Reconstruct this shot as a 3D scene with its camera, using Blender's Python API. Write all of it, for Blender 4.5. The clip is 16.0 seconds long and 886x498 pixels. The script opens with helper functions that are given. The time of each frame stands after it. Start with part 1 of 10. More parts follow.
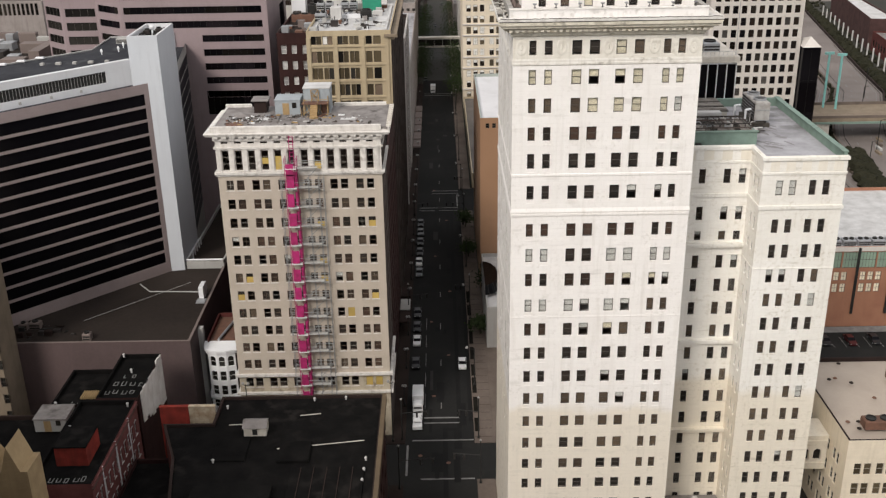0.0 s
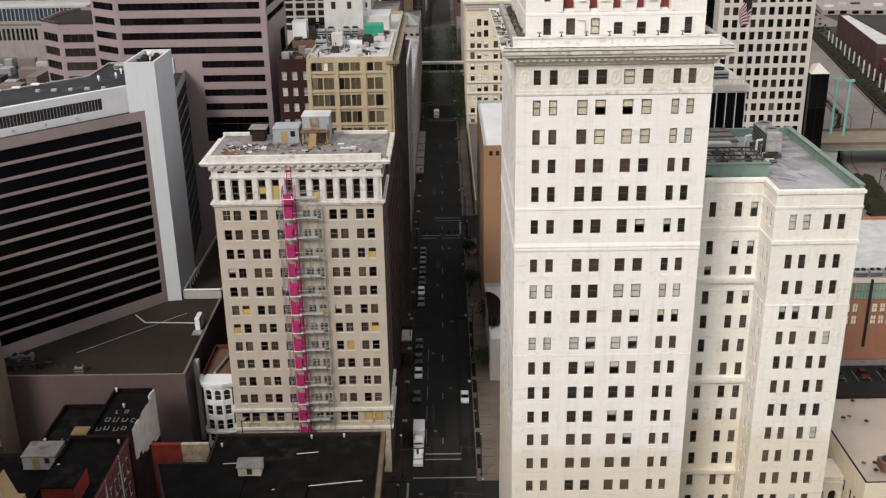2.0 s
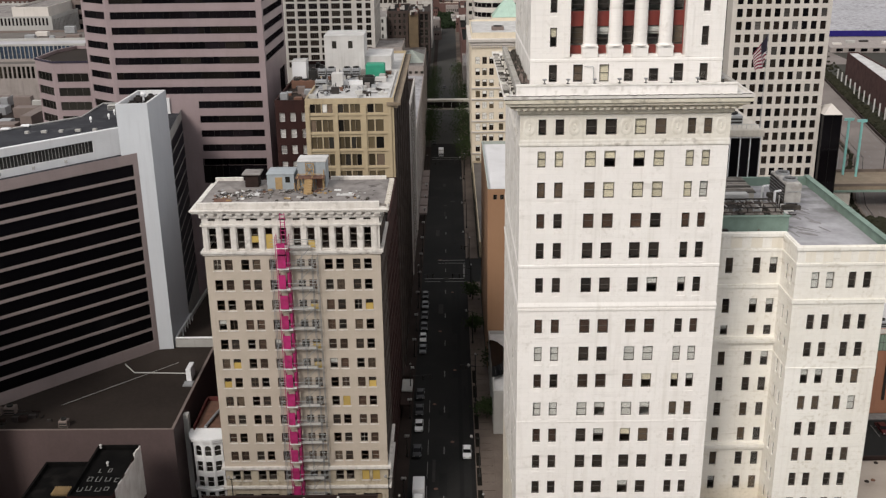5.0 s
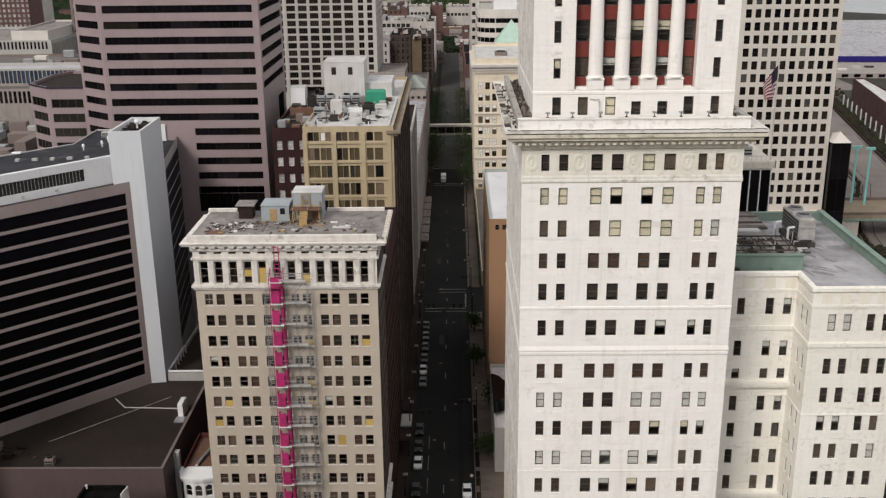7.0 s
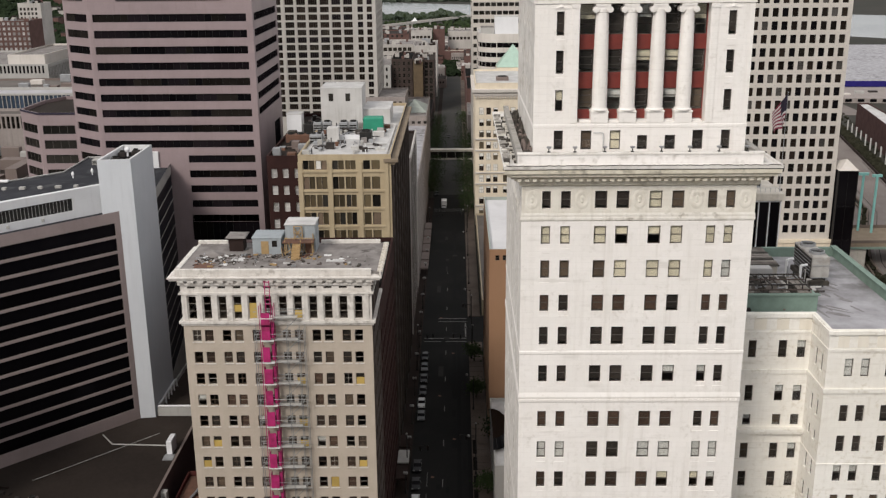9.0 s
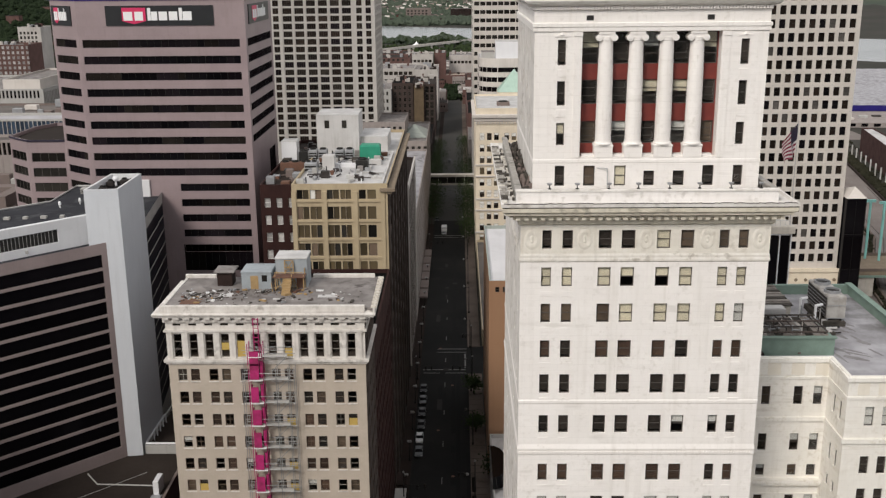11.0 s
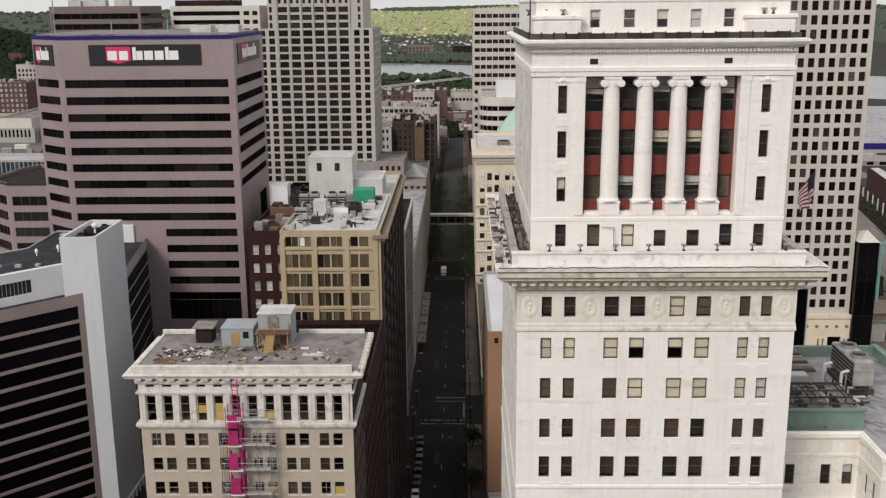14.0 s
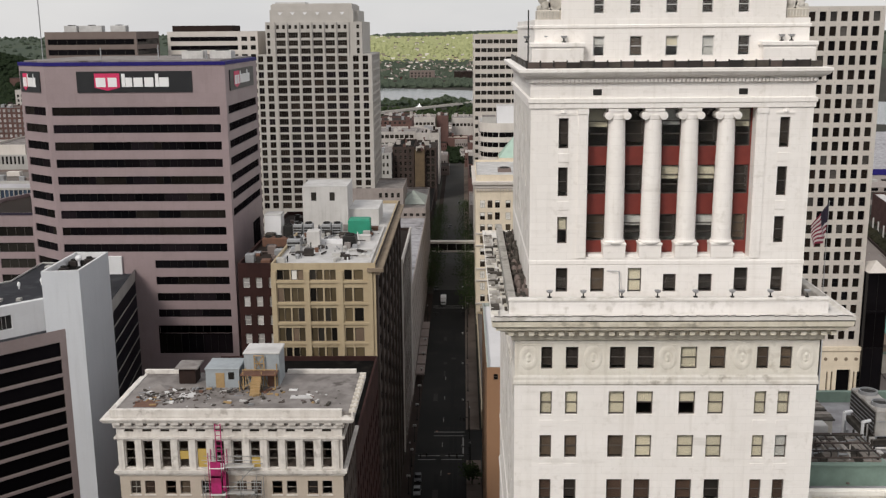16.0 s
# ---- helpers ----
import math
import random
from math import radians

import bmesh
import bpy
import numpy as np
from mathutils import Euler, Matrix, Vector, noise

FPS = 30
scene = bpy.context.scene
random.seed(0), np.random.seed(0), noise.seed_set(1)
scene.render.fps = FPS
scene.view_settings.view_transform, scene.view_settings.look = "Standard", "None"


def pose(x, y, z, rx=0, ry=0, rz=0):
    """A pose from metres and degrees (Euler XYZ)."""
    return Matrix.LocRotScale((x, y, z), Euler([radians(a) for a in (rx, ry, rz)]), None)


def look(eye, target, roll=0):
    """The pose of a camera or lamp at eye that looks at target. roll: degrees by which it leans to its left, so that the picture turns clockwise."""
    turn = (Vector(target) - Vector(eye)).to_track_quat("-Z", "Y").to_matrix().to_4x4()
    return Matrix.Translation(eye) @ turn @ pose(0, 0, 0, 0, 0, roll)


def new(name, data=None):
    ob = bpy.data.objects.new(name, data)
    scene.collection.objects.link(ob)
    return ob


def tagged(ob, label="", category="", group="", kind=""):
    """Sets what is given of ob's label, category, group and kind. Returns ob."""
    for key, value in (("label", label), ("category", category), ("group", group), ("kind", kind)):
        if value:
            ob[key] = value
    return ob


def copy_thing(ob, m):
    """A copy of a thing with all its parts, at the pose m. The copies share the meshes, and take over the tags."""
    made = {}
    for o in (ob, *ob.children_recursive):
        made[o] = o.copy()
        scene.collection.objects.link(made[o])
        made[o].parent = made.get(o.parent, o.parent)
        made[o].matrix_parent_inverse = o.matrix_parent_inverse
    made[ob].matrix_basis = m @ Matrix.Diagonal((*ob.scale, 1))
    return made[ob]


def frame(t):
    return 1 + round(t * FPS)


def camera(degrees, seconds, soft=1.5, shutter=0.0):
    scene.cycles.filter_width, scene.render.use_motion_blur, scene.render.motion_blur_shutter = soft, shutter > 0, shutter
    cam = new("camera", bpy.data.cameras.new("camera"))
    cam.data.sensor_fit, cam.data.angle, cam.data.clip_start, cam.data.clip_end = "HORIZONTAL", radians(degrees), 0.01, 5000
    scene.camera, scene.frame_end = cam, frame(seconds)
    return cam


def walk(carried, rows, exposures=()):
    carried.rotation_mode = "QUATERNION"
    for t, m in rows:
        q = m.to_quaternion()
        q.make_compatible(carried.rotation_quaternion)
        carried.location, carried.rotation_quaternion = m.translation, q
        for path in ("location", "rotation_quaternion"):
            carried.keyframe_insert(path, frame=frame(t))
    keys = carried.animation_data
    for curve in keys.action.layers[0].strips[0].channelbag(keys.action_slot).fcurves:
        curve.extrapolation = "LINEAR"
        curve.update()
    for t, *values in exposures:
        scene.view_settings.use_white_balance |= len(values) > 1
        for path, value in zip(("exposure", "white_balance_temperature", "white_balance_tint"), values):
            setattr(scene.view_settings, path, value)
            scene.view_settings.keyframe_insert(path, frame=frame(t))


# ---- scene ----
cam = camera(47.3, 16.0, soft=1.3)
METRES, EYE, TILT, LEAN, TURN = 50.0, 111.0, 0.0, 0.0, 0.0
ROWS = [
    (0.0, 0.0, 0.0, 0.0, -0.37, -22.56, 0.88),
    (0.5, 0.0021, 0.0249, -0.0017, -0.37, -22.23, 0.87),
    (1.0, 0.0041, 0.0515, -0.003, -0.34, -21.93, 0.86),
    (1.5, 0.0067, 0.0772, -0.0048, -0.21, -21.6, 0.86),
    (2.0, 0.0089, 0.1036, -0.0062, -0.1, -21.27, 0.84),
    (2.5, 0.0115, 0.1311, -0.0066, -0.0, -20.95, 0.82),
    (3.0, 0.0141, 0.159, -0.0069, 0.07, -20.64, 0.78),
    (3.5, 0.0182, 0.1878, -0.0075, 0.16, -20.32, 0.78),
    (4.0, 0.0214, 0.2167, -0.0078, 0.21, -20.0, 0.78),
    (6.5, 0.0363, 0.3651, -0.0078, 0.51, -18.42, 0.65),
    (7.0, 0.0392, 0.3957, -0.0077, 0.57, -18.1, 0.6),
    (7.5, 0.0423, 0.4257, -0.007, 0.62, -17.77, 0.58),
    (8.0, 0.0454, 0.4566, -0.007, 0.65, -17.47, 0.55),
    (8.5, 0.0485, 0.4876, -0.0066, 0.68, -17.17, 0.53),
    (9.0, 0.0519, 0.5196, -0.007, 0.72, -16.85, 0.5),
    (11.5, 0.0693, 0.6862, -0.0071, 0.86, -15.25, 0.48),
    (12.0, 0.0728, 0.7196, -0.0071, 0.88, -14.91, 0.47),
    (12.5, 0.0764, 0.7533, -0.0068, 0.9, -14.57, 0.46),
    (13.0, 0.0801, 0.7873, -0.0065, 0.93, -14.23, 0.46),
    (13.5, 0.0838, 0.8217, -0.0064, 0.95, -13.9, 0.47),
    (14.0, 0.0875, 0.8558, -0.006, 0.98, -13.58, 0.47),
    (14.5, 0.0911, 0.89, -0.0056, 1.0, -13.23, 0.47),
    (15.0, 0.0947, 0.9249, -0.0054, 1.03, -12.9, 0.47),
    (15.5, 0.0984, 0.9598, -0.0051, 1.07, -12.56, 0.46),
    (16.0, 0.102, 0.9945, -0.0049, 1.09, -12.21, 0.46),
]
walk(cam, [(t, pose(0, 0, EYE, TILT, LEAN, TURN) @ pose(METRES * x, METRES * y, METRES * z, 90 + pitch, roll, yaw)) for t, x, y, z, yaw, pitch, roll in ROWS], exposures=[(0.0, 0.5), (4.0, 0.39), (8.0, 0.31), (12.5, 0.275), (16.0, 0.2)])

# ---------------------------------------------------------------- light
world = bpy.data.worlds.new("overcast_sky")
scene.world = world
world.use_nodes = True
wn, wl = world.node_tree.nodes, world.node_tree.links
SUN_EL, SUN_AZ = 39.0, 211.0          # degrees; azimuth clockwise from +y
sky = wn.new("ShaderNodeTexSky")
sky.sky_type, sky.sun_disc = "NISHITA", False
sky.sun_elevation, sky.sun_rotation = radians(SUN_EL), radians(SUN_AZ)
dim = wn.new("ShaderNodeMix")
dim.data_type, dim.blend_type = "RGBA", "MULTIPLY"
dim.inputs["Factor"].default_value = 1.0
dim.inputs["B"].default_value = (0.09, 0.09, 0.09, 1)
wl.new(sky.outputs["Color"], dim.inputs["A"])
cloud = wn.new("ShaderNodeTexNoise")
cloud.inputs["Scale"].default_value, cloud.inputs["Detail"].default_value = 2.2, 5.0
wco = wn.new("ShaderNodeTexCoord")
wmap = wn.new("ShaderNodeMapping")
wmap.inputs["Scale"].default_value = (1.0, 1.0, 3.5)
wl.new(wco.outputs["Generated"], wmap.inputs["Vector"])
wl.new(wmap.outputs["Vector"], cloud.inputs["Vector"])
cramp = wn.new("ShaderNodeValToRGB")
cramp.color_ramp.elements[0].position, cramp.color_ramp.elements[0].color = 0.3, (0.70, 0.70, 0.72, 1)
cramp.color_ramp.elements[1].position, cramp.color_ramp.elements[1].color = 0.7, (0.90, 0.88, 0.87, 1)
wl.new(cloud.outputs["Fac"], cramp.inputs["Fac"])
veil = wn.new("ShaderNodeMix")
veil.data_type = "RGBA"
veil.inputs["Factor"].default_value = 0.86
wl.new(dim.outputs["Result"], veil.inputs["A"])
wl.new(cramp.outputs["Color"], veil.inputs["B"])
wl.new(veil.outputs["Result"], wn["Background"].inputs["Color"])
wn["Background"].inputs["Strength"].default_value = 0.85
sun = new("sun", bpy.data.lights.new("sun", "SUN"))
sun.data.energy, sun.data.angle, sun.data.color = 1.9, radians(18), (1.0, 0.94, 0.87)
saz, sel = radians(SUN_AZ), radians(SUN_EL)
sun.matrix_world = look((0, 0, 300), (-math.sin(saz) * math.cos(sel), -math.cos(saz) * math.cos(sel), 300 - math.sin(sel)))


# ---------------------------------------------------------------- materials
def surface(name, c1, c2, big=0.25, fine=6.0, rough=0.8, bump=0.15, streak=0.0, streak_col=(0.2, 0.18, 0.15), vary=0.0,
            metal=0.0, grid=None, zmix=None, spec=0.5, coat=0.0, spots=None, bands=None):
    """A weathered surface: two colours mixed by broad and fine noise in world metres, with optional rain streaks, block joints,
    variation from piece to piece, and a soiled lower zone zmix = (height, blend, colour)."""
    m = bpy.data.materials.new(name)
    m.use_nodes = True
    n, l = m.node_tree.nodes, m.node_tree.links
    b = n["Principled BSDF"]
    b.inputs["Roughness"].default_value, b.inputs["Metallic"].default_value = rough, metal
    b.inputs["Specular IOR Level"].default_value = spec
    b.inputs["Coat Weight"].default_value = coat
    b.inputs["Coat Roughness"].default_value = 0.05
    g = n.new("ShaderNodeNewGeometry")
    pos = g.outputs["Position"]

    def noise_of(scale, detail=4.0, vec=pos):
        t = n.new("ShaderNodeTexNoise")
        t.inputs["Scale"].default_value, t.inputs["Detail"].default_value = scale, detail
        l.new(vec, t.inputs["Vector"])
        return t.outputs["Fac"]

    def math_of(op, a, c, d=None):
        t = n.new("ShaderNodeMath")
        t.operation, t.use_clamp = op, True
        for i, v in enumerate((a, c, d)):
            if v is None:
                continue
            if isinstance(v, (int, float)):
                t.inputs[i].default_value = v
            else:
                l.new(v, t.inputs[i])
        return t.outputs["Value"]

    def mix_of(fac, a, c, mode="MIX"):
        t = n.new("ShaderNodeMix")
        t.data_type, t.blend_type = "RGBA", mode
        for key, v in (("Factor", fac), ("A", a), ("B", c)):
            if isinstance(v, (int, float)):
                t.inputs[key].default_value = v
            elif isinstance(v, tuple):
                t.inputs[key].default_value = (*v, 1)
            else:
                l.new(v, t.inputs[key])
        return t.outputs["Result"]

    nb, nf = noise_of(big), noise_of(fine, 3.0)
    f = math_of("MULTIPLY_ADD", nb, 1.8, -0.4)
    f = math_of("MULTIPLY_ADD", nf, 0.5, math_of("SUBTRACT", f, 0.25))
    col = mix_of(f, c1, c2)
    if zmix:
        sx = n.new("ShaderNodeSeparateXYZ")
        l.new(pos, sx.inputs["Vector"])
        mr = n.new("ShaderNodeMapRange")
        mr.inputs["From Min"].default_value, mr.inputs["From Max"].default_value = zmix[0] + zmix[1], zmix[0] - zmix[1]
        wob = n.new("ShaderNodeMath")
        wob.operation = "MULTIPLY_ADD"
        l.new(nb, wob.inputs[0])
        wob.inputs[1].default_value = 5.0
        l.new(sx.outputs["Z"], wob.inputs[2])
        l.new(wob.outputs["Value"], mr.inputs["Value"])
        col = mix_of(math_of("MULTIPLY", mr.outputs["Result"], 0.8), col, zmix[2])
    if streak:
        mp = n.new("ShaderNodeMapping")
        mp.inputs["Scale"].default_value = (1.0, 1.0, 0.06)
        l.new(pos, mp.inputs["Vector"])
        s = noise_of(1.6, 5.0, mp.outputs["Vector"])
        s = math_of("MULTIPLY_ADD", s, 4.0, -2.1)
        s = math_of("MULTIPLY", s, math_of("MULTIPLY_ADD", noise_of(0.13), 2.2, -0.6))
        col = mix_of(math_of("MULTIPLY", s, streak), col, streak_col)
    if spots:
        # blotches of dirt with ragged edges, thick in some places and absent in others
        sp = math_of("MULTIPLY_ADD", noise_of(spots[0], 6.0), 7.0, spots[3] if len(spots) > 3 else -4.1)
        sp = math_of("MULTIPLY", sp, math_of("MULTIPLY_ADD", noise_of(spots[0] * 0.16, 2.0), 4.0, -1.7))
        col = mix_of(math_of("MULTIPLY", sp, spots[1]), col, spots[2])
    if bands:
        # grime that gathers along the courses
        mp2 = n.new("ShaderNodeMapping")
        mp2.inputs["Scale"].default_value = (0.22, 0.22, 1.7)
        l.new(pos, mp2.inputs["Vector"])
        bd = math_of("MULTIPLY_ADD", noise_of(bands[0], 6.0, mp2.outputs["Vector"]), 7.0, -4.0)
        bd = math_of("MULTIPLY", bd, math_of("MULTIPLY_ADD", noise_of(0.35, 3.0), 4.0, -1.7))
        col = mix_of(math_of("MULTIPLY", bd, bands[1]), col, bands[2])
    if vary:
        oi = n.new("ShaderNodeObjectInfo")
        hv = n.new("ShaderNodeHueSaturation")
        vr = n.new("ShaderNodeMapRange")
        vr.inputs["To Min"].default_value, vr.inputs["To Max"].default_value = 1 - vary, 1 + vary
        l.new(oi.outputs["Random"], vr.inputs["Value"])
        l.new(vr.outputs["Result"], hv.inputs["Value"])
        l.new(col, hv.inputs["Color"])
        col = hv.outputs["Color"]
    height = nf
    if grid:
        # masonry joints, run on the plane that the wall faces
        sep = n.new("ShaderNodeSeparateXYZ")
        l.new(pos, sep.inputs["Vector"])
        add = n.new("ShaderNodeMath")
        add.operation = "ADD"
        l.new(sep.outputs["X"], add.inputs[0])
        l.new(sep.outputs["Y"], add.inputs[1])
        cmb = n.new("ShaderNodeCombineXYZ")
        l.new(add.outputs["Value"], cmb.inputs["X"])
        l.new(sep.outputs["Z"], cmb.inputs["Y"])
        br = n.new("ShaderNodeTexBrick")
        br.inputs["Scale"].default_value = 1.0
        br.inputs["Brick Width"].default_value, br.inputs["Row Height"].default_value = grid[0], grid[1]
        br.inputs["Mortar Size"].default_value = grid[2]
        br.inputs["Color1"].default_value, br.inputs["Color2"].default_value = (1, 1, 1, 1), (0.9, 0.9, 0.9, 1)
        br.inputs["Mortar"].default_value = (0.72, 0.72, 0.72, 1)
        l.new(cmb.outputs["Vector"], br.inputs["Vector"])
        col = mix_of(grid[3], col, br.outputs["Color"], "MULTIPLY")
    l.new(col, b.inputs["Base Color"])
    if bump:
        bp = n.new("ShaderNodeBump")
        bp.inputs["Strength"].default_value, bp.inputs["Distance"].default_value = bump, 0.05
        l.new(height, bp.inputs["Height"])
        l.new(bp.outputs["Normal"], b.inputs["Normal"])
    rr = n.new("ShaderNodeMapRange")
    rr.inputs["To Min"].default_value, rr.inputs["To Max"].default_value = max(rough - 0.08, 0.02), min(rough + 0.1, 1)
    l.new(nb, rr.inputs["Value"])
    l.new(rr.outputs["Result"], b.inputs["Roughness"])
    return m


def clear_glass(name, tint):
    """A thin window pane: what lies behind shows through, with the sky's gloss on it."""
    m = bpy.data.materials.new(name)
    m.use_nodes = True
    n, l = m.node_tree.nodes, m.node_tree.links
    n.remove(n["Principled BSDF"])
    tr, gl, fr, mx = (n.new("ShaderNode" + k) for k in ("BsdfTransparent", "BsdfGlossy", "Fresnel", "MixShader"))
    tr.inputs["Color"].default_value = (*tint, 1)
    gl.inputs["Roughness"].default_value = 0.03
    fr.inputs["IOR"].default_value = 1.52
    l.new(fr.outputs["Fac"], mx.inputs["Fac"])
    l.new(tr.outputs["BSDF"], mx.inputs[1])
    l.new(gl.outputs["BSDF"], mx.inputs[2])
    l.new(mx.outputs["Shader"], n["Material Output"].inputs["Surface"])
    return m


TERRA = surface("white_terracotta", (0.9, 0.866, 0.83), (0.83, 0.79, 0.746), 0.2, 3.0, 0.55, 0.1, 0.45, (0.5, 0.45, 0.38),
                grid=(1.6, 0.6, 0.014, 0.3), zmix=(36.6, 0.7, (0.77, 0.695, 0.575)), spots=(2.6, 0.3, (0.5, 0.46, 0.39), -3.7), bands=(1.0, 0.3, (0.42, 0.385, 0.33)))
TERRA_W = surface("cream_terracotta", (0.88, 0.855, 0.805), (0.77, 0.735, 0.665), 0.12, 2.0, 0.6, 0.1, 0.4, (0.42, 0.37, 0.29),
                  grid=(1.6, 0.6, 0.014, 0.3), zmix=(35.0, 0.9, (0.755, 0.68, 0.555)), spots=(2.0, 0.45, (0.50, 0.44, 0.33), -3.65), bands=(1.0, 0.6, (0.42, 0.36, 0.27)))
TERRA_P = surface("yellowed_terracotta_tile", (0.81, 0.765, 0.675), (0.735, 0.68, 0.58), 0.4, 3.0, 0.65, 0.1, 0.4, (0.4, 0.35, 0.27))
ORNAMENT = surface("soiled_terracotta_ornament", (0.74, 0.71, 0.65), (0.36, 0.33, 0.28), 0.9, 4.0, 0.75, 0.35, 0.7, (0.14, 0.12, 0.10))
CORN = surface("weathered_cornice_terracotta", (0.82, 0.77, 0.655), (0.63, 0.57, 0.455), 0.9, 4.0, 0.75, 0.3, 0.6, (0.26, 0.22, 0.17), spots=(1.3, 0.85, (0.2, 0.17, 0.13), -3.5))
RELIEF = surface("worn_carved_terracotta", (0.78, 0.75, 0.70), (0.64, 0.6, 0.53), 1.2, 5.0, 0.7, 0.3, 0.6, (0.32, 0.28, 0.23), spots=(1.6, 0.8, (0.26, 0.225, 0.18), -3.4))
PALE_W = surface("pale_weathered_cornice", (0.72, 0.69, 0.65), (0.54, 0.505, 0.465), 0.7, 4.0, 0.75, 0.25, 0.6, (0.2, 0.165, 0.14), spots=(1.1, 0.5, (0.2, 0.17, 0.145), -3.6))
RED_SP = surface("oxide_red_spandrel", (0.2, 0.03, 0.02), (0.13, 0.02, 0.015), 0.8, 5.0, 0.55, 0.1)
BEIGE = surface("beige_brick", (0.52, 0.45, 0.38), (0.44, 0.38, 0.31), 0.3, 5.0, 0.85, 0.15, 0.25, (0.25, 0.2, 0.16), grid=(0.6, 0.2, 0.012, 0.35))
PALE = surface("pale_painted_stone", (0.6, 0.56, 0.5), (0.44, 0.4, 0.34), 0.5, 4.0, 0.75, 0.15, 0.5, (0.2, 0.17, 0.14))
BASE_C = surface("soiled_cream_stone", (0.52, 0.455, 0.35), (0.37, 0.32, 0.245), 0.5, 4.0, 0.8, 0.2, 0.6, (0.2, 0.16, 0.11), spots=(1.1, 0.8, (0.2, 0.16, 0.11), -3.6))
YELLOW = surface("ochre_brick", (0.46, 0.375, 0.245), (0.37, 0.295, 0.19), 0.3, 5.0, 0.85, 0.15, 0.4, (0.2, 0.15, 0.1), grid=(0.6, 0.2, 0.012, 0.4))
CREAM = surface("cream_stone", (0.52, 0.43, 0.3), (0.43, 0.35, 0.24), 0.3, 4.0, 0.8, 0.12, 0.35, (0.25, 0.2, 0.14), grid=(1.0, 0.5, 0.012, 0.35))
PINK = surface("rose_granite", (0.318, 0.247, 0.252), (0.262, 0.203, 0.208), 0.15, 3.0, 0.45, 0.05, 0.25, (0.14, 0.1, 0.09), grid=(1.5, 1.9, 0.015, 0.4))
WHITEP = surface("white_panel", (0.76, 0.76, 0.77), (0.66, 0.66, 0.67), 0.2, 3.0, 0.5, 0.05, 0.25, (0.35, 0.34, 0.32), grid=(3.0, 3.6, 0.02, 0.2))
LIFTW = surface("cool_white_panel", (0.61, 0.63, 0.66), (0.54, 0.56, 0.59), 0.1, 3.0, 0.5, 0.05, 0.3, (0.33, 0.34, 0.36), grid=(3.0, 3.6, 0.02, 0.15))
MINT_G = surface("grey_green_coping", (0.36, 0.40, 0.36), (0.27, 0.29, 0.265), 0.5, 3.0, 0.7, 0.05, 0.4, (0.17, 0.17, 0.15))
GREYP = surface("grey_concrete", (0.42, 0.41, 0.39), (0.33, 0.32, 0.30), 0.25, 4.0, 0.85, 0.15, 0.4, (0.18, 0.16, 0.14))
LIMESTONE = surface("grey_limestone", (0.47, 0.445, 0.415), (0.40, 0.375, 0.345), 0.2, 3.0, 0.75, 0.08, 0.2, (0.2, 0.18, 0.15), grid=(2.6, 1.75, 0.03, 0.3))
OFFWHITE = surface("off_white_concrete", (0.57, 0.53, 0.485), (0.495, 0.455, 0.41), 0.2, 3.0, 0.7, 0.08, 0.2, (0.3, 0.26, 0.22), grid=(2.84, 3.7, 0.03, 0.5))
ORANGE = surface("tan_stucco", (0.33, 0.19, 0.11), (0.28, 0.155, 0.085), 0.1, 3.0, 0.9, 0.1, 0.25, (0.22, 0.13, 0.08))
BRICK = surface("red_brick", (0.115, 0.035, 0.03), (0.07, 0.022, 0.02), 0.4, 6.0, 0.9, 0.2, 0.4, (0.05, 0.03, 0.03), grid=(0.5, 0.16, 0.012, 0.5), spec=0.15)
BRICK_T = surface("weathered_red_brick", (0.225, 0.085, 0.078), (0.13, 0.05, 0.047), 0.4, 6.0, 0.9, 0.2, 0.4, (0.05, 0.03, 0.03), grid=(0.5, 0.16, 0.012, 0.5), spec=0.15)
BRICK_O = surface("orange_brick", (0.36, 0.17, 0.10), (0.29, 0.13, 0.08), 0.3, 6.0, 0.9, 0.2, 0.3, (0.12, 0.07, 0.05), grid=(0.5, 0.16, 0.012, 0.4))
BRICK_R = surface("red_render", (0.30, 0.042, 0.03), (0.13, 0.026, 0.02), 0.5, 5.0, 0.9, 0.15, 0.5, (0.06, 0.03, 0.02), spec=0.15)
BROWN = surface("dark_brown_brick", (0.035, 0.022, 0.019), (0.022, 0.015, 0.013), 0.3, 5.0, 0.9, 0.2, 0.3, (0.02, 0.015, 0.015), grid=(0.5, 0.16, 0.012, 0.5), spec=0.15)
OCHRE = surface("ochre_stone", (0.45, 0.33, 0.18), (0.34, 0.24, 0.13), 0.5, 4.0, 0.9, 0.2, 0.3, (0.15, 0.1, 0.06), grid=(1.0, 0.5, 0.012, 0.5))
TAR = surface("black_tar_roof", (0.003, 0.003, 0.003), (0.0105, 0.0098, 0.0092), 0.3, 1.6, 0.9, 0.35, spec=0.05, spots=(0.45, 0.85, (0.021, 0.0185, 0.017), -3.4))
TAR_B = surface("brown_gravel_roof", (0.018, 0.0135, 0.0115), (0.04, 0.031, 0.026), 0.07, 1.5, 0.95, 0.3, spec=0.15, spots=(0.14, 0.7, (0.014, 0.012, 0.011), -3.5))
ROOF_G = surface("grey_worn_roof", (0.27, 0.248, 0.236), (0.135, 0.12, 0.112), 0.35, 1.8, 0.9, 0.3, spots=(0.55, 0.9, (0.065, 0.054, 0.048), -3.35))
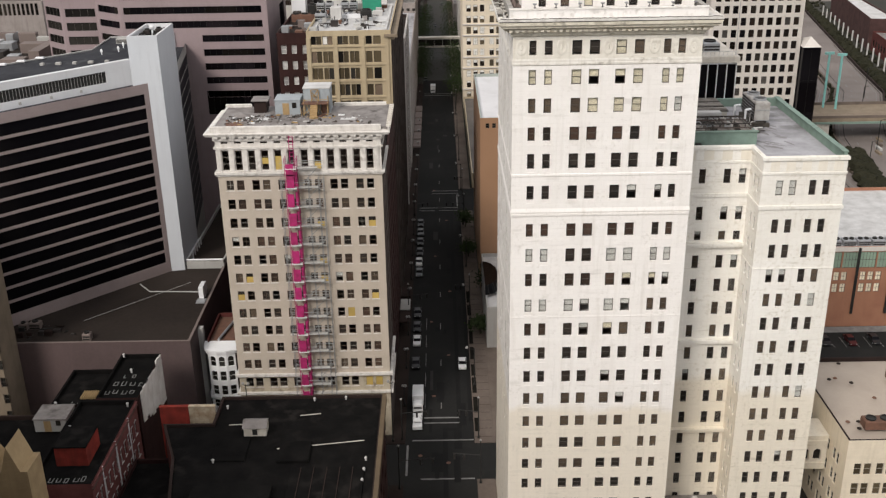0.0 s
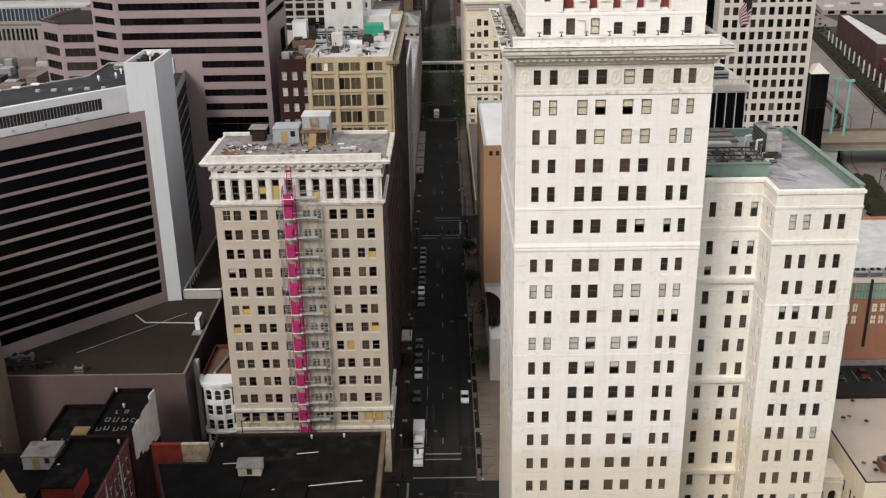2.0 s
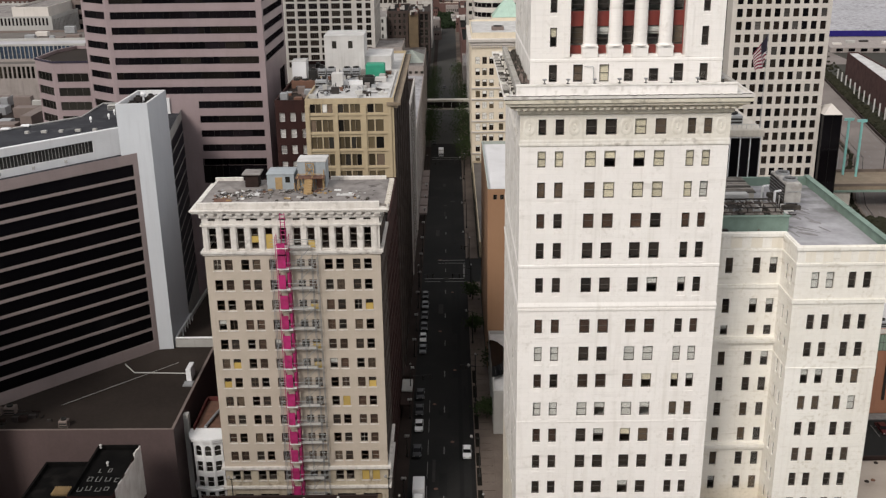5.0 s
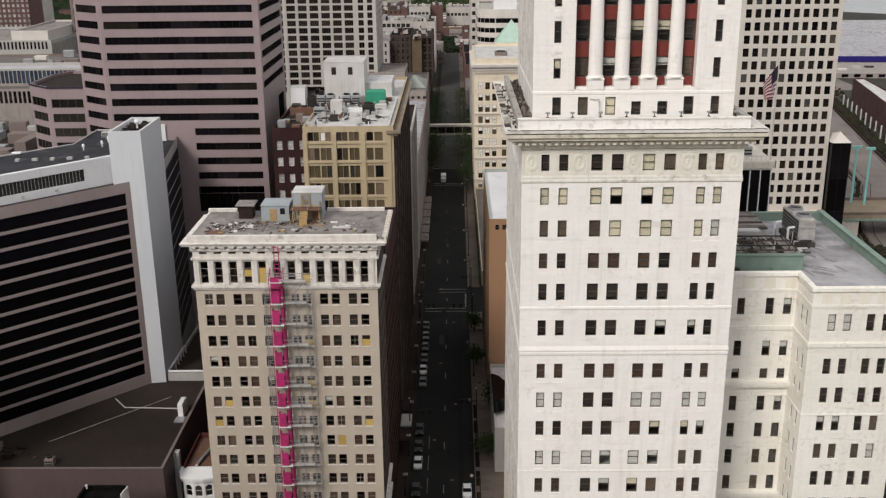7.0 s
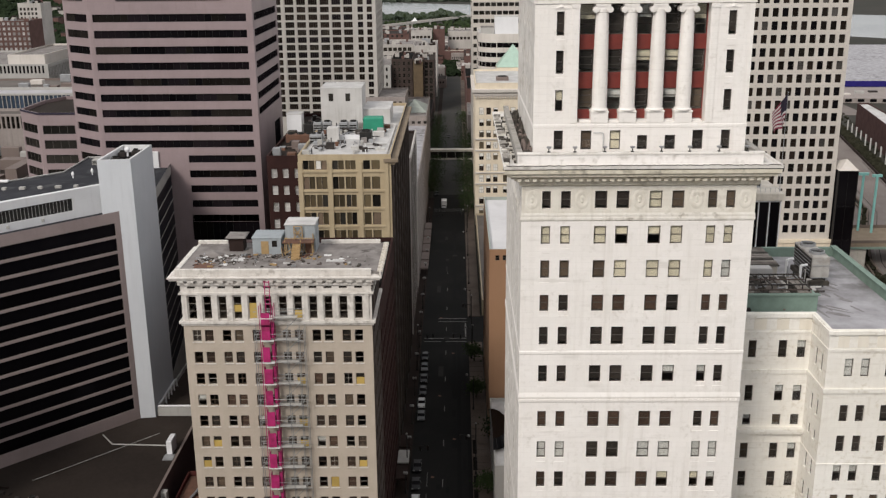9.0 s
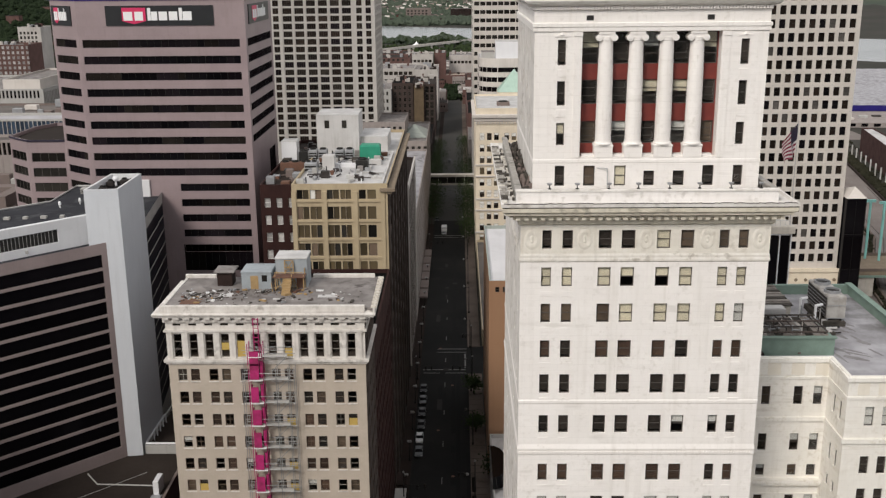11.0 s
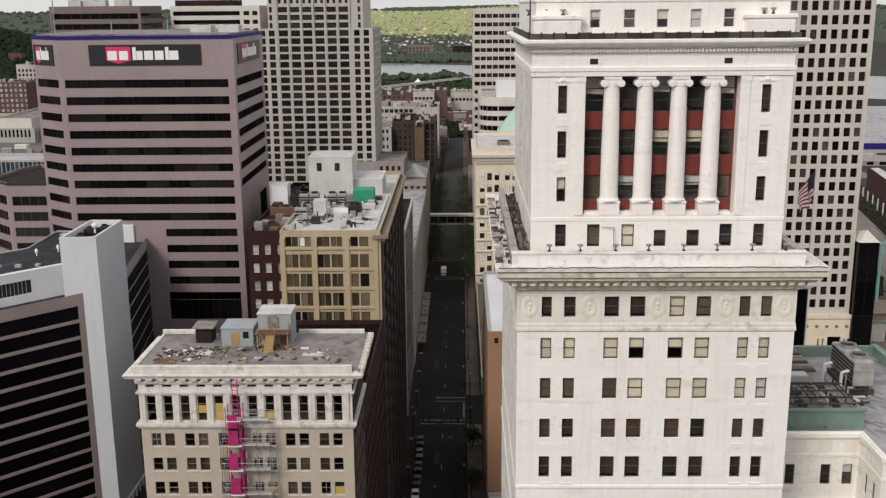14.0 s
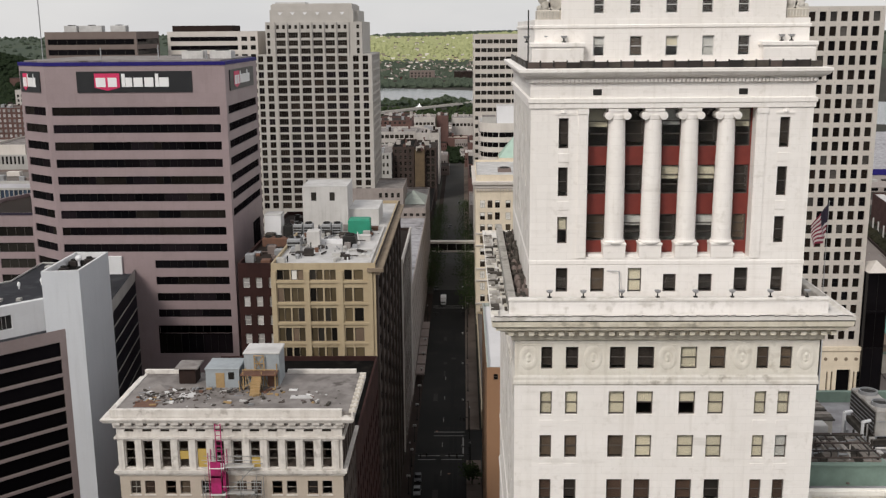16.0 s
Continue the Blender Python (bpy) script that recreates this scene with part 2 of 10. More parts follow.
ROOF_N = surface("blue_grey_gravel_roof", (0.045, 0.046, 0.053), (0.026, 0.027, 0.031), 0.12, 1.5, 0.9, 0.3, spec=0.1, spots=(0.3, 0.7, (0.085, 0.085, 0.09), -3.5))
ROOF_L = surface("lavender_white_roof", (0.44, 0.43, 0.45), (0.32, 0.31, 0.32), 0.15, 1.5, 0.8, 0.1)
ROOF_D = surface("dull_brown_roof", (0.16, 0.14, 0.125), (0.085, 0.075, 0.068), 0.1, 1.0, 0.9, 0.2, spots=(0.3, 0.7, (0.05, 0.045, 0.04)))
ROOF_W = surface("white_membrane_roof", (0.6, 0.59, 0.58), (0.36, 0.35, 0.34), 0.3, 1.8, 0.7, 0.1)
ROOF_T = surface("tan_gravel_roof", (0.42, 0.355, 0.295), (0.335, 0.28, 0.232), 0.14, 2.2, 0.95, 0.25, spots=(0.25, 0.5, (0.2, 0.165, 0.14), -3.6))
ROOF_BL = surface("blue_grey_wet_roof", (0.44, 0.43, 0.455), (0.2, 0.192, 0.2), 0.3, 1.4, 0.55, 0.2, spots=(0.4, 0.9, (0.085, 0.077, 0.072), -3.3))
COPPER = surface("green_copper", (0.205, 0.29, 0.24), (0.135, 0.188, 0.158), 0.6, 3.0, 0.7, 0.1, 0.4, (0.1, 0.13, 0.1))
RUST = surface("rusty_roof", (0.17, 0.08, 0.05), (0.09, 0.05, 0.035), 0.6, 3.0, 0.85, 0.2)
TEAL = surface("teal_paint", (0.26, 0.55, 0.52), (0.2, 0.46, 0.43), 0.3, 3.0, 0.5, 0.05)
GREENBOX = surface("green_fabric", (0.02, 0.26, 0.16), (0.015, 0.2, 0.12), 0.6, 4.0, 0.6, 0.1)
METAL = surface("galvanised_metal", (0.40, 0.41, 0.42), (0.28, 0.28, 0.29), 0.7, 5.0, 0.45, 0.1, metal=0.5)
BLUEBOX = surface("pale_blue_metal_cladding", (0.34, 0.375, 0.40), (0.25, 0.275, 0.29), 0.6, 4.0, 0.6, 0.1, 0.4, (0.15, 0.13, 0.1))
DARKM = surface("black_metal", (0.02, 0.02, 0.02), (0.035, 0.033, 0.03), 1.0, 6.0, 0.5, 0.1, spec=0.15)
BRONZE = surface("dark_bronze", (0.05, 0.042, 0.04), (0.025, 0.022, 0.02), 0.8, 5.0, 0.5, 0.15, spec=0.15)
TIMBER = surface("raw_timber", (0.40, 0.27, 0.13), (0.28, 0.19, 0.09), 1.0, 6.0, 0.85, 0.2)
BOARD = surface("yellow_sheathing_board", (0.50, 0.36, 0.10), (0.42, 0.29, 0.08), 0.7, 5.0, 0.8, 0.1, vary=0.15)
MAGENTA = surface("magenta_debris_netting", (0.5, 0.02, 0.17), (0.2, 0.012, 0.06), 0.9, 5.0, 0.7, 0.2)
MAROON = surface("sooty_maroon_netting", (0.16, 0.03, 0.06), (0.08, 0.02, 0.035), 0.8, 5.0, 0.85, 0.2)
TUBE = surface("scaffold_tube_steel", (0.33, 0.34, 0.34), (0.24, 0.24, 0.24), 0.6, 5.0, 0.45, 0.05, metal=0.4)
DECK = surface("aluminium_deck", (0.78, 0.78, 0.77), (0.66, 0.66, 0.66), 0.6, 5.0, 0.5, 0.05)
FRAME_D = surface("dark_window_frame", (0.06, 0.05, 0.045), (0.09, 0.075, 0.065), 0.5, 4.0, 0.6, 0.05)
FRAME_L = surface("pale_window_frame", (0.40, 0.37, 0.33), (0.30, 0.28, 0.25), 0.5, 4.0, 0.6, 0.05)
FRAME_M = surface("dusty_window_frame", (0.30, 0.27, 0.23), (0.20, 0.18, 0.155), 0.6, 4.0, 0.7, 0.05)
FRAME_W = surface("white_window_frame", (0.70, 0.69, 0.67), (0.6, 0.58, 0.56), 0.5, 4.0, 0.6, 0.05)
GLASS_D = surface("tinted_glass", (0.008, 0.0075, 0.007), (0.034, 0.031, 0.027), 0.08, 0.5, 0.12, 0.0, vary=0.6, spec=0.1)
GLASS_BK = surface("black_mirror_glass", (0.003, 0.003, 0.004), (0.008, 0.007, 0.008), 0.06, 0.4, 0.1, 0.0, vary=0.4, spec=0.06)
GLASS_DK = surface("smoked_glass_with_blinds", (0.008, 0.007, 0.006), (0.022, 0.018, 0.016), 0.2, 0.6, 0.15, 0.0, vary=0.5, spec=0.08)
GLASS_Y = surface("tawny_blind_behind_glass", (0.105, 0.08, 0.045), (0.055, 0.042, 0.025), 0.25, 0.8, 0.3, 0.0, vary=0.5)
GLASS = clear_glass("window_glass", (0.92, 0.93, 0.93))
SHADE = surface("cream_roller_shade", (0.83, 0.755, 0.59), (0.74, 0.66, 0.50), 0.5, 3.0, 0.8, 0.0, vary=0.12)
SHADE_W = surface("white_roller_shade", (0.76, 0.74, 0.70), (0.66, 0.64, 0.60), 0.5, 3.0, 0.8, 0.0, vary=0.1)
SHADE_G = surface("dusty_grey_blind", (0.42, 0.41, 0.40), (0.30, 0.29, 0.28), 0.5, 3.0, 0.8, 0.0, vary=0.4)
SHADE_B = surface("brown_curtain", (0.17, 0.12, 0.08), (0.1, 0.07, 0.05), 0.5, 3.0, 0.8, 0.0, vary=0.3)
# added sheet behind the pane, coloured as the gloom of an unlit room
ROOM_D = surface("dark_room_sheet", (0.05, 0.037, 0.029), (0.022, 0.017, 0.014), 0.5, 2.0, 0.85, 0.0, vary=0.5)
INSIDE = surface("office_interior", (0.2, 0.155, 0.13), (0.13, 0.1, 0.085), 0.3, 2.0, 0.9, 0.0)
ASPHALT = surface("asphalt", (0.017, 0.0172, 0.0169), (0.029, 0.0282, 0.0268), 0.06, 1.5, 0.95, 0.2, spec=0.05, spots=(0.12, 0.5, (0.04, 0.036, 0.033)))
# paler colour makes up for the deep canyon shade on the far street
ASPHALT_G = surface("brightened_far_asphalt", (0.045, 0.0445, 0.042), (0.066, 0.064, 0.06), 0.04, 1.0, 0.95, 0.1, spec=0.1, spots=(0.06, 0.5, (0.04, 0.037, 0.035)))
ASPHALT_D = surface("fresh_asphalt_patch", (0.009, 0.009, 0.009), (0.015, 0.0145, 0.014), 0.2, 2.0, 0.9, 0.2, spec=0.15)
PAVE = surface("brown_paver_sidewalk", (0.04, 0.03, 0.026), (0.024, 0.018, 0.016), 0.12, 2.0, 0.95, 0.15, spec=0.05)
CONC = surface("concrete_sidewalk", (0.18, 0.145, 0.122), (0.10, 0.08, 0.068), 0.1, 2.0, 0.95, 0.15, grid=(1.5, 1.5, 0.03, 0.3), spec=0.05, spots=(0.2, 0.6, (0.03, 0.025, 0.022)))
PAINT = surface("worn_road_paint", (0.24, 0.235, 0.225), (0.13, 0.125, 0.12), 0.8, 3.0, 0.8, 0.05)
LAND = surface("city_ground", (0.05, 0.044, 0.038), (0.032, 0.034, 0.027), 0.012, 0.2, 0.95, 0.1, spec=0.15)
# hill grass: a patch of sun is put into its brighter colour
GRASS = surface("sunlit_meadow_hill", (0.33, 0.34, 0.155), (0.18, 0.2, 0.09), 0.006, 0.05, 0.95, 0.0)
WATER = surface("river_water", (0.14, 0.15, 0.15), (0.17, 0.18, 0.18), 0.004, 0.03, 0.2, 0.02)
LEAF = surface("foliage", (0.022, 0.036, 0.014), (0.036, 0.052, 0.019), 0.1, 1.0, 0.9, 0.0, vary=0.3, spec=0.15)
# hill leaves: the same sun patch painted in as a lighter green
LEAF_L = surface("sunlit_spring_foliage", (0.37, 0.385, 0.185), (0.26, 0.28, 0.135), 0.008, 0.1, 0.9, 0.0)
LEAF_D = surface("dark_wooded_hill", (0.012, 0.019, 0.010), (0.022, 0.032, 0.016), 0.05, 0.6, 0.95, 0.0, spec=0.05)
PAINTW = surface("fresh_white_paint", (0.88, 0.88, 0.88), (0.80, 0.80, 0.80), 0.4, 3.0, 0.5, 0.05, 0.3, (0.4, 0.38, 0.35))
BARK = surface("bark", (0.06, 0.045, 0.035), (0.04, 0.03, 0.025), 1.0, 8.0, 0.95, 0.3)
CAR_W = surface("white_car_paint", (0.72, 0.72, 0.72), (0.68, 0.68, 0.68), 0.5, 2.0, 0.4, 0.0, coat=0.2, spec=0.25)
CAR_K = surface("black_car_paint", (0.015, 0.015, 0.017), (0.02, 0.02, 0.022), 0.5, 2.0, 0.4, 0.0, coat=0.2, spec=0.25)
CAR_G = surface("grey_car_paint", (0.12, 0.125, 0.13), (0.10, 0.105, 0.11), 0.5, 2.0, 0.4, 0.0, coat=0.2, spec=0.25)
CAR_R = surface("dark_red_car_paint", (0.06, 0.008, 0.009), (0.05, 0.007, 0.008), 0.5, 2.0, 0.4, 0.0, coat=0.2, spec=0.25)
RUBBER = surface("tyre_rubber", (0.015, 0.015, 0.015), (0.02, 0.02, 0.02), 1.0, 5.0, 0.9, 0.05)
SIGN_K = surface("black_sign_panel", (0.008, 0.009, 0.011), (0.012, 0.013, 0.015), 0.5, 2.0, 0.4, 0.0)
SIGN_W = surface("white_sign_face", (0.80, 0.80, 0.80), (0.76, 0.76, 0.76), 0.5, 2.0, 0.4, 0.0)
SIGN_R = surface("crimson_sign_face", (0.62, 0.03, 0.12), (0.56, 0.025, 0.10), 0.5, 2.0, 0.4, 0.0)
BLUE_T = surface("royal_blue_trim", (0.022, 0.016, 0.15), (0.016, 0.012, 0.11), 0.3, 2.0, 0.6, 0.0, spec=0.15)
NAVY = surface("navy_flag_cloth", (0.018, 0.012, 0.03), (0.014, 0.01, 0.024), 0.5, 4.0, 0.8, 0.0)
FLAG_W = surface("white_flag_cloth", (0.52, 0.49, 0.48), (0.42, 0.39, 0.39), 0.5, 4.0, 0.8, 0.0)
FLAG_R = surface("red_flag_cloth", (0.2, 0.016, 0.042), (0.14, 0.012, 0.032), 0.5, 4.0, 0.8, 0.0)
TAUPE = surface("taupe_granite", (0.19, 0.15, 0.135), (0.15, 0.118, 0.105), 0.2, 3.0, 0.7, 0.05, 0.2, (0.08, 0.065, 0.06), spec=0.3)
TAUPE_D = surface("rust_brown_sheet", (0.11, 0.085, 0.075), (0.06, 0.047, 0.042), 0.8, 4.0, 0.8, 0.1, 0.5, (0.04, 0.03, 0.025), spec=0.2)
HOTELP = surface("pale_rose_granite", (0.36, 0.29, 0.28), (0.29, 0.232, 0.224), 0.15, 3.0, 0.6, 0.05, 0.25, (0.16, 0.13, 0.12), grid=(1.5, 1.9, 0.015, 0.3), spec=0.3)
TAN_MID = surface("weathered_tan_stone", (0.27, 0.215, 0.155), (0.19, 0.15, 0.11), 0.3, 4.0, 0.9, 0.15, 0.5, (0.07, 0.055, 0.045), grid=(1.0, 0.5, 0.012, 0.3), spec=0.2)
# distance haze is put into this leaf colour
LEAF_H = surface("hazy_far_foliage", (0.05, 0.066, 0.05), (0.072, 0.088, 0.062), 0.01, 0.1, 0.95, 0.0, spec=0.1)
FRAME_K = surface("black_window_frame", (0.01, 0.009, 0.008), (0.016, 0.014, 0.013), 0.5, 4.0, 0.5, 0.0, spec=0.15)
TAN_DIM = surface("sooty_tan_brick", (0.16, 0.115, 0.07), (0.10, 0.075, 0.05), 0.3, 4.0, 0.9, 0.15, 0.4, (0.05, 0.04, 0.03), grid=(0.6, 0.2, 0.012, 0.4), spec=0.2)
# street canyon's shade and some dirt, both put into one dark brick colour
SHADED_BRICK = surface("canyon_shaded_dirty_brick", (0.095, 0.075, 0.066), (0.05, 0.04, 0.035), 0.4, 4.0, 0.9, 0.15, 0.6, (0.03, 0.025, 0.022), grid=(0.6, 0.2, 0.012, 0.4), spec=0.2)
OXBLOOD = surface("oxblood_brick", (0.045, 0.02, 0.018), (0.028, 0.014, 0.013), 0.4, 5.0, 0.9, 0.2, 0.4, (0.012, 0.01, 0.01), grid=(0.5, 0.16, 0.012, 0.4), spec=0.15)
OLDROAD = surface("old_concrete_road", (0.215, 0.187, 0.172), (0.13, 0.11, 0.1), 0.05, 1.5, 0.95, 0.1, spec=0.2)
OLDROAD_D = surface("greyed_asphalt_patch", (0.042, 0.04, 0.038), (0.03, 0.029, 0.027), 0.3, 2.0, 0.95, 0.1, spec=0.1)
SOILBED = surface("dark_planting_soil", (0.016, 0.014, 0.011), (0.01, 0.0095, 0.008), 1.0, 6.0, 0.95, 0.3, spec=0.05)
GLASS_V = surface("tower_glass_with_blinds", (0.004, 0.004, 0.004), (0.034, 0.028, 0.022), 0.12, 1.0, 0.15, 0.0, vary=0.6, spec=0.09)
CREAM_L = surface("light_cream_stone", (0.76, 0.67, 0.53), (0.64, 0.555, 0.43), 0.3, 4.0, 0.8, 0.12, 0.4, (0.3, 0.24, 0.17), grid=(1.0, 0.5, 0.012, 0.35))
GLASS_BL = surface("blue_slate_glass", (0.05, 0.075, 0.115), (0.035, 0.05, 0.075), 0.1, 0.6, 0.2, 0.0, vary=0.35, spec=0.25)
MINT = surface("mint_painted_coping", (0.40, 0.55, 0.46), (0.33, 0.46, 0.39), 0.5, 3.0, 0.6, 0.05, 0.3, (0.2, 0.22, 0.18))
WARMW = surface("warm_white_concrete", (0.62, 0.58, 0.54), (0.52, 0.48, 0.44), 0.2, 3.0, 0.8, 0.08, 0.4, (0.3, 0.26, 0.22), spec=0.3)
SOIL = surface("soot_blackened_terracotta", (0.09, 0.08, 0.068), (0.035, 0.031, 0.028), 1.2, 5.0, 0.9, 0.3, spec=0.2)
FLAKED = surface("flaking_whitewash", (0.84, 0.82, 0.79), (0.6, 0.56, 0.52), 0.5, 2.5, 0.85, 0.25, 0.5, (0.12, 0.08, 0.07))
GALV = surface("pale_galvanised_sheet", (0.6, 0.59, 0.57), (0.42, 0.41, 0.39), 0.5, 4.0, 0.5, 0.1, 0.5, (0.2, 0.17, 0.14), metal=0.2)
GREEN_GL = surface("pale_green_glass", (0.30, 0.40, 0.31), (0.22, 0.30, 0.235), 0.3, 2.0, 0.25, 0.0, vary=0.15, spec=0.3)
PODIUM = surface("dull_rose_granite", (0.125, 0.088, 0.086), (0.078, 0.055, 0.053), 0.06, 2.0, 0.6, 0.05, 0.5, (0.08, 0.06, 0.058), grid=(1.5, 1.9, 0.015, 0.3), spec=0.3)
STONE_P = surface("sooty_pinkish_stone", (0.34, 0.30, 0.28), (0.24, 0.21, 0.195), 0.3, 3.0, 0.85, 0.15, 0.6, (0.12, 0.1, 0.09), grid=(1.0, 0.5, 0.012, 0.3), spec=0.2, spots=(0.5, 0.5, (0.14, 0.12, 0.11)))
BRICK_D = surface("dusty_old_brick", (0.15, 0.085, 0.075), (0.10, 0.06, 0.053), 0.2, 3.0, 0.9, 0.1, 0.5, (0.06, 0.045, 0.04), grid=(0.5, 0.16, 0.012, 0.3), spec=0.15)
WORN_W = surface("stained_white_render", (0.52, 0.49, 0.46), (0.36, 0.335, 0.31), 0.12, 2.0, 0.85, 0.1, 0.7, (0.17, 0.145, 0.125), spec=0.2)
BRICK_K = surface("smoke_dark_brick", (0.078, 0.057, 0.05), (0.045, 0.034, 0.03), 0.25, 4.0, 0.9, 0.15, 0.5, (0.02, 0.017, 0.016), grid=(0.5, 0.16, 0.012, 0.3), spec=0.15)
WORN_P = surface("dulled_white_panel", (0.58, 0.565, 0.55), (0.44, 0.425, 0.41), 0.25, 3.0, 0.7, 0.08, 0.6, (0.22, 0.2, 0.18), spec=0.3)
PARAPET = surface("greyed_white_terracotta", (0.80, 0.775, 0.755), (0.70, 0.672, 0.645), 0.3, 3.0, 0.65, 0.15, 0.6, (0.36, 0.325, 0.28), grid=(1.6, 0.55, 0.014, 0.3), spots=(1.3, 0.7, (0.36, 0.33, 0.29), -3.6))
GUTTER = surface("weathered_lead_gutter", (0.76, 0.735, 0.70), (0.60, 0.57, 0.53), 0.5, 3.0, 0.7, 0.2, 0.6, (0.3, 0.265, 0.22), spots=(1.0, 0.7, (0.27, 0.24, 0.2), -3.55))
GUTTER_D = surface("lichen_stained_gutter", (0.42, 0.40, 0.37), (0.24, 0.225, 0.2), 0.9, 4.0, 0.85, 0.3, 0.6, (0.1, 0.085, 0.07), spots=(1.5, 0.9, (0.07, 0.062, 0.052), -3.2))
# as above, with the red-brown tone of a dim room
ROOM_R = surface("red_brown_room_sheet", (0.105, 0.062, 0.042), (0.055, 0.032, 0.022), 0.6, 2.0, 0.85, 0.0, vary=0.45)
GLASS_MT = surface("matt_black_film_glass", (0.006, 0.005, 0.006), (0.014, 0.011, 0.013), 0.1, 0.5, 0.5, 0.0, vary=0.5, spec=0.0)
GLASS_BR = surface("brown_glass_with_blinds", (0.026, 0.0185, 0.014), (0.008, 0.006, 0.005), 0.1, 0.9, 0.2, 0.0, vary=0.7, spec=0.08)
GLASS_GR = surface("grey_blind_behind_glass", (0.085, 0.078, 0.072), (0.05, 0.045, 0.041), 0.2, 0.9, 0.3, 0.0, vary=0.4, spec=0.2)
FRAME_G = surface("grey_aluminium_mullion", (0.105, 0.092, 0.082), (0.07, 0.062, 0.055), 0.5, 4.0, 0.6, 0.0, spec=0.2)
ROOF_P = surface("pale_clean_membrane", (0.66, 0.65, 0.655), (0.55, 0.54, 0.545), 0.12, 1.5, 0.75, 0.1, spots=(0.25, 0.5, (0.36, 0.345, 0.335), -3.8))
PLANK = surface("weathered_grey_planks", (0.34, 0.31, 0.28), (0.14, 0.12, 0.105), 0.9, 4.0, 0.9, 0.2, vary=0.35, spec=0.1)
BRICK_S = surface("brown_red_shed_brick", (0.09, 0.05, 0.046), (0.052, 0.03, 0.028), 0.3, 5.0, 0.9, 0.2, 0.5, (0.03, 0.02, 0.018), grid=(0.5, 0.16, 0.012, 0.4), spec=0.1)
SHRUB = surface("dull_winter_shrub", (0.018, 0.019, 0.012), (0.033, 0.031, 0.02), 0.2, 1.5, 0.95, 0.0, spec=0.05)
STAIN_G = surface("rust_streaked_galvanised_sheet", (0.5, 0.485, 0.46), (0.27, 0.25, 0.23), 0.6, 4.0, 0.6, 0.1, 0.8, (0.12, 0.09, 0.07), metal=0.1, spots=(1.2, 0.7, (0.16, 0.125, 0.1), -3.5))
ROOF_TP = surface("dark_tar_smear", (0.15, 0.14, 0.138), (0.26, 0.25, 0.255), 0.9, 3.0, 0.7, 0.2)
TERRA_Y = surface("cream_stained_terracotta", (0.82, 0.785, 0.71), (0.70, 0.655, 0.57), 0.5, 3.0, 0.6, 0.12, 0.6, (0.4, 0.35, 0.27), grid=(1.6, 0.6, 0.014, 0.3), spots=(1.4, 0.6, (0.42, 0.37, 0.29), -3.6))
FRAME_T = surface("bare_wood_window_frame", (0.16, 0.115, 0.08), (0.1, 0.07, 0.05), 0.6, 4.0, 0.7, 0.05)
GLASS_NB = surface("blue_black_glass", (0.006, 0.007, 0.01), (0.014, 0.016, 0.022), 0.06, 0.4, 0.3, 0.0, vary=0.3, spec=0.02)
PEELED = surface("peeling_cream_wash", (0.56, 0.49, 0.37), (0.26, 0.17, 0.1), 0.8, 3.0, 0.9, 0.2, 0.6, (0.13, 0.07, 0.045), spec=0.2, spots=(1.2, 0.85, (0.11, 0.06, 0.04), -3.5))
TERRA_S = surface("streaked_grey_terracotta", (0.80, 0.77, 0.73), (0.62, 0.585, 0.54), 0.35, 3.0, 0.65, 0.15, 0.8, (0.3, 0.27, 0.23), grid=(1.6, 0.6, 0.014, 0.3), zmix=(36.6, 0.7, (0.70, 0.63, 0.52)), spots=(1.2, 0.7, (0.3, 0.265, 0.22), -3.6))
LAMPG = surface("dusty_lamp_globe", (0.3, 0.29, 0.27), (0.22, 0.21, 0.2), 0.5, 2.0, 0.3, 0.0)


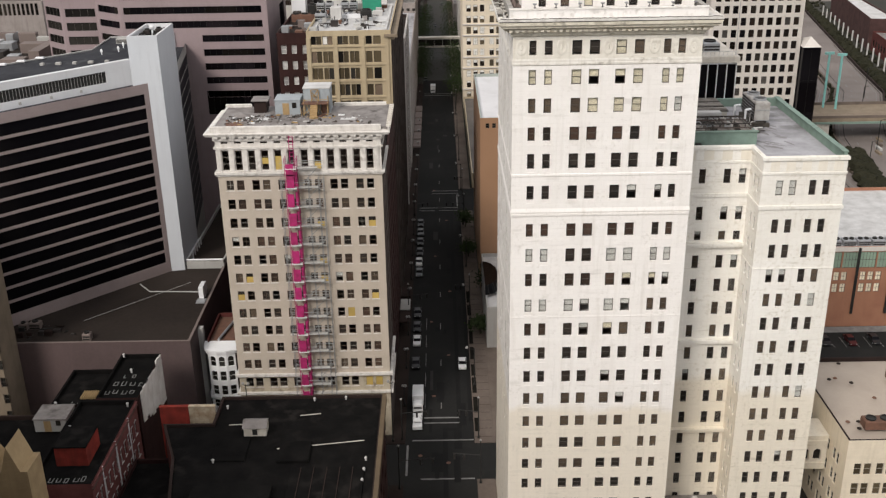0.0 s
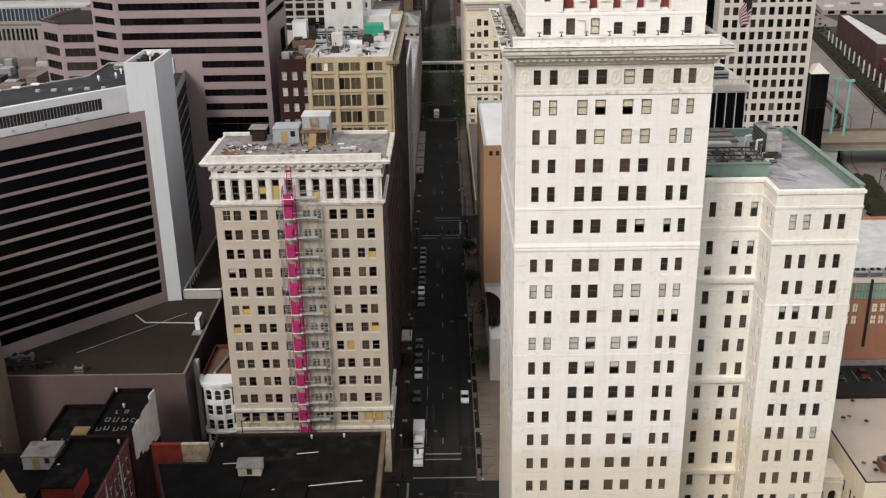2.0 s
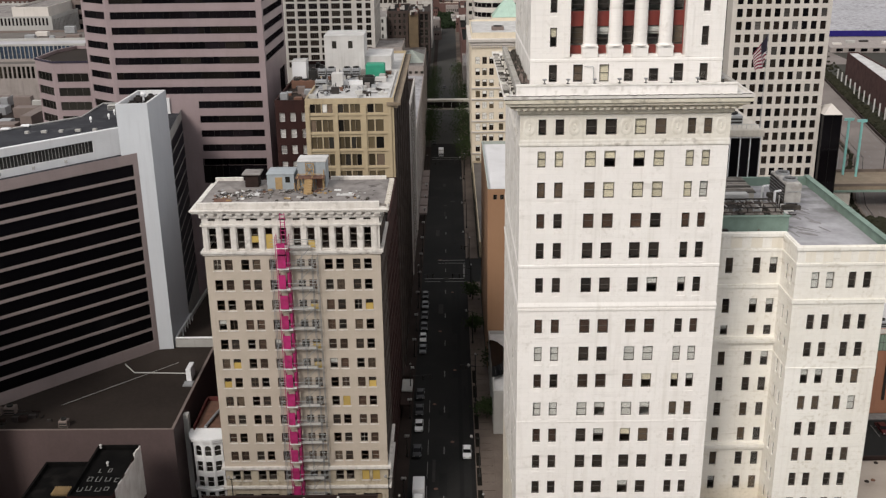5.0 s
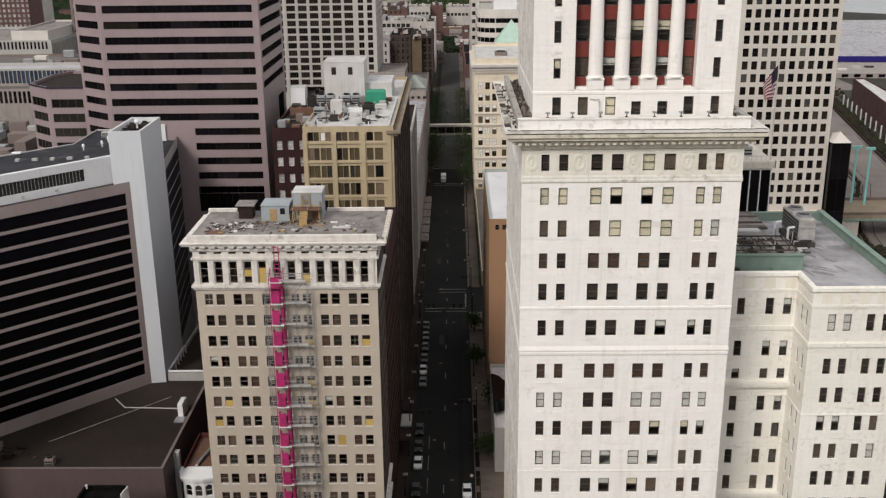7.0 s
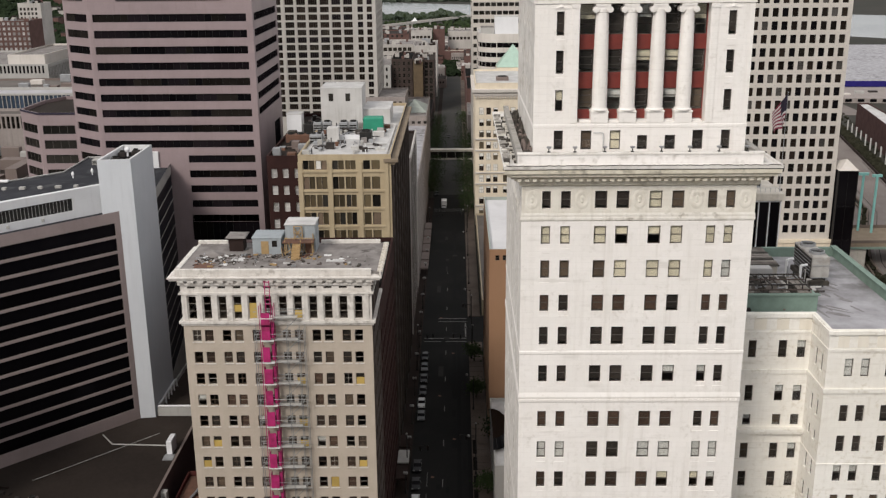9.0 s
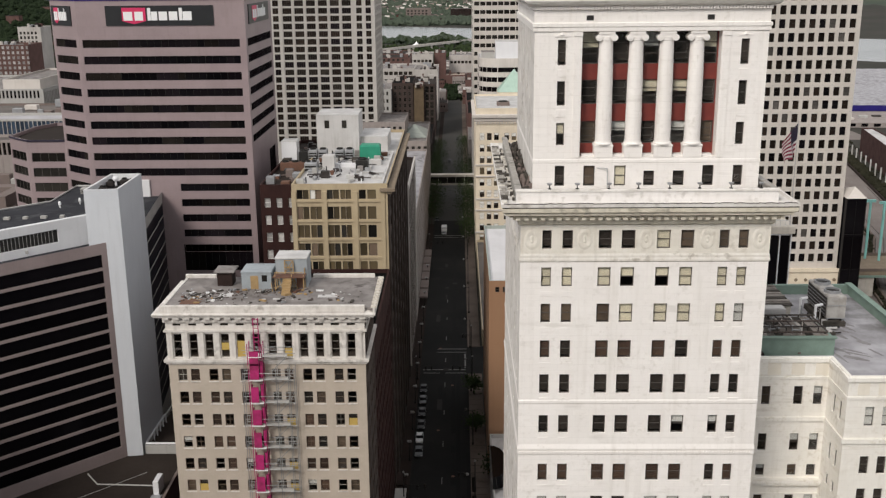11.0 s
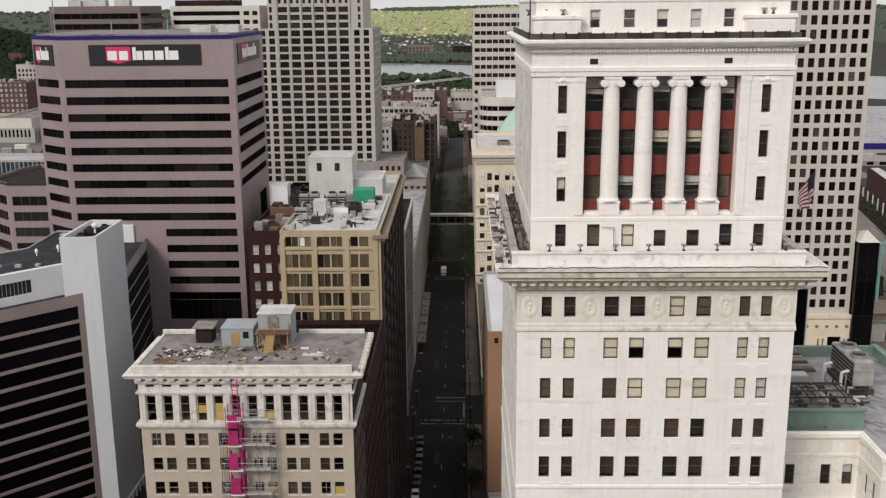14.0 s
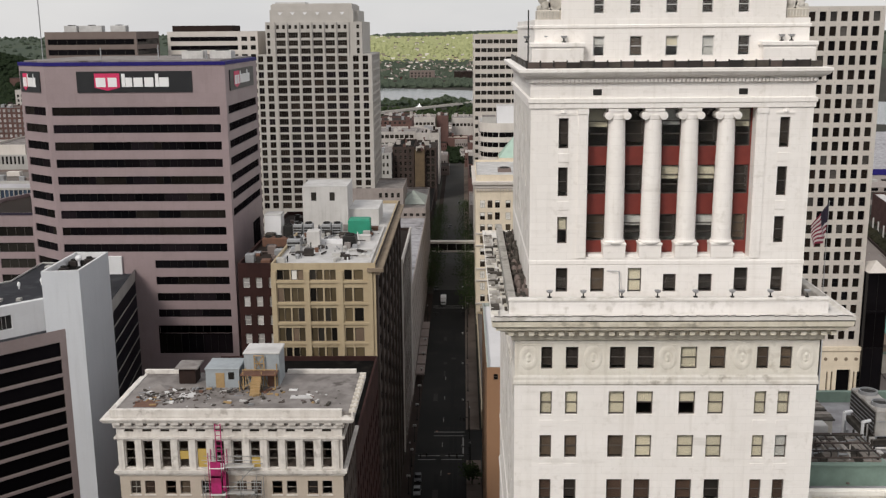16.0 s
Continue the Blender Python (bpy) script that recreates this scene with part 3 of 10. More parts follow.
# ---------------------------------------------------------------- mesh helpers
class MB:
    """Gathers vertices, faces and material slots of one mesh."""

    def __init__(self):
        self.v, self.f, self.m = [], [], []

    def quad(self, a, b, c, d, mat=0):
        i = len(self.v)
        self.v += [a, b, c, d]
        self.f.append((i, i + 1, i + 2, i + 3))
        self.m.append(mat)

    def poly(self, pts, mat=0):
        i = len(self.v)
        self.v += list(pts)
        self.f.append(tuple(range(i, i + len(pts))))
        self.m.append(mat)

    def box(self, x0, x1, y0, y1, z0, z1, mat=0):
        i = len(self.v)
        self.v += [(x0, y0, z0), (x1, y0, z0), (x1, y1, z0), (x0, y1, z0), (x0, y0, z1), (x1, y0, z1), (x1, y1, z1), (x0, y1, z1)]
        self.f += [tuple(i + k for k in q) for q in ((0, 3, 2, 1), (4, 5, 6, 7), (0, 1, 5, 4), (1, 2, 6, 5), (2, 3, 7, 6), (3, 0, 4, 7))]
        self.m += [mat] * 6

    def bevel_box(self, x0, x1, y0, y1, z0, z1, b, mat=0):
        """A box whose top edges are chamfered by b."""
        self.prism([(x0, y0), (x1, y0), (x1, y1), (x0, y1)], z0, z1 - b, mat, top=False)
        lo = [(x0, y0), (x1, y0), (x1, y1), (x0, y1)]
        hi = [(x0 + b, y0 + b), (x1 - b, y0 + b), (x1 - b, y1 - b), (x0 + b, y1 - b)]
        for k in range(4):
            j = (k + 1) % 4
            self.quad((*lo[k], z1 - b), (*lo[j], z1 - b), (*hi[j], z1), (*hi[k], z1), mat)
        self.poly([(*p, z1) for p in hi], mat)

    def prism(self, plan, z0, z1, mat=0, top=True, topmat=None):
        """An upright prism over a plan that runs counter-clockwise."""
        k = len(plan)
        for i in range(k):
            a, b = plan[i], plan[(i + 1) % k]
            self.quad((*a, z0), (*b, z0), (*b, z1), (*a, z1), mat)
        if top:
            self.poly([(*p, z1) for p in plan], mat if topmat is None else topmat)

    def lathe(self, cx, cy, profile, n=12, mat=0):
        """A turned body about an upright axis: profile of (radius, height)."""
        i = len(self.v)
        for r, z in profile:
            self.v += [(cx + r * math.cos(2 * math.pi * k / n), cy + r * math.sin(2 * math.pi * k / n), z) for k in range(n)]
        for j in range(len(profile) - 1):
            for k in range(n):
                q = (k + 1) % n
                self.f.append((i + j * n + k, i + j * n + q, i + (j + 1) * n + q, i + (j + 1) * n + k))
                self.m.append(mat)
        self.f.append(tuple(i + (len(profile) - 1) * n + k for k in range(n)))
        self.m.append(mat)

    def rod(self, a, b, r, n=6, mat=0):
        """A round bar from a to b."""
        a, b = Vector(a), Vector(b)
        q = (b - a).to_track_quat("Z", "Y").to_matrix()
        i = len(self.v)
        for p in (a, b):
            self.v += [tuple(p + q @ Vector((r * math.cos(2 * math.pi * k / n), r * math.sin(2 * math.pi * k / n), 0))) for k in range(n)]
        for k in range(n):
            j = (k + 1) % n
            self.f.append((i + k, i + j, i + n + j, i + n + k))
            self.m.append(mat)
        self.f += [tuple(i + n - 1 - k for k in range(n)), tuple(i + n + k for k in range(n))]
        self.m += [mat, mat]

    def moulding(self, x0, x1, y0, y1, profile, mat=0):
        """A mitred moulding round a rectangle: profile of (projection, height) from below upwards."""
        rings = []
        for p, z in profile:
            rings.append([(x0 - p, y0 - p, z), (x1 + p, y0 - p, z), (x1 + p, y1 + p, z), (x0 - p, y1 + p, z)])
        for lo, hi in zip(rings, rings[1:]):
            for k in range(4):
                j = (k + 1) % 4
                self.quad(lo[k], lo[j], hi[j], hi[k], mat)
        self.poly(rings[-1], mat)

    def mesh(self, name, mats):
        me = bpy.data.meshes.new(name)
        me.from_pydata([tuple(p) for p in self.v], [], self.f)
        for m in mats if isinstance(mats, (list, tuple)) else [mats]:
            me.materials.append(m)
        me.polygons.foreach_set("material_index", self.m)
        me.update()
        return me


def thing(name, loc, label, category, group="", kind=""):
    """An Empty at a thing's base that carries its parts."""
    ob = new(name)
    ob.location = loc
    ob.empty_display_size = 1.0
    return tagged(ob, label, category, group, kind)


def part(name, mb, mats, parent, label=""):
    """One mesh under a thing; mb is in world metres."""
    me = mb.mesh(name, mats) if isinstance(mb, MB) else mb
    ob = new(name, me)
    ob.parent = parent
    o = parent.matrix_basis.translation
    if parent.parent:
        o = o + parent.parent.matrix_basis.translation
    me.transform(Matrix.Translation(-o))
    if label:
        ob["label"] = label
    return ob


def placed(name, me, parent, m, label=""):
    """A shared mesh under a thing, at the pose m in the thing's own space."""
    ob = new(name, me)
    ob.parent = parent
    ob.matrix_basis = m
    if label:
        ob["label"] = label
    return ob


def solid(name, mb, mats, label, category="", kind="", group=""):
    """A thing that is one single mesh."""
    return tagged(new(name, mb.mesh(name, mats)), label, category, group, kind)


# ---------------------------------------------------------------- walls with openings, and windows
def panel(mb, a, b, z0, z1, holes=(), depth=0.3, mat=0):
    """A wall from plan point a to b, outside on the right hand, with the openings (u0, u1, z0, z1) cut through to depth."""
    a, b = Vector(a), Vector(b)
    d = (b - a)
    width = d.length
    d /= width
    n = Vector((d.y, -d.x))

    def at(u, z, k=0.0):
        p = a + d * u - n * k
        return (p.x, p.y, z)

    us = sorted({0.0, width, *(u for h in holes for u in h[:2])})
    zs = sorted({z0, z1, *(z for h in holes for z in h[2:4])})
    for z_lo, z_hi in zip(zs, zs[1:]):
        zm = (z_lo + z_hi) / 2
        row = [h for h in holes if h[2] < zm < h[3]]
        start = 0.0
        cuts = sorted((h[0], h[1]) for h in row)
        for u0, u1 in cuts + [(width, width)]:
            if u0 - start > 1e-4:
                mb.quad(at(start, z_lo), at(u0, z_lo), at(u0, z_hi), at(start, z_hi), mat)
            start = u1
    for u0, u1, h0, h1 in (h[:4] for h in holes):
        mb.quad(at(u0, h0), at(u1, h0), at(u1, h0, depth), at(u0, h0, depth), mat)
        mb.quad(at(u0, h1, depth), at(u1, h1, depth), at(u1, h1), at(u0, h1), mat)
        mb.quad(at(u0, h0), at(u0, h0, depth), at(u0, h1, depth), at(u0, h1), mat)
        mb.quad(at(u1, h0, depth), at(u1, h0), at(u1, h1), at(u1, h1, depth), mat)


_cache = {}


def cached(key, make):
    if key not in _cache:
        _cache[key] = make()
    return _cache[key]


def lattice(mb, w, h, mull, rails, t, deep, glass=None):
    """A window frame with its bars as one connected shell, front at y = 0; panes set back by deep where glass names a slot."""
    x = w / 2
    us, zs = [-x, -x + t], [0.0, t]
    for k in range(mull):
        u = -x + w * (k + 1) / (mull + 1)
        us += [u - t * 0.4, u + t * 0.4]
    for k in range(rails):
        z = h * (k + 1) / (rails + 1)
        zs += [z - t * 0.45, z + t * 0.45]
    us += [x - t, x]
    zs += [h - t, h]
    spot = {}

    def at(u, y, z):
        key = (round(u, 4), y, round(z, 4))
        if key not in spot:
            spot[key] = len(mb.v)
            mb.v.append((u, y, z))
        return spot[key]

    def face(mat, *pts):
        mb.f.append(tuple(at(*p) for p in pts))
        mb.m.append(mat)

    for i in range(len(us) - 1):
        for j in range(len(zs) - 1):
            a, b, c, d = us[i], us[i + 1], zs[j], zs[j + 1]
            if i % 2 == 0 or j % 2 == 0:
                face(0, (a, 0.0, c), (b, 0.0, c), (b, 0.0, d), (a, 0.0, d))
            else:
                face(0, (a, 0.0, c), (a, deep, c), (b, deep, c), (b, 0.0, c))
                face(0, (a, 0.0, d), (b, 0.0, d), (b, deep, d), (a, deep, d))
                face(0, (a, 0.0, c), (a, 0.0, d), (a, deep, d), (a, deep, c))
                face(0, (b, 0.0, c), (b, deep, c), (b, deep, d), (b, 0.0, d))
                if glass is not None:
                    face(glass, (a, deep, c), (b, deep, c), (b, deep, d), (a, deep, d))
    for p, q in (((-x, 0.0), (x, 0.0)), ((x, 0.0), (x, h)), ((x, h), (-x, h)), ((-x, h), (-x, 0.0))):
        face(0, (p[0], 0.0, p[1]), (p[0], 0.12, p[1]), (q[0], 0.12, q[1]), (q[0], 0.0, q[1]))


def sash_mesh(w, h, frame_mat, mull=0, rails=1, t=0.07):
    """The frame of a sash window, its foot in the middle at the origin, facing -y."""
    def make():
        mb = MB()
        lattice(mb, w, h, mull, rails, t, 0.07)
        return mb.mesh("window", [frame_mat])
    return cached(("sash", round(w, 2), round(h, 2), frame_mat.name, mull, rails), make)


def plate_mesh(name, x0, x1, y0, y1, z0, z1, mat):
    """A thin plate shared by all windows of a size: a pane, a shade, a sill or a board."""
    def make():
        mb = MB()
        mb.box(x0, x1, y0, y1, z0, z1)
        return mb.mesh(name, [mat])
    return cached((name, mat.name, *(round(q, 2) for q in (x0, x1, y0, y1, z0, z1))), make)


def glazed_mesh(w, h, frame_mat, glass, mull=0, rails=0, t=0.08):
    """A window with its own dark glass, for houses farther off."""
    def make():
        mb = MB()
        lattice(mb, w, h, mull, rails, t, 0.05, 1)
        return mb.mesh("window", [frame_mat, glass])
    return cached(("glazed", round(w, 2), round(h, 2), frame_mat.name, glass.name, mull, rails), make)


def wall_pose(root, a, b, u, z, inset):
    """The pose, in root's space, of a piece set in the wall a-b at u along it, height z, inset metres behind its face."""
    a, b = Vector(a), Vector(b)
    d = (b - a).normalized()
    n = Vector((d.y, -d.x))
    p = a + d * u - n * inset
    m = Matrix(((d.x, -n.x, 0, p.x), (d.y, -n.y, 0, p.y), (0, 0, 1, z), (0, 0, 0, 1)))
    return Matrix.Translation(-root.matrix_basis.translation) @ m


def grid_holes(cols, rows):
    return [(u0, u1, z0, z1) for z0, z1 in rows for u0, u1 in cols]


def even(first, pitch, width, count):
    return [(first + i * pitch, first + i * pitch + width) for i in range(count)]


def block(name, label, plan, z1, wall_mat, roof_mat, fronts=None, z0=0.0, parapet=0.8, depth=0.3, sash=None, glass=None,
          mull=0, rails=1, category="building", thick=0.35, group="", sides=None, rim=None):
    """A building: one wall a side of its plan, openings with windows in the sides named in fronts {side: (cols, rows)}, a roof and a parapet."""
    cx, cy = sum(p[0] for p in plan) / len(plan), sum(p[1] for p in plan) / len(plan)
    root = thing(name, (cx, cy, z0), label, category, group)
    fronts = fronts or {}
    k = len(plan)
    for i in range(k):
        a, b = plan[i], plan[(i + 1) % k]
        mb = MB()
        holes = []
        for spec in fronts.get(i, ()):
            holes += grid_holes(spec[0], spec[1])
        panel(mb, a, b, z0, z1, holes, depth)
        part("wall", mb, (sides or {}).get(i, wall_mat), root)
        for spec in fronts.get(i, ()):
            g, fr = (spec[2] if len(spec) > 2 and spec[2] else glass or GLASS_D), sash or FRAME_D
            mu = spec[3] if len(spec) > 3 else mull
            for u0, u1, h0, h1 in grid_holes(spec[0], spec[1]):
                placed("window", glazed_mesh(u1 - u0, h1 - h0, fr, g, mu, rails), root, wall_pose(root, a, b, (u0 + u1) / 2, h0, depth - 0.12))
    # roof deck below the parapet, and the parapet's inner face and coping
    inner = inset_plan(plan, thick)
    mb = MB()
    mb.poly([(*p, z1 - parapet) for p in inner])
    part("roof", mb, roof_mat, root)
    mb = MB()
    for i in range(k):
        j = (i + 1) % k
        mb.quad((*inner[j], z1 - parapet), (*inner[i], z1 - parapet), (*inner[i], z1), (*inner[j], z1))
        mb.quad((*plan[i], z1), (*plan[j], z1), (*inner[j], z1), (*inner[i], z1))
    part("parapet", mb, rim or wall_mat, root)
    return root


def inset_plan(plan, t):
    """The plan moved inwards by t on every side (counter-clockwise plans)."""
    k = len(plan)
    out = []
    for i in range(k):
        p, c, q = Vector(plan[i - 1]), Vector(plan[i]), Vector(plan[(i + 1) % k])
        d1, d2 = (c - p).normalized(), (q - c).normalized()
        n1, n2 = Vector((-d1.y, d1.x)), Vector((-d2.y, d2.x))
        s = (n1 + n2) / (1 + n1.dot(n2))
        out.append(tuple(c + s * t))
    return out


def rect(x0, x1, y0, y1):
    return [(x0, y0), (x1, y0), (x1, y1), (x0, y1)]


# ---------------------------------------------------------------- ground, street, river, hills
def land_height(x, y):
    s = min(max((y - 2500) / 1900, 0), 1)
    h = s * s * (3 - 2 * s) * (92 + 14 * noise.noise((x / 700, y / 900, 0)))
    h += 100 * math.exp(-((x + 950) / 330) ** 2 - ((y - 1650) / 480) ** 2)
    h += 70 * math.exp(-((x - 1500) / 500) ** 2 - ((y - 2600) / 500) ** 2)
    return h


mb = MB()
xs = [-3200 + 80 * i for i in range(81)]
ys = [-4500, -2500, -1200, -700, -200, 0, 300, 600, 900] + [1000 + 80 * i for i in range(48)]
for j, y in enumerate(ys):
    for x in xs:
        mb.v.append((x, y, land_height(x, y)))
w = len(xs)
for j in range(len(ys) - 1):
    for i in range(w - 1):
        mb.f.append((j * w + i, j * w + i + 1, (j + 1) * w + i + 1, (j + 1) * w + i))
        # middle of the far hill takes the sun-brightened grass, its flanks the hazy green
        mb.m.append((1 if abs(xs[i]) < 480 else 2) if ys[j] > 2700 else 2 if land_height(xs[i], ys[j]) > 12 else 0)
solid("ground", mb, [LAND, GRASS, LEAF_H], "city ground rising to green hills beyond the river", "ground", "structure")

mb = MB()
mb.poly([(-3000, 1900, 0.3), (-700, 1830, 0.3), (-150, 1700, 0.3), (60, 1600, 0.3), (700, 1050, 0.3), (2800, 500, 0.3), (2800, 1000, 0.3), (800, 1500, 0.3),
         (60, 1930, 0.3), (-150, 2060, 0.3), (-700, 2200, 0.3), (-3000, 2300, 0.3)])
solid("water", mb, WATER, "pale grey river behind the city", "river", "structure")

mb = MB()
mb.box(-8.0, 5.6, -300, 477, -0.3, 0.03)
solid("road", mb, ASPHALT, "dark asphalt street running between the towers", "road", "structure")
# far stretch of the same street, brightness put into its asphalt colour
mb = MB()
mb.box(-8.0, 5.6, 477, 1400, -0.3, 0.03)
solid("road", mb, ASPHALT_G, "grey asphalt of the far street, brightened in its colour", "road", "structure")
mb = MB()
mb.box(-130, -8.0, 154.5, 168.0, -0.3, 0.03)
mb.box(5.6, 130, 156.0, 168.0, -0.3, 0.03)
solid("road", mb, ASPHALT, "dark asphalt cross street", "road", "structure")
mb = MB()
mb.box(5.6, 90, 298.0, 319.0, -0.3, 0.03)
solid("road", mb, ASPHALT, "dark asphalt side street", "road", "structure")
for x0, x1, spans, mat, lab in ((-10.6, -8.0, ((-300, 154.5), (168, 470), (485, 1400)), PAVE, "brown paver sidewalk with a kerb"),
                                (5.6, 9.4, ((-300, 156), (168, 298), (319, 470), (485, 1400)), CONC, "worn tan concrete sidewalk with a kerb")):
    for y0, y1 in spans:
        mb = MB()
        mb.bevel_box(x0, x1, y0, y1, -0.2, 0.18, 0.03)
        solid("pavement", mb, mat, lab, "sidewalk", "structure")
mb = MB()
mb.bevel_box(9.4, 60, 168, 239, -0.2, 0.17, 0.03)
solid("pavement", mb, CONC, "tan concrete plaza beside the street", "plaza", "structure")
mb = MB()
mb.bevel_box(-45, -10.6, 168, 171, -0.2, 0.17, 0.03)
solid("pavement", mb, PAVE, "brown paver sidewalk before the beige tower", "sidewalk", "structure")

# worn paint and trench patches lie a little proud of the asphalt
mb = MB()
for x0, x1, y0, y1 in ((-4.4, 3.6, 177.2, 177.7), (-4.4, 3.6, 175.3, 175.7), (-6.6, 5.4, 169.0, 169.4), (-4.8, 5.2, 156.2, 156.6), (-7.7, -7.3, 157.5, 167.6), (-3.4, 5.2, 317.2, 317.6), (-3.4, 5.2, 314.6, 314.9), (-7.2, 5.0, 301.0, 301.4), (-7.2, 5.0, 298.6, 298.9), (4.6, 5.0, 302.5, 313.5), (-7.4, 5.0, 450.5, 451.0), (-7.4, 5.0, 447.4, 447.9)):
    mb.box(x0, x1, y0, y1, 0.0, 0.036)
for i in range(22):
    y = 181 + i * 9.0
    if i % 2 == 0:
        mb.box(-0.95, -0.8, y, y + 3.0, 0.0, 0.036)
    if i < 5:
        mb.box(-4.3, -4.2, y, y + 6.0, 0.0, 0.036)
solid("road_marking", mb, PAINT, "worn white crosswalk and lane lines on the asphalt", "road marking", "structure")
mb = MB()
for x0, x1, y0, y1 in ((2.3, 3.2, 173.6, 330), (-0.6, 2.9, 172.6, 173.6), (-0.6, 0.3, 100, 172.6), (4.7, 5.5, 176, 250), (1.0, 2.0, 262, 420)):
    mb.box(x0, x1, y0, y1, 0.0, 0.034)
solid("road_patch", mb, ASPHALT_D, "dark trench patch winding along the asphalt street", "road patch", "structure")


for x, y in ((-2.4, 186.0), (0.9, 204.0), (-3.1, 221.0), (1.6, 238.5), (-2.2, 262.0), (0.4, 161.5), (-5.0, 164.0), (1.2, 290.0), (-2.6, 318.0)):
    mb = MB()
    mb.lathe(x, y, [(0.42, 0.02), (0.42, 0.04), (0.36, 0.045)], 14)
    solid("manhole_cover", mb, RUST, "round iron manhole cover in the asphalt", "manhole cover", group="manhole covers")
patch_rnd = random.Random(44)
for k in range(34):
    mb = MB()
    x, y = patch_rnd.uniform(-4.0, 4.2), patch_rnd.uniform(158, 420)
    w_, l_ = patch_rnd.uniform(0.5, 1.6), patch_rnd.uniform(1.5, 9.0)
    mb.box(x - w_ / 2, x + w_ / 2, y - l_ / 2, y + l_ / 2, 0.0, 0.0325 + 0.0003 * k)
    solid("road_patch", mb, patch_rnd.choice((ASPHALT_D, OLDROAD_D, ASPHALT_D)), "mended patch in the worn asphalt", "road patch", "structure")
for x0, x1, y0, y1, n_ in ((5.7, 9.2, 170, 236, 22), (5.7, 9.2, 240, 297, 17)):
    for k in range(n_):
        mb = MB()
        y = y0 + (y1 - y0) * k / n_
        mb.box(x0, x1, y, y + 0.09, 0.17, 0.184)
        solid("pavement_joint", mb, PAVE, "dark joint across the tan sidewalk", "sidewalk joint", "structure")
for k in range(9):
    mb = MB()
    y = 172.0 + 7.4 * k
    mb.bevel_box(5.8, 6.7, y, y + 4.8 + (k % 3) * 0.8, 0.17, 0.32, 0.04)
    solid("planter_bed", mb, SOILBED, "long dark planting bed in the sidewalk", "planting bed", group="sidewalk beds")

# ---------------------------------------------------------------- the white tower
T_COLS = [(10.9, 11.8), (12.8, 13.75), (16.1, 17.3), (18.2, 19.45), (21.4, 22.65), (23.6, 24.8), (27.1, 28.0), (28.85, 29.75)]
T_ROWS = [(85.6, 87.4), (81.9, 83.8), (78.3, 80.2), (74.7, 76.5), (71.0, 73.0), (66.8, 68.7), (61.6, 63.45), (57.95, 59.9), (54.4, 56.3), (50.6, 52.5),
          (46.95, 48.9), (43.3, 45.2), (39.65, 41.5), (36.1, 37.95), (32.45, 34.2), (28.8, 30.6), (25.3, 27.0), (21.9, 23.6), (18.3, 20.0), (14.7, 16.4)]
# what hangs behind each pane: c cream shade, w white shade, h half-drawn cream, l half-drawn white, b brown curtain, d
# dark and r red-brown sheet in place of an unlit room
T_SHADES = ["ddddcbbb", "ccchhccc", "bbbccccw", "rdrrrdrr", "dddddddd", "dddddlld", "rrrrrrdr", "wwddwwww", "rdrrrhhl", "wwwlwlbb",
            "rrdlhbrd", "dddddddd", "ddddlddd", "bbbbblbb", "bbbbbbbb", "bbddbbbb", "dbbbddbb", "dddddddd", "dddddddd", "dddddddd"]
SHADES = {"c": (SHADE, 0.98), "w": (SHADE_W, 0.98), "h": (SHADE, 0.5), "l": (SHADE_W, 0.45), "b": (SHADE_B, 0.95), "d": (ROOM_D, 0.9), "r": (ROOM_R, 0.96), "n": (None, 0.0)}
TX0, TX1, TY0, TY1 = 8.95, 31.7, 122.5, 152.5


def hung_window(root, a, b, u0, u1, h0, h1, code, inset=0.22, sash=None, mull=0, rails=1, sill=0.0, sill_mat=None):
    """A sash window with its pane and, as the code says, a shade or a dim-room sheet behind it."""
    sm, cover = SHADES[code]
    w, h = u1 - u0, h1 - h0
    x = w / 2
    wob = placed("window", sash_mesh(w, h, sash or FRAME_D, mull, rails), root, wall_pose(root, a, b, (u0 + u1) / 2, h0, inset))
    pane = placed("pane", plate_mesh("pane", -x + 0.05, x - 0.05, 0.05, 0.06, 0.05, h - 0.05, GLASS), wob, Matrix())
    pane.visible_shadow = False
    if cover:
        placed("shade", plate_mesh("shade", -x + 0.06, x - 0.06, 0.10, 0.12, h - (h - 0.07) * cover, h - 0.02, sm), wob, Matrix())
    if sill:
        placed("sill", plate_mesh("sill", -x - 0.1, x + 0.1, -inset - sill, 0.02, -0.16, -0.005, sill_mat), wob, Matrix())
    return wob


tower = thing("office_tower", ((TX0 + TX1) / 2, (TY0 + TY1) / 2, 0), "white terracotta office tower with stepped top and ionic colonnade", "tower")
corners = rect(TX0, TX1, TY0, TY1)
front_holes = [(u0 - TX0, u1 - TX0, z0, z1) for z0, z1 in T_ROWS for u0, u1 in T_COLS]
mb = MB()
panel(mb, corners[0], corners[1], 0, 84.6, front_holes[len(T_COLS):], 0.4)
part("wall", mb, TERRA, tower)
mb = MB()
panel(mb, corners[0], corners[1], 84.6, 88.2, front_holes[:len(T_COLS)], 0.4)
part("wall", mb, TERRA_Y, tower)
for (z0, z1), codes in zip(T_ROWS, T_SHADES):
    for (u0, u1), c in zip(T_COLS, codes):
        hung_window(tower, corners[0], corners[1], u0 - TX0, u1 - TX0, z0, z1, c, sill_mat=TERRA)
side_cols = [(3.0, 4.0), (9.0, 10.0), (15.0, 16.0), (21.0, 22.0), (26.0, 27.0)]
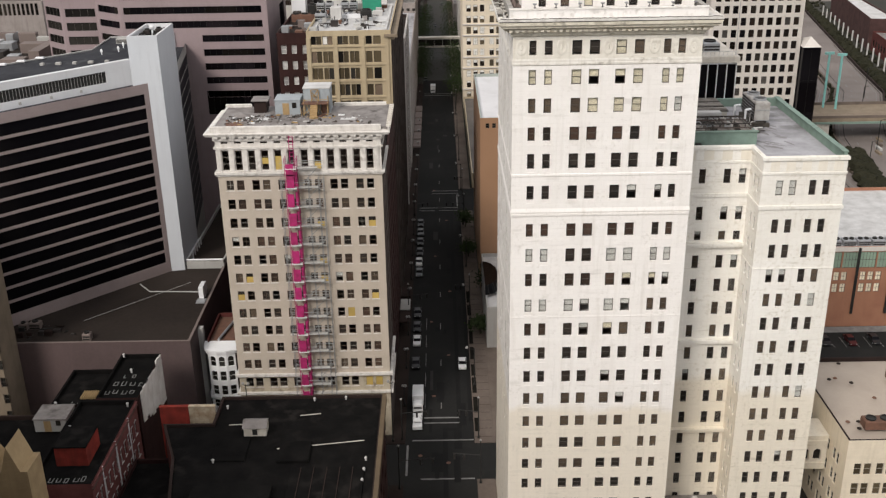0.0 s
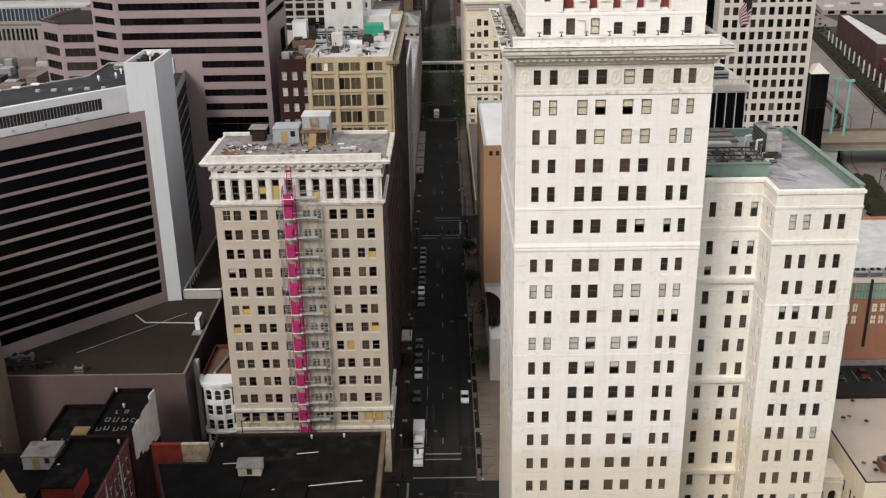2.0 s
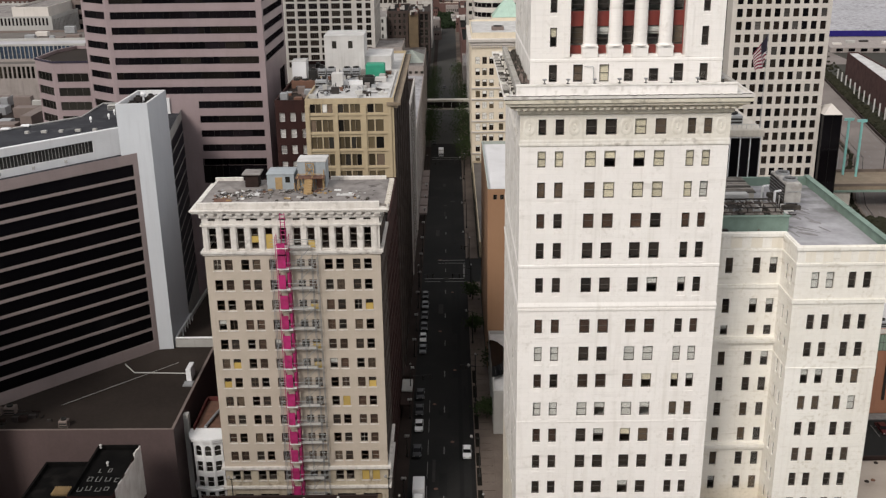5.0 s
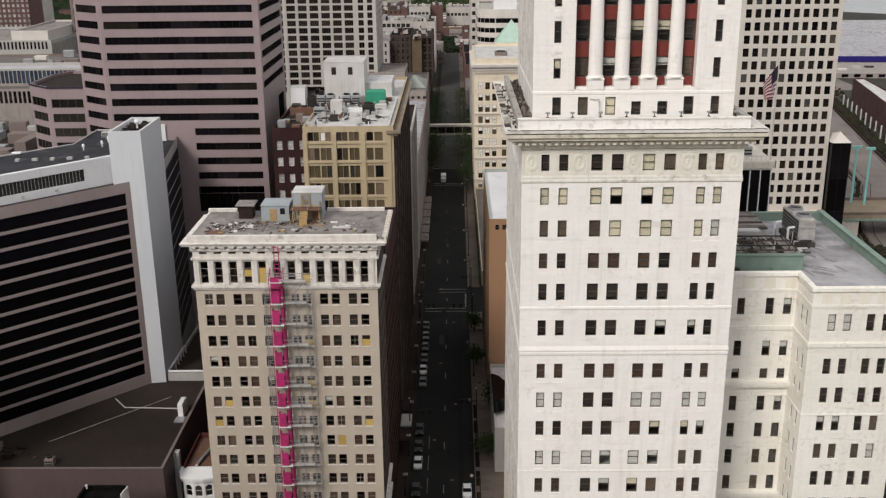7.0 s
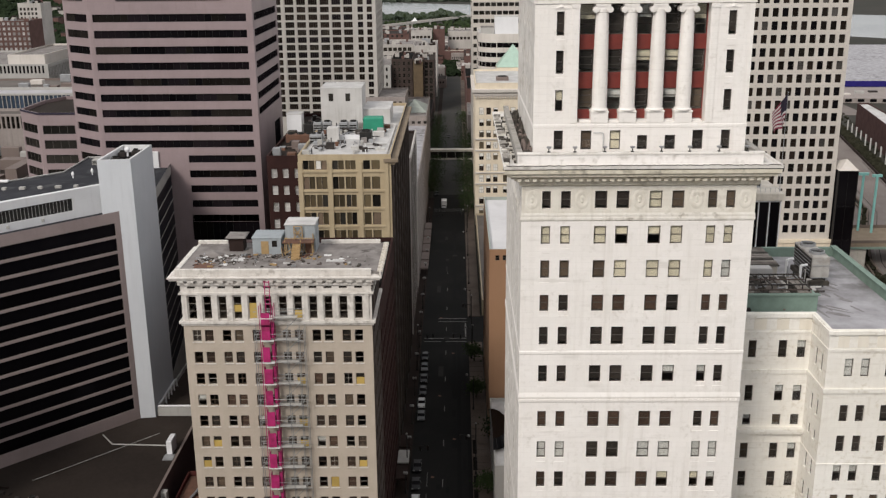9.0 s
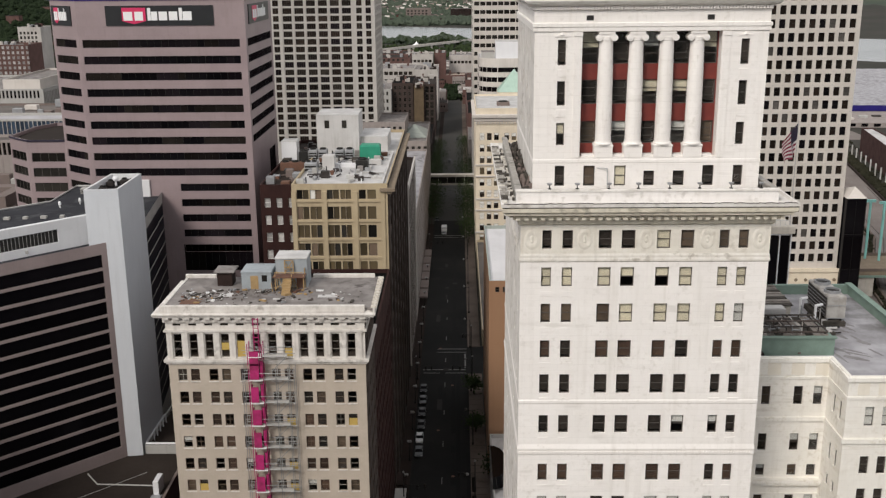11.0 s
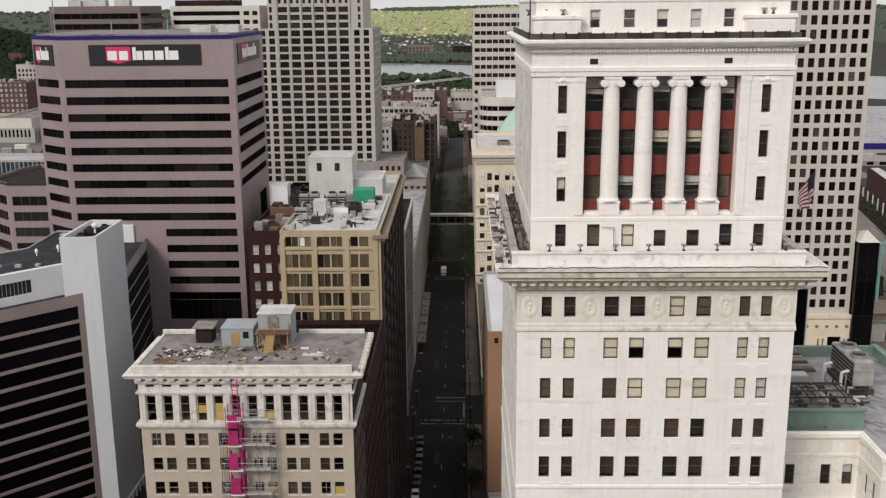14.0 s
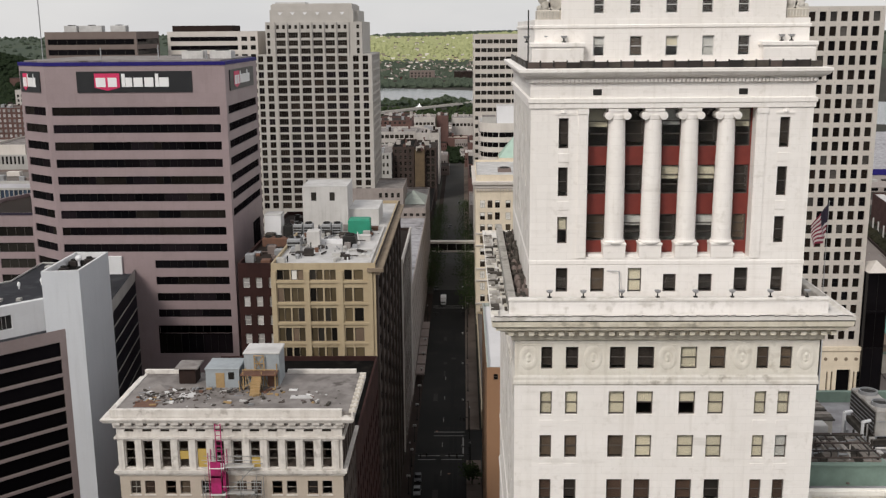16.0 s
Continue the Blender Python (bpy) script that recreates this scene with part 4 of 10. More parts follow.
for i in (1, 2, 3):
    mb = MB()
    holes = grid_holes(side_cols, T_ROWS[:16]) if i == 3 else []
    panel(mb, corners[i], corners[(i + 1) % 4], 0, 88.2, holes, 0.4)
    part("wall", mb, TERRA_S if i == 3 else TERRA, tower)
    for u0, u1, z0, z1 in holes:
        placed("window", glazed_mesh(u1 - u0, z1 - z0, FRAME_D, GLASS_D, 0, 1), tower, wall_pose(tower, corners[3], corners[0], (u0 + u1) / 2, z0, 0.25))
# floors and core that show dimly behind the panes
mb = MB()
for z0, z1 in T_ROWS:
    mb.box(TX0 + 0.45, TX1 - 0.45, TY0 + 0.45, TY1 - 0.45, z0 - 1.15, z0 - 0.85)
mb.box(TX0 + 4, TX1 - 4, TY0 + 6, TY1 - 5, 0, 88)
part("interior", mb, INSIDE, tower)
# raised band at the sixth floor, band under the top floor, small panels below the end windows
mb = MB()
mb.moulding(TX0, TX1, TY0, TY1, [(0.0, 64.4), (0.05, 64.55), (0.05, 64.9), (0.1, 65.05), (0.1, 65.15), (0.0, 65.6)])
mb.moulding(TX0, TX1, TY0, TY1, [(0.0, 69.9), (0.05, 70.0), (0.05, 70.25), (0.0, 70.35)])
mb.moulding(TX0, TX1, TY0, TY1, [(0.0, 49.7), (0.03, 49.75), (0.03, 49.85), (0.0, 50.0)])
for i in range(75):
    x = TX0 + 0.15 + i * 0.3
    mb.box(x, x + 0.15, TY0 - 0.12, TY0, 64.62, 64.86)
part("band", mb, TERRA, tower)
mb = MB()
mb.moulding(TX0, TX1, TY0, TY1, [(0.0, 84.3), (0.1, 84.42), (0.1, 84.62), (0.06, 84.75), (0.06, 84.95), (0.0, 85.15)])
part("frieze_band", mb, RELIEF, tower)
for z0, z1 in T_ROWS[1:14]:
    for k in (0, 1, 6, 7):
        u0, u1 = T_COLS[k]
        me = plate_mesh("apron_panel", -0.5, 0.5, -0.035, 0.02, 0.0, 0.5, TERRA)
        placed("apron_panel", me, tower, Matrix.Translation(Vector(((u0 + u1) / 2, TY0, z0 - 0.95)) - tower.location))
for x in (10.0, 14.85, 20.45, 26.0, 30.75):
    mb = MB()
    ring = 16
    for k in range(ring):
        a_ = 2 * math.pi * k / ring
        for ro, yo in ((0.55, 0.0), (0.68, -0.03), (0.95, -0.045), (1.15, -0.03), (1.3, 0.0)):
            mb.v.append((x + 0.55 * ro * math.cos(a_), TY0 + yo, 86.55 + 0.8 * ro * math.sin(a_)))
    for k in range(ring):
        for q in range(4):
            p0, p1 = k * 5 + q, ((k + 1) % ring) * 5 + q
            mb.f.append((p0, p0 + 1, p1 + 1, p1))
            mb.m.append(0)
    part("cartouche", mb, TERRA_Y, tower, "carved terracotta wreath")
    mb = MB()
    mb.lathe(x, TY0 + 0.13, [(0.1, 86.05), (0.2, 86.3), (0.16, 86.5), (0.2, 86.75), (0.13, 86.95), (0.04, 87.05)], 8)
    part("cartouche_boss", mb, TERRA_Y, tower)
    mb = MB()
    for xa, xb, za, zb in ((x - 0.95, x - 0.88, 85.5, 87.6), (x + 0.88, x + 0.95, 85.5, 87.6), (x - 0.88, x + 0.88, 87.53, 87.6)):
        mb.box(xa, xb, TY0 - 0.03, TY0 + 0.02, za, zb)
    part("panel_frame", mb, TERRA_Y, tower)
# main cornice with modillions, and the parapet of the terrace
mb = MB()
mb.moulding(TX0, TX1, TY0, TY1, [(0.0, 87.9), (0.25, 88.05), (0.3, 88.45), (0.75, 88.6), (0.8, 88.9), (1.45, 89.15)])
for i in range(33):
    x = TX0 - 0.5 + i * 0.74
    mb.box(x, x + 0.4, TY0 - 1.05, TY0 - 0.2, 88.62, 88.92)
for i in range(40):
    y = TY0 + i * 0.74
    mb.box(TX0 - 1.05, TX0 - 0.2, y, y + 0.4, 88.62, 88.92)
part("cornice", mb, CORN, tower, "grimy terracotta cornice with modillions")
mb = MB()
mb.moulding(TX0, TX1, TY0, TY1, [(1.45, 89.15), (1.5, 89.35), (1.74, 89.5), (1.8, 89.86), (1.6, 89.88)])
part("corona", mb, CORN, tower, "grimy tan fascia of the cornice")
# thin black strip stands in for the shadow line below the gutter lip
mb = MB()
mb.moulding(TX0, TX1, TY0, TY1, [(1.66, 89.86), (1.72, 89.88), (1.72, 89.97), (1.6, 89.98)])
part("drip_edge", mb, SOIL, tower, "black strip for the shade under the gutter")
for x0, x1, y0, y1 in ((TX0 - 0.45, TX1 + 0.35, TY0 - 0.3, TY0 + 0.15), (TX0 - 0.45, TX0, TY0 + 0.15, TY1), (TX1 - 0.1, TX1 + 0.35, TY0 + 0.15, TY1)):
    mb = MB()
    mb.box(x0, x1, y0, y1, 90.06, 91.15)
    part("terrace_parapet", mb, PARAPET if x1 - x0 > 5 else GUTTER_D, tower)
    mb = MB()
    mb.bevel_box(x0 - 0.08, x1 + 0.08, y0 - 0.08, y1 + 0.08, 91.12, 91.32, 0.05)
    part("coping", mb, GUTTER if x1 - x0 > 5 else GUTTER_D, tower)
mb = MB()
mb.moulding(TX0, TX1, TY0, TY1, [(1.6, 89.98), (1.85, 90.0), (1.85, 90.3), (1.6, 90.34), (1.5, 90.1)])
part("gutter", mb, GUTTER, tower)
grime = random.Random(238)
mb = MB()
for k in range(46):
    x0_ = TX0 - 1.6 + k * (TX1 - TX0 + 3.2) / 46
    x1_ = x0_ + (TX1 - TX0 + 3.2) / 46
    mb.rod((x0_, TY0 - 1.84, 90.33 + grime.uniform(-0.03, 0.05)), (x1_, TY0 - 1.84, 90.33 + grime.uniform(-0.03, 0.05)), 0.04, 5)
part("flashing", mb, SOIL, tower, "curled black edge of the gutter flashing")
for k in range(30):
    y0_ = TY0 - 1.2 + k * 1.02
    mb = MB()
    mb.bevel_box(TX0 - 1.78, TX0 - 1.2 + grime.uniform(-0.2, 0.3), y0_, y0_ + grime.uniform(0.3, 0.8), 90.1, 90.38 + grime.uniform(0, 0.08), 0.03)
    part("gutter_debris", mb, grime.choice((GUTTER_D, GUTTER_D, SOIL, ORNAMENT)), tower)
mb = MB()
mb.box(TX0, TX1, TY0 + 0.15, TY1, 90.08, 90.5)
part("terrace", mb, ROOF_G, tower)

# upper stage
UX0, UX1, UY0, UY1 = 10.15, 31.0, 125.3, 151.5
up = rect(UX0, UX1, UY0, UY1)
LOW = [(12.2, 13.1, 91.0, 92.95, "d"), (14.85, 15.9, 91.0, 92.95, "b"), (17.7, 18.75, 91.0, 92.95, "c"), (20.4, 21.4, 91.0, 92.45, "d"),
       (23.1, 24.15, 91.0, 92.45, "d"), (25.8, 26.85, 91.0, 92.95, "d"), (28.6, 29.5, 91.0, 92.95, "d")]
TRIO = [(94.9, 97.0), (98.6, 100.85), (102.3, 104.6)]
NARROW = [(12.25, 12.98), (28.6, 29.35)]
RX0, RX1, RZ0, RZ1 = 14.45, 26.85, 93.75, 105.3
mb = MB()
holes = [(a - UX0, b - UX0, z0, z1) for a, b, z0, z1, c in LOW] + [(a - UX0, b - UX0, z0, z1) for a, b in NARROW for z0, z1 in TRIO]
panel(mb, up[0], up[1], 90.5, 108.3, holes + [(RX0 - UX0, RX1 - UX0, RZ0, RZ1)], 0.4)
part("wall", mb, TERRA, tower)
for a, b, z0, z1, c in LOW:
    hung_window(tower, up[0], up[1], a - UX0, b - UX0, z0, z1, c, sill_mat=TERRA)
for a, b in NARROW:
    for z0, z1 in TRIO:
        hung_window(tower, up[0], up[1], a - UX0, b - UX0, z0, z1, "h" if z0 < 95 and a < 20 else "d", sill_mat=TERRA)
for i in (1, 2, 3):
    mb = MB()
    holes = grid_holes([(5, 6), (10, 11), (15, 16), (20, 21)], TRIO) if i == 3 else []
    panel(mb, up[i], up[(i + 1) % 4], 90.5, 108.3, holes, 0.4)
    part("wall", mb, TERRA_S if i == 3 else TERRA, tower)
    for u0, u1, z0, z1 in holes:
        placed("window", glazed_mesh(u1 - u0, z1 - z0, FRAME_D, GLASS_D, 0, 1), tower, wall_pose(tower, up[3], up[0], (u0 + u1) / 2, z0, 0.25))
# the recess behind the columns: red spandrels, piers and tall windows
BAYS = [(14.55, 16.1), (17.12, 18.82), (19.84, 21.54), (22.58, 24.28), (25.28, 26.75)]
BAY_TRIO = TRIO[:2] + [(102.3, 105.22)]
BACK = UY0 + 1.15
mb = MB()
panel(mb, (RX0, BACK), (RX1, BACK), RZ0, RZ1, [(a - RX0, b - RX0, z0, z1) for a, b in BAYS for z0, z1 in BAY_TRIO], 0.15)
part("spandrel_wall", mb, RED_SP, tower, "oxide red spandrels behind the columns")
mb = MB()
mb.quad((RX0, UY0 + 0.4, RZ0), (RX1, UY0 + 0.4, RZ0), (RX1, BACK, RZ0), (RX0, BACK, RZ0))
mb.quad((RX0, BACK, RZ1), (RX1, BACK, RZ1), (RX1, UY0 + 0.4, RZ1), (RX0, UY0 + 0.4, RZ1))
mb.quad((RX0, UY0 + 0.4, RZ0), (RX0, BACK, RZ0), (RX0, BACK, RZ1), (RX0, UY0 + 0.4, RZ1))
mb.quad((RX1, BACK, RZ0), (RX1, UY0 + 0.4, RZ0), (RX1, UY0 + 0.4, RZ1), (RX1, BACK, RZ1))
part("recess", mb, TERRA, tower)
bay_codes = {102.3: "hdldh", 98.6: "ddhhd", 94.9: "bldlb"}
for z0, z1 in BAY_TRIO:
    for (a, b), c in zip(BAYS, bay_codes[z0]):
        hung_window(tower, (RX0, BACK), (RX1, BACK), a - RX0, b - RX0, z0, z1, c, inset=0.1, rails=2, sill=0.0)
for x in (16.62, 19.34, 22.06, 24.78):
    mb = MB()
    mb.bevel_box(x - 0.84, x + 0.84, UY0 - 0.04, UY0 + 1.2, RZ0, RZ0 + 1.0, 0.03)
    mb.bevel_box(x - 0.9, x + 0.9, UY0 - 0.1, UY0 + 1.2, RZ0 + 1.0, RZ0 + 1.18, 0.04)
    mb.lathe(x, UY0 + 0.55, [(0.86, RZ0 + 1.18), (0.87, RZ0 + 1.28), (0.8, RZ0 + 1.36), (0.76, RZ0 + 1.42), (0.735, RZ0 + 1.6),
                             (0.73, RZ0 + 4.0), (0.69, RZ0 + 7.5), (0.62, RZ1 - 0.85), (0.66, RZ1 - 0.8), (0.66, RZ1 - 0.7), (0.68, RZ1 - 0.5)], 28)
    part("column", mb, TERRA, tower)
    mb = MB()
    mb.box(x - 0.62, x + 0.62, UY0 - 0.05, UY0 + 1.15, RZ1 - 0.5, RZ1 - 0.22)
    mb.box(x - 0.72, x + 0.72, UY0 - 0.12, UY0 + 1.2, RZ1 - 0.22, RZ1 - 0.02)
    for s in (-0.68, 0.68):
        mb.rod((x + s, UY0 - 0.1, RZ1 - 0.55), (x + s, UY0 + 1.1, RZ1 - 0.55), 0.3, 14)
        mb.rod((x + s, UY0 - 0.16, RZ1 - 0.55), (x + s, UY0 - 0.08, RZ1 - 0.55), 0.12, 10)
    part("capital", mb, TERRA, tower, "ionic scroll capital")
for a, b in BAYS:
    mb = MB()
    mb.bevel_box(a + 0.1, b - 0.1, UY0 + 0.35, BACK, RZ0 + 0.01, RZ0 + 0.22, 0.03)
    part("bay_sill", mb, PARAPET, tower)
for x0, x1 in ((RX0 - 0.75, RX0 - 0.05), (RX1 + 0.05, RX1 + 0.75)):
    mb = MB()
    mb.box(x0, x1, UY0 - 0.1, UY0 + 0.02, RZ0, RZ1 - 0.4)
    mb.box(x0 - 0.06, x1 + 0.06, UY0 - 0.16, UY0 + 0.02, RZ1 - 0.4, RZ1)
    part("pilaster", mb, TERRA, tower)
mb = MB()
mb.moulding(UX0, UX1, UY0, UY1, [(0.0, 93.2), (0.035, 93.25), (0.035, 93.5), (0.0, 93.6)])
part("plinth_band", mb, TERRA, tower)
for a, b in NARROW:
    for z in (97.55, 101.25):
        mb = MB()
        mb.bevel_box(a - 0.05, b + 0.05, UY0 - 0.05, UY0 + 0.02, z, z + 0.7, 0.05)
        part("rosette_panel", mb, TERRA, tower)
    mb = MB()
    mb.box(a - 0.3, b + 0.3, UY0 - 0.07, UY0 + 0.02, 104.85, 105.0)
    mb.lathe((a + b) / 2, UY0 + 0.1, [(0.3, 105.0), (0.24, 105.2), (0.08, 105.28)], 8)
    part("window_crown", mb, TERRA, tower)
# entablature: architrave, frieze, dentils, upper cornice
mb = MB()
mb.moulding(UX0, UX1, UY0, UY1, [(0.0, 105.3), (0.12, 105.35), (0.12, 105.7), (0.2, 105.75), (0.2, 106.05), (0.04, 106.12), (0.04, 107.15), (0.15, 107.25), (0.15, 107.55),
                                 (0.45, 107.62), (0.75, 107.8), (0.95, 108.05), (0.95, 108.25), (0.6, 108.32)])
for i in range(72):
    x = UX0 + 0.05 + i * 0.29
    mb.box(x, x + 0.16, UY0 - 0.36, UY0 - 0.1, 107.28, 107.54)
for i in range(80):
    y = UY0 + i * 0.3
    mb.box(UX0 - 0.36, UX0 - 0.1, y, y + 0.16, 107.28, 107.54)
part("entablature", mb, TERRA, tower)
for x in (15.05, 25.75):
    mb = MB()
    mb.box(x - 0.32, x + 0.32, UY0 - 0.06, UY0 + 0.1, 106.3, 106.75)
    part("vent", mb, DARKM, tower, "dark square vent grille")
screen_rnd = random.Random(3)
for k in range(22):
    mb = MB()
    x = UX0 - 0.35 + k * 0.98
    mb.box(x + 0.04, min(x + 0.94, UX1 + 0.35), UY0 - 0.35, UY0 - 0.2, 108.3, 108.82 + screen_rnd.uniform(-0.06, 0.04))
    part("gutter_panel", mb, screen_rnd.choice((BRONZE, BRONZE, DARKM, SOIL, TAUPE_D)), tower, "dark bronze gutter screen panel")
    mb = MB()
    mb.box(x - 0.04, x + 0.06, UY0 - 0.42, UY0 - 0.3, 108.3, 108.9)
    part("gutter_post", mb, DARKM, tower)
for k in range(24):
    mb = MB()
    y = UY0 - 0.2 + k * 1.05
    mb.box(UX0 - 0.35, UX0 - 0.2, y + 0.06, y + 0.98, 108.3, 108.82 + screen_rnd.uniform(-0.1, 0.03))
    part("gutter_panel", mb, screen_rnd.choice((BRONZE, DARKM, SOIL)), tower, "dark bronze gutter screen panel")
# attic stage, corner blocks, stepped crown
AY = UY0 + 1.2
at = rect(UX0 + 0.3, UX1 - 0.3, AY, UY1 - 0.5)
AT = [(14.8, 15.65), (17.5, 18.45), (20.15, 21.1), (22.85, 23.75), (25.5, 26.4)]
mb = MB()
panel(mb, at[0], at[1], 108.3, 111.9, [(a - at[0][0], b - at[0][0], 109.15, 110.65) for a, b in AT], 0.3)
part("wall", mb, TERRA, tower)
for (a, b), c in zip(AT, "lbhwd"):
    hung_window(tower, at[0], at[1], a - at[0][0], b - at[0][0], 109.15, 110.65, c, sash=FRAME_W, inset=0.15, sill_mat=TERRA)
for i in (1, 2, 3):
    mb = MB()
    panel(mb, at[i], at[(i + 1) % 4], 108.3, 111.9)
    part("wall", mb, TERRA, tower)
mb = MB()
mb.moulding(at[0][0], at[1][0], AY, at[2][1], [(0.0, 111.2), (0.1, 111.28), (0.1, 111.45), (0.0, 111.5)])
part("band", mb, TERRA, tower)
for x0, x1 in ((UX0 + 0.05, 14.0), (27.1, UX1 - 0.05)):
    mb = MB()
    mb.box(x0, x1, UY0 + 0.25, AY + 2.0, 108.3, 109.95)
    mb.bevel_box(x0 - 0.12, x1 + 0.12, UY0 + 0.13, AY + 2.1, 109.9, 110.2, 0.06)
    mb.box(x0 + 0.06, x1 - 0.06, UY0 + 0.2, UY0 + 0.26, 108.6, 109.7)
    part("corner_block", mb, TERRA, tower)
s1 = rect(12.4, 28.9, AY + 0.05, UY1 - 3)
mb = MB()
panel(mb, s1[0], s1[1], 111.9, 115.6, [(a - 12.4, b - 12.4, 112.3, 113.6) for a, b in ((14.8, 15.6), (17.45, 18.3), (20.1, 21.0), (22.75, 23.6), (25.4, 26.25))], 0.3)
for i in (1, 2, 3):
    panel(mb, s1[i], s1[(i + 1) % 4], 111.9, 115.6)
mb.poly([(*p, 115.6) for p in s1])
mb.poly([(*p, 111.9) for p in at])
part("crown_stage", mb, TERRA, tower)
for a, b in ((14.8, 15.6), (17.45, 18.3), (20.1, 21.0), (22.75, 23.6), (25.4, 26.25)):
    hung_window(tower, s1[0], s1[1], a - 12.4, b - 12.4, 112.3, 113.6, "d", sash=FRAME_W, inset=0.15, sill_mat=TERRA)
# scroll consoles, urns and louvred blocks at the crown's corners
for e, sx in ((12.4, -1), (28.9, 1)):
    mb = MB()
    mb.bevel_box(min(e, e + sx * 1.75), max(e, e + sx * 1.75), AY + 0.35, AY + 2.2, 111.9, 112.6, 0.06)
    part("console_block", mb, PALE, tower)
    for k in range(7):
        mb = MB()
        x = e + sx * (0.18 + 0.22 * k)
        mb.box(x - 0.05, x + 0.05, AY + 0.27, AY + 0.36, 112.0, 112.5)
        part("flute", mb, ORNAMENT, tower)
    mb = MB()
    for dx, r_, dz in ((0.42, 0.5, 0.45), (1.1, 0.36, 0.3), (1.55, 0.2, 0.16), (0.25, 0.3, 1.15)):
        mb.rod((e + sx * dx, AY + 0.45, 112.6 + dz), (e + sx * dx, AY + 1.5, 112.6 + dz), r_, 14)
        mb.rod((e + sx * dx, AY + 0.38, 112.6 + dz), (e + sx * dx, AY + 0.46, 112.6 + dz), r_ * 0.45, 10)
    part("scroll", mb, ORNAMENT, tower, "weathered carved scroll")
    mb = MB()
    mb.lathe(e + sx * 1.35, AY + 0.75, [(0.26, 112.6), (0.26, 112.8), (0.1, 112.95), (0.3, 113.25), (0.36, 113.45), (0.2, 113.6), (0.22, 113.75), (0.05, 114.0)], 10)
    part("urn", mb, ORNAMENT, tower, "soot-streaked urn")


def floodlight(x, y, z, group="terrace floodlights", h=0.35):
    ob = thing("floodlight", (x, y, z), "small dark floodlight on the tower's ledge", "floodlight", group)
    mb = MB()
    mb.lathe(x, y, [(0.16, z), (0.16, z + 0.08), (0.05, z + 0.1), (0.05, z + h)], 8)
    part("stand", mb, DARKM, ob)
    mb = MB()
    mb.lathe(x, y, [(0.1, z + h), (0.2, z + h + 0.06), (0.26, z + h + 0.2), (0.22, z + h + 0.2), (0.05, z + h + 0.12)], 10)
    part("lamp_head", mb, METAL, ob, "small grey lamp cup")
    return ob


lamps = [floodlight(x, TY0 - 0.05, 91.32) for x in (11.5, 14.0, 16.85, 19.5, 22.3, 25.0, 27.8, 30.5)]
for x, y, z in ((9.9, AY + 0.4, 110.2), (11.3, AY + 0.2, 110.2), (12.6, AY - 0.3, 110.2), (28.6, AY - 0.3, 110.2), (29.4, AY, 110.2)):
    lamps.append(floodlight(x, y, z, "crown floodlights", 0.3))
mb = MB()
mb.rod((16.1, UY0 - 0.08, 92.75), (17.0, UY0 - 0.3, 92.75), 0.04)
mb.rod((17.0, UY0 - 0.3, 92.75), (17.05, UY0 - 0.5, 90.5), 0.04)
part("vent_pipe", mb, METAL, tower)
mb = MB()
mb.rod((9.95, UY0 + 0.6, 108.4), (9.95, UY0 + 0.6, 112.6), 0.05)
part("mast", mb, DARKM, tower)
# ducts and plant along the terrace on the street side
random.seed(88)
for i in range(90):
    y = TY0 + 0.6 + i * 0.31
    x = TX0 + random.uniform(0.1, 1.3)
    s_, hh = random.uniform(0.12, 0.34), random.uniform(0.15, 0.75)
    mb = MB()
    mb.lathe(x, y, [(s_, 90.45), (s_ * random.uniform(0.7, 1.2), 90.5 + hh * 0.5), (s_ * random.uniform(0.3, 0.8), 90.5 + hh), (0.03, 90.55 + hh)], 6)
    part("terrace_debris", mb, random.choice([SOIL, TAUPE, SOIL, SOIL]), tower, "soot-blackened broken terracotta")
    if i % 3 == 0:
        mb = MB()
        mb.box(TX0 - 1.0 + random.uniform(0, 0.3), TX0 - 0.55, y, y + random.uniform(0.2, 0.7), 90.1, 90.22 + random.uniform(0.05, 0.3))
        part("terrace_rubble", mb, ORNAMENT if i % 2 else SOIL, tower)

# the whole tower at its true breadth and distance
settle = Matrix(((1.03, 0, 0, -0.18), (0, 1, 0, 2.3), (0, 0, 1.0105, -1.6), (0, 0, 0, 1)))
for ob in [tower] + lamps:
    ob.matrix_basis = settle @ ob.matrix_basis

# ---------------------------------------------------------------- the tower's wing
WX0, WX1, WY0, WYR, WYB = 43.6, 55.0, 130.5, 136.0, 161.0
wing = thing("tower_wing", (44, 146, 0), "cream terracotta wing of the white tower, flat grey roof", "building")
W_ROWS = [(63.85, 66.05)] + [(58.3 - 3.785 * k, 60.38 - 3.785 * k) for k in range(15)]
W_CODES = ["wwdd", "dddd", "dddd", "lldb", "bbbw", "dddd", "bbdb", "dddd", "bbbw", "bbbb", "bbbb", "ddlb", "dddd", "dddd", "dddd", "dddd"]
W_COLS = [(45.6, 46.55), (47.42, 48.38), (50.15, 51.12), (52.0, 52.98)]
mb = MB()
panel(mb, (WX0, WY0), (WX1, WY0), 0, 69.3, [(a - WX0, b - WX0, z0, z1) for z0, z1 in W_ROWS for a, b in W_COLS], 0.35)
part("wall", mb, TERRA_W, wing)
for (z0, z1), codes in zip(W_ROWS, W_CODES):
    for (a, b), c in zip(W_COLS, codes):
        hung_window(wing, (WX0, WY0), (WX1, WY0), a - WX0, b - WX0, z0, z1, c, sill_mat=TERRA_W)
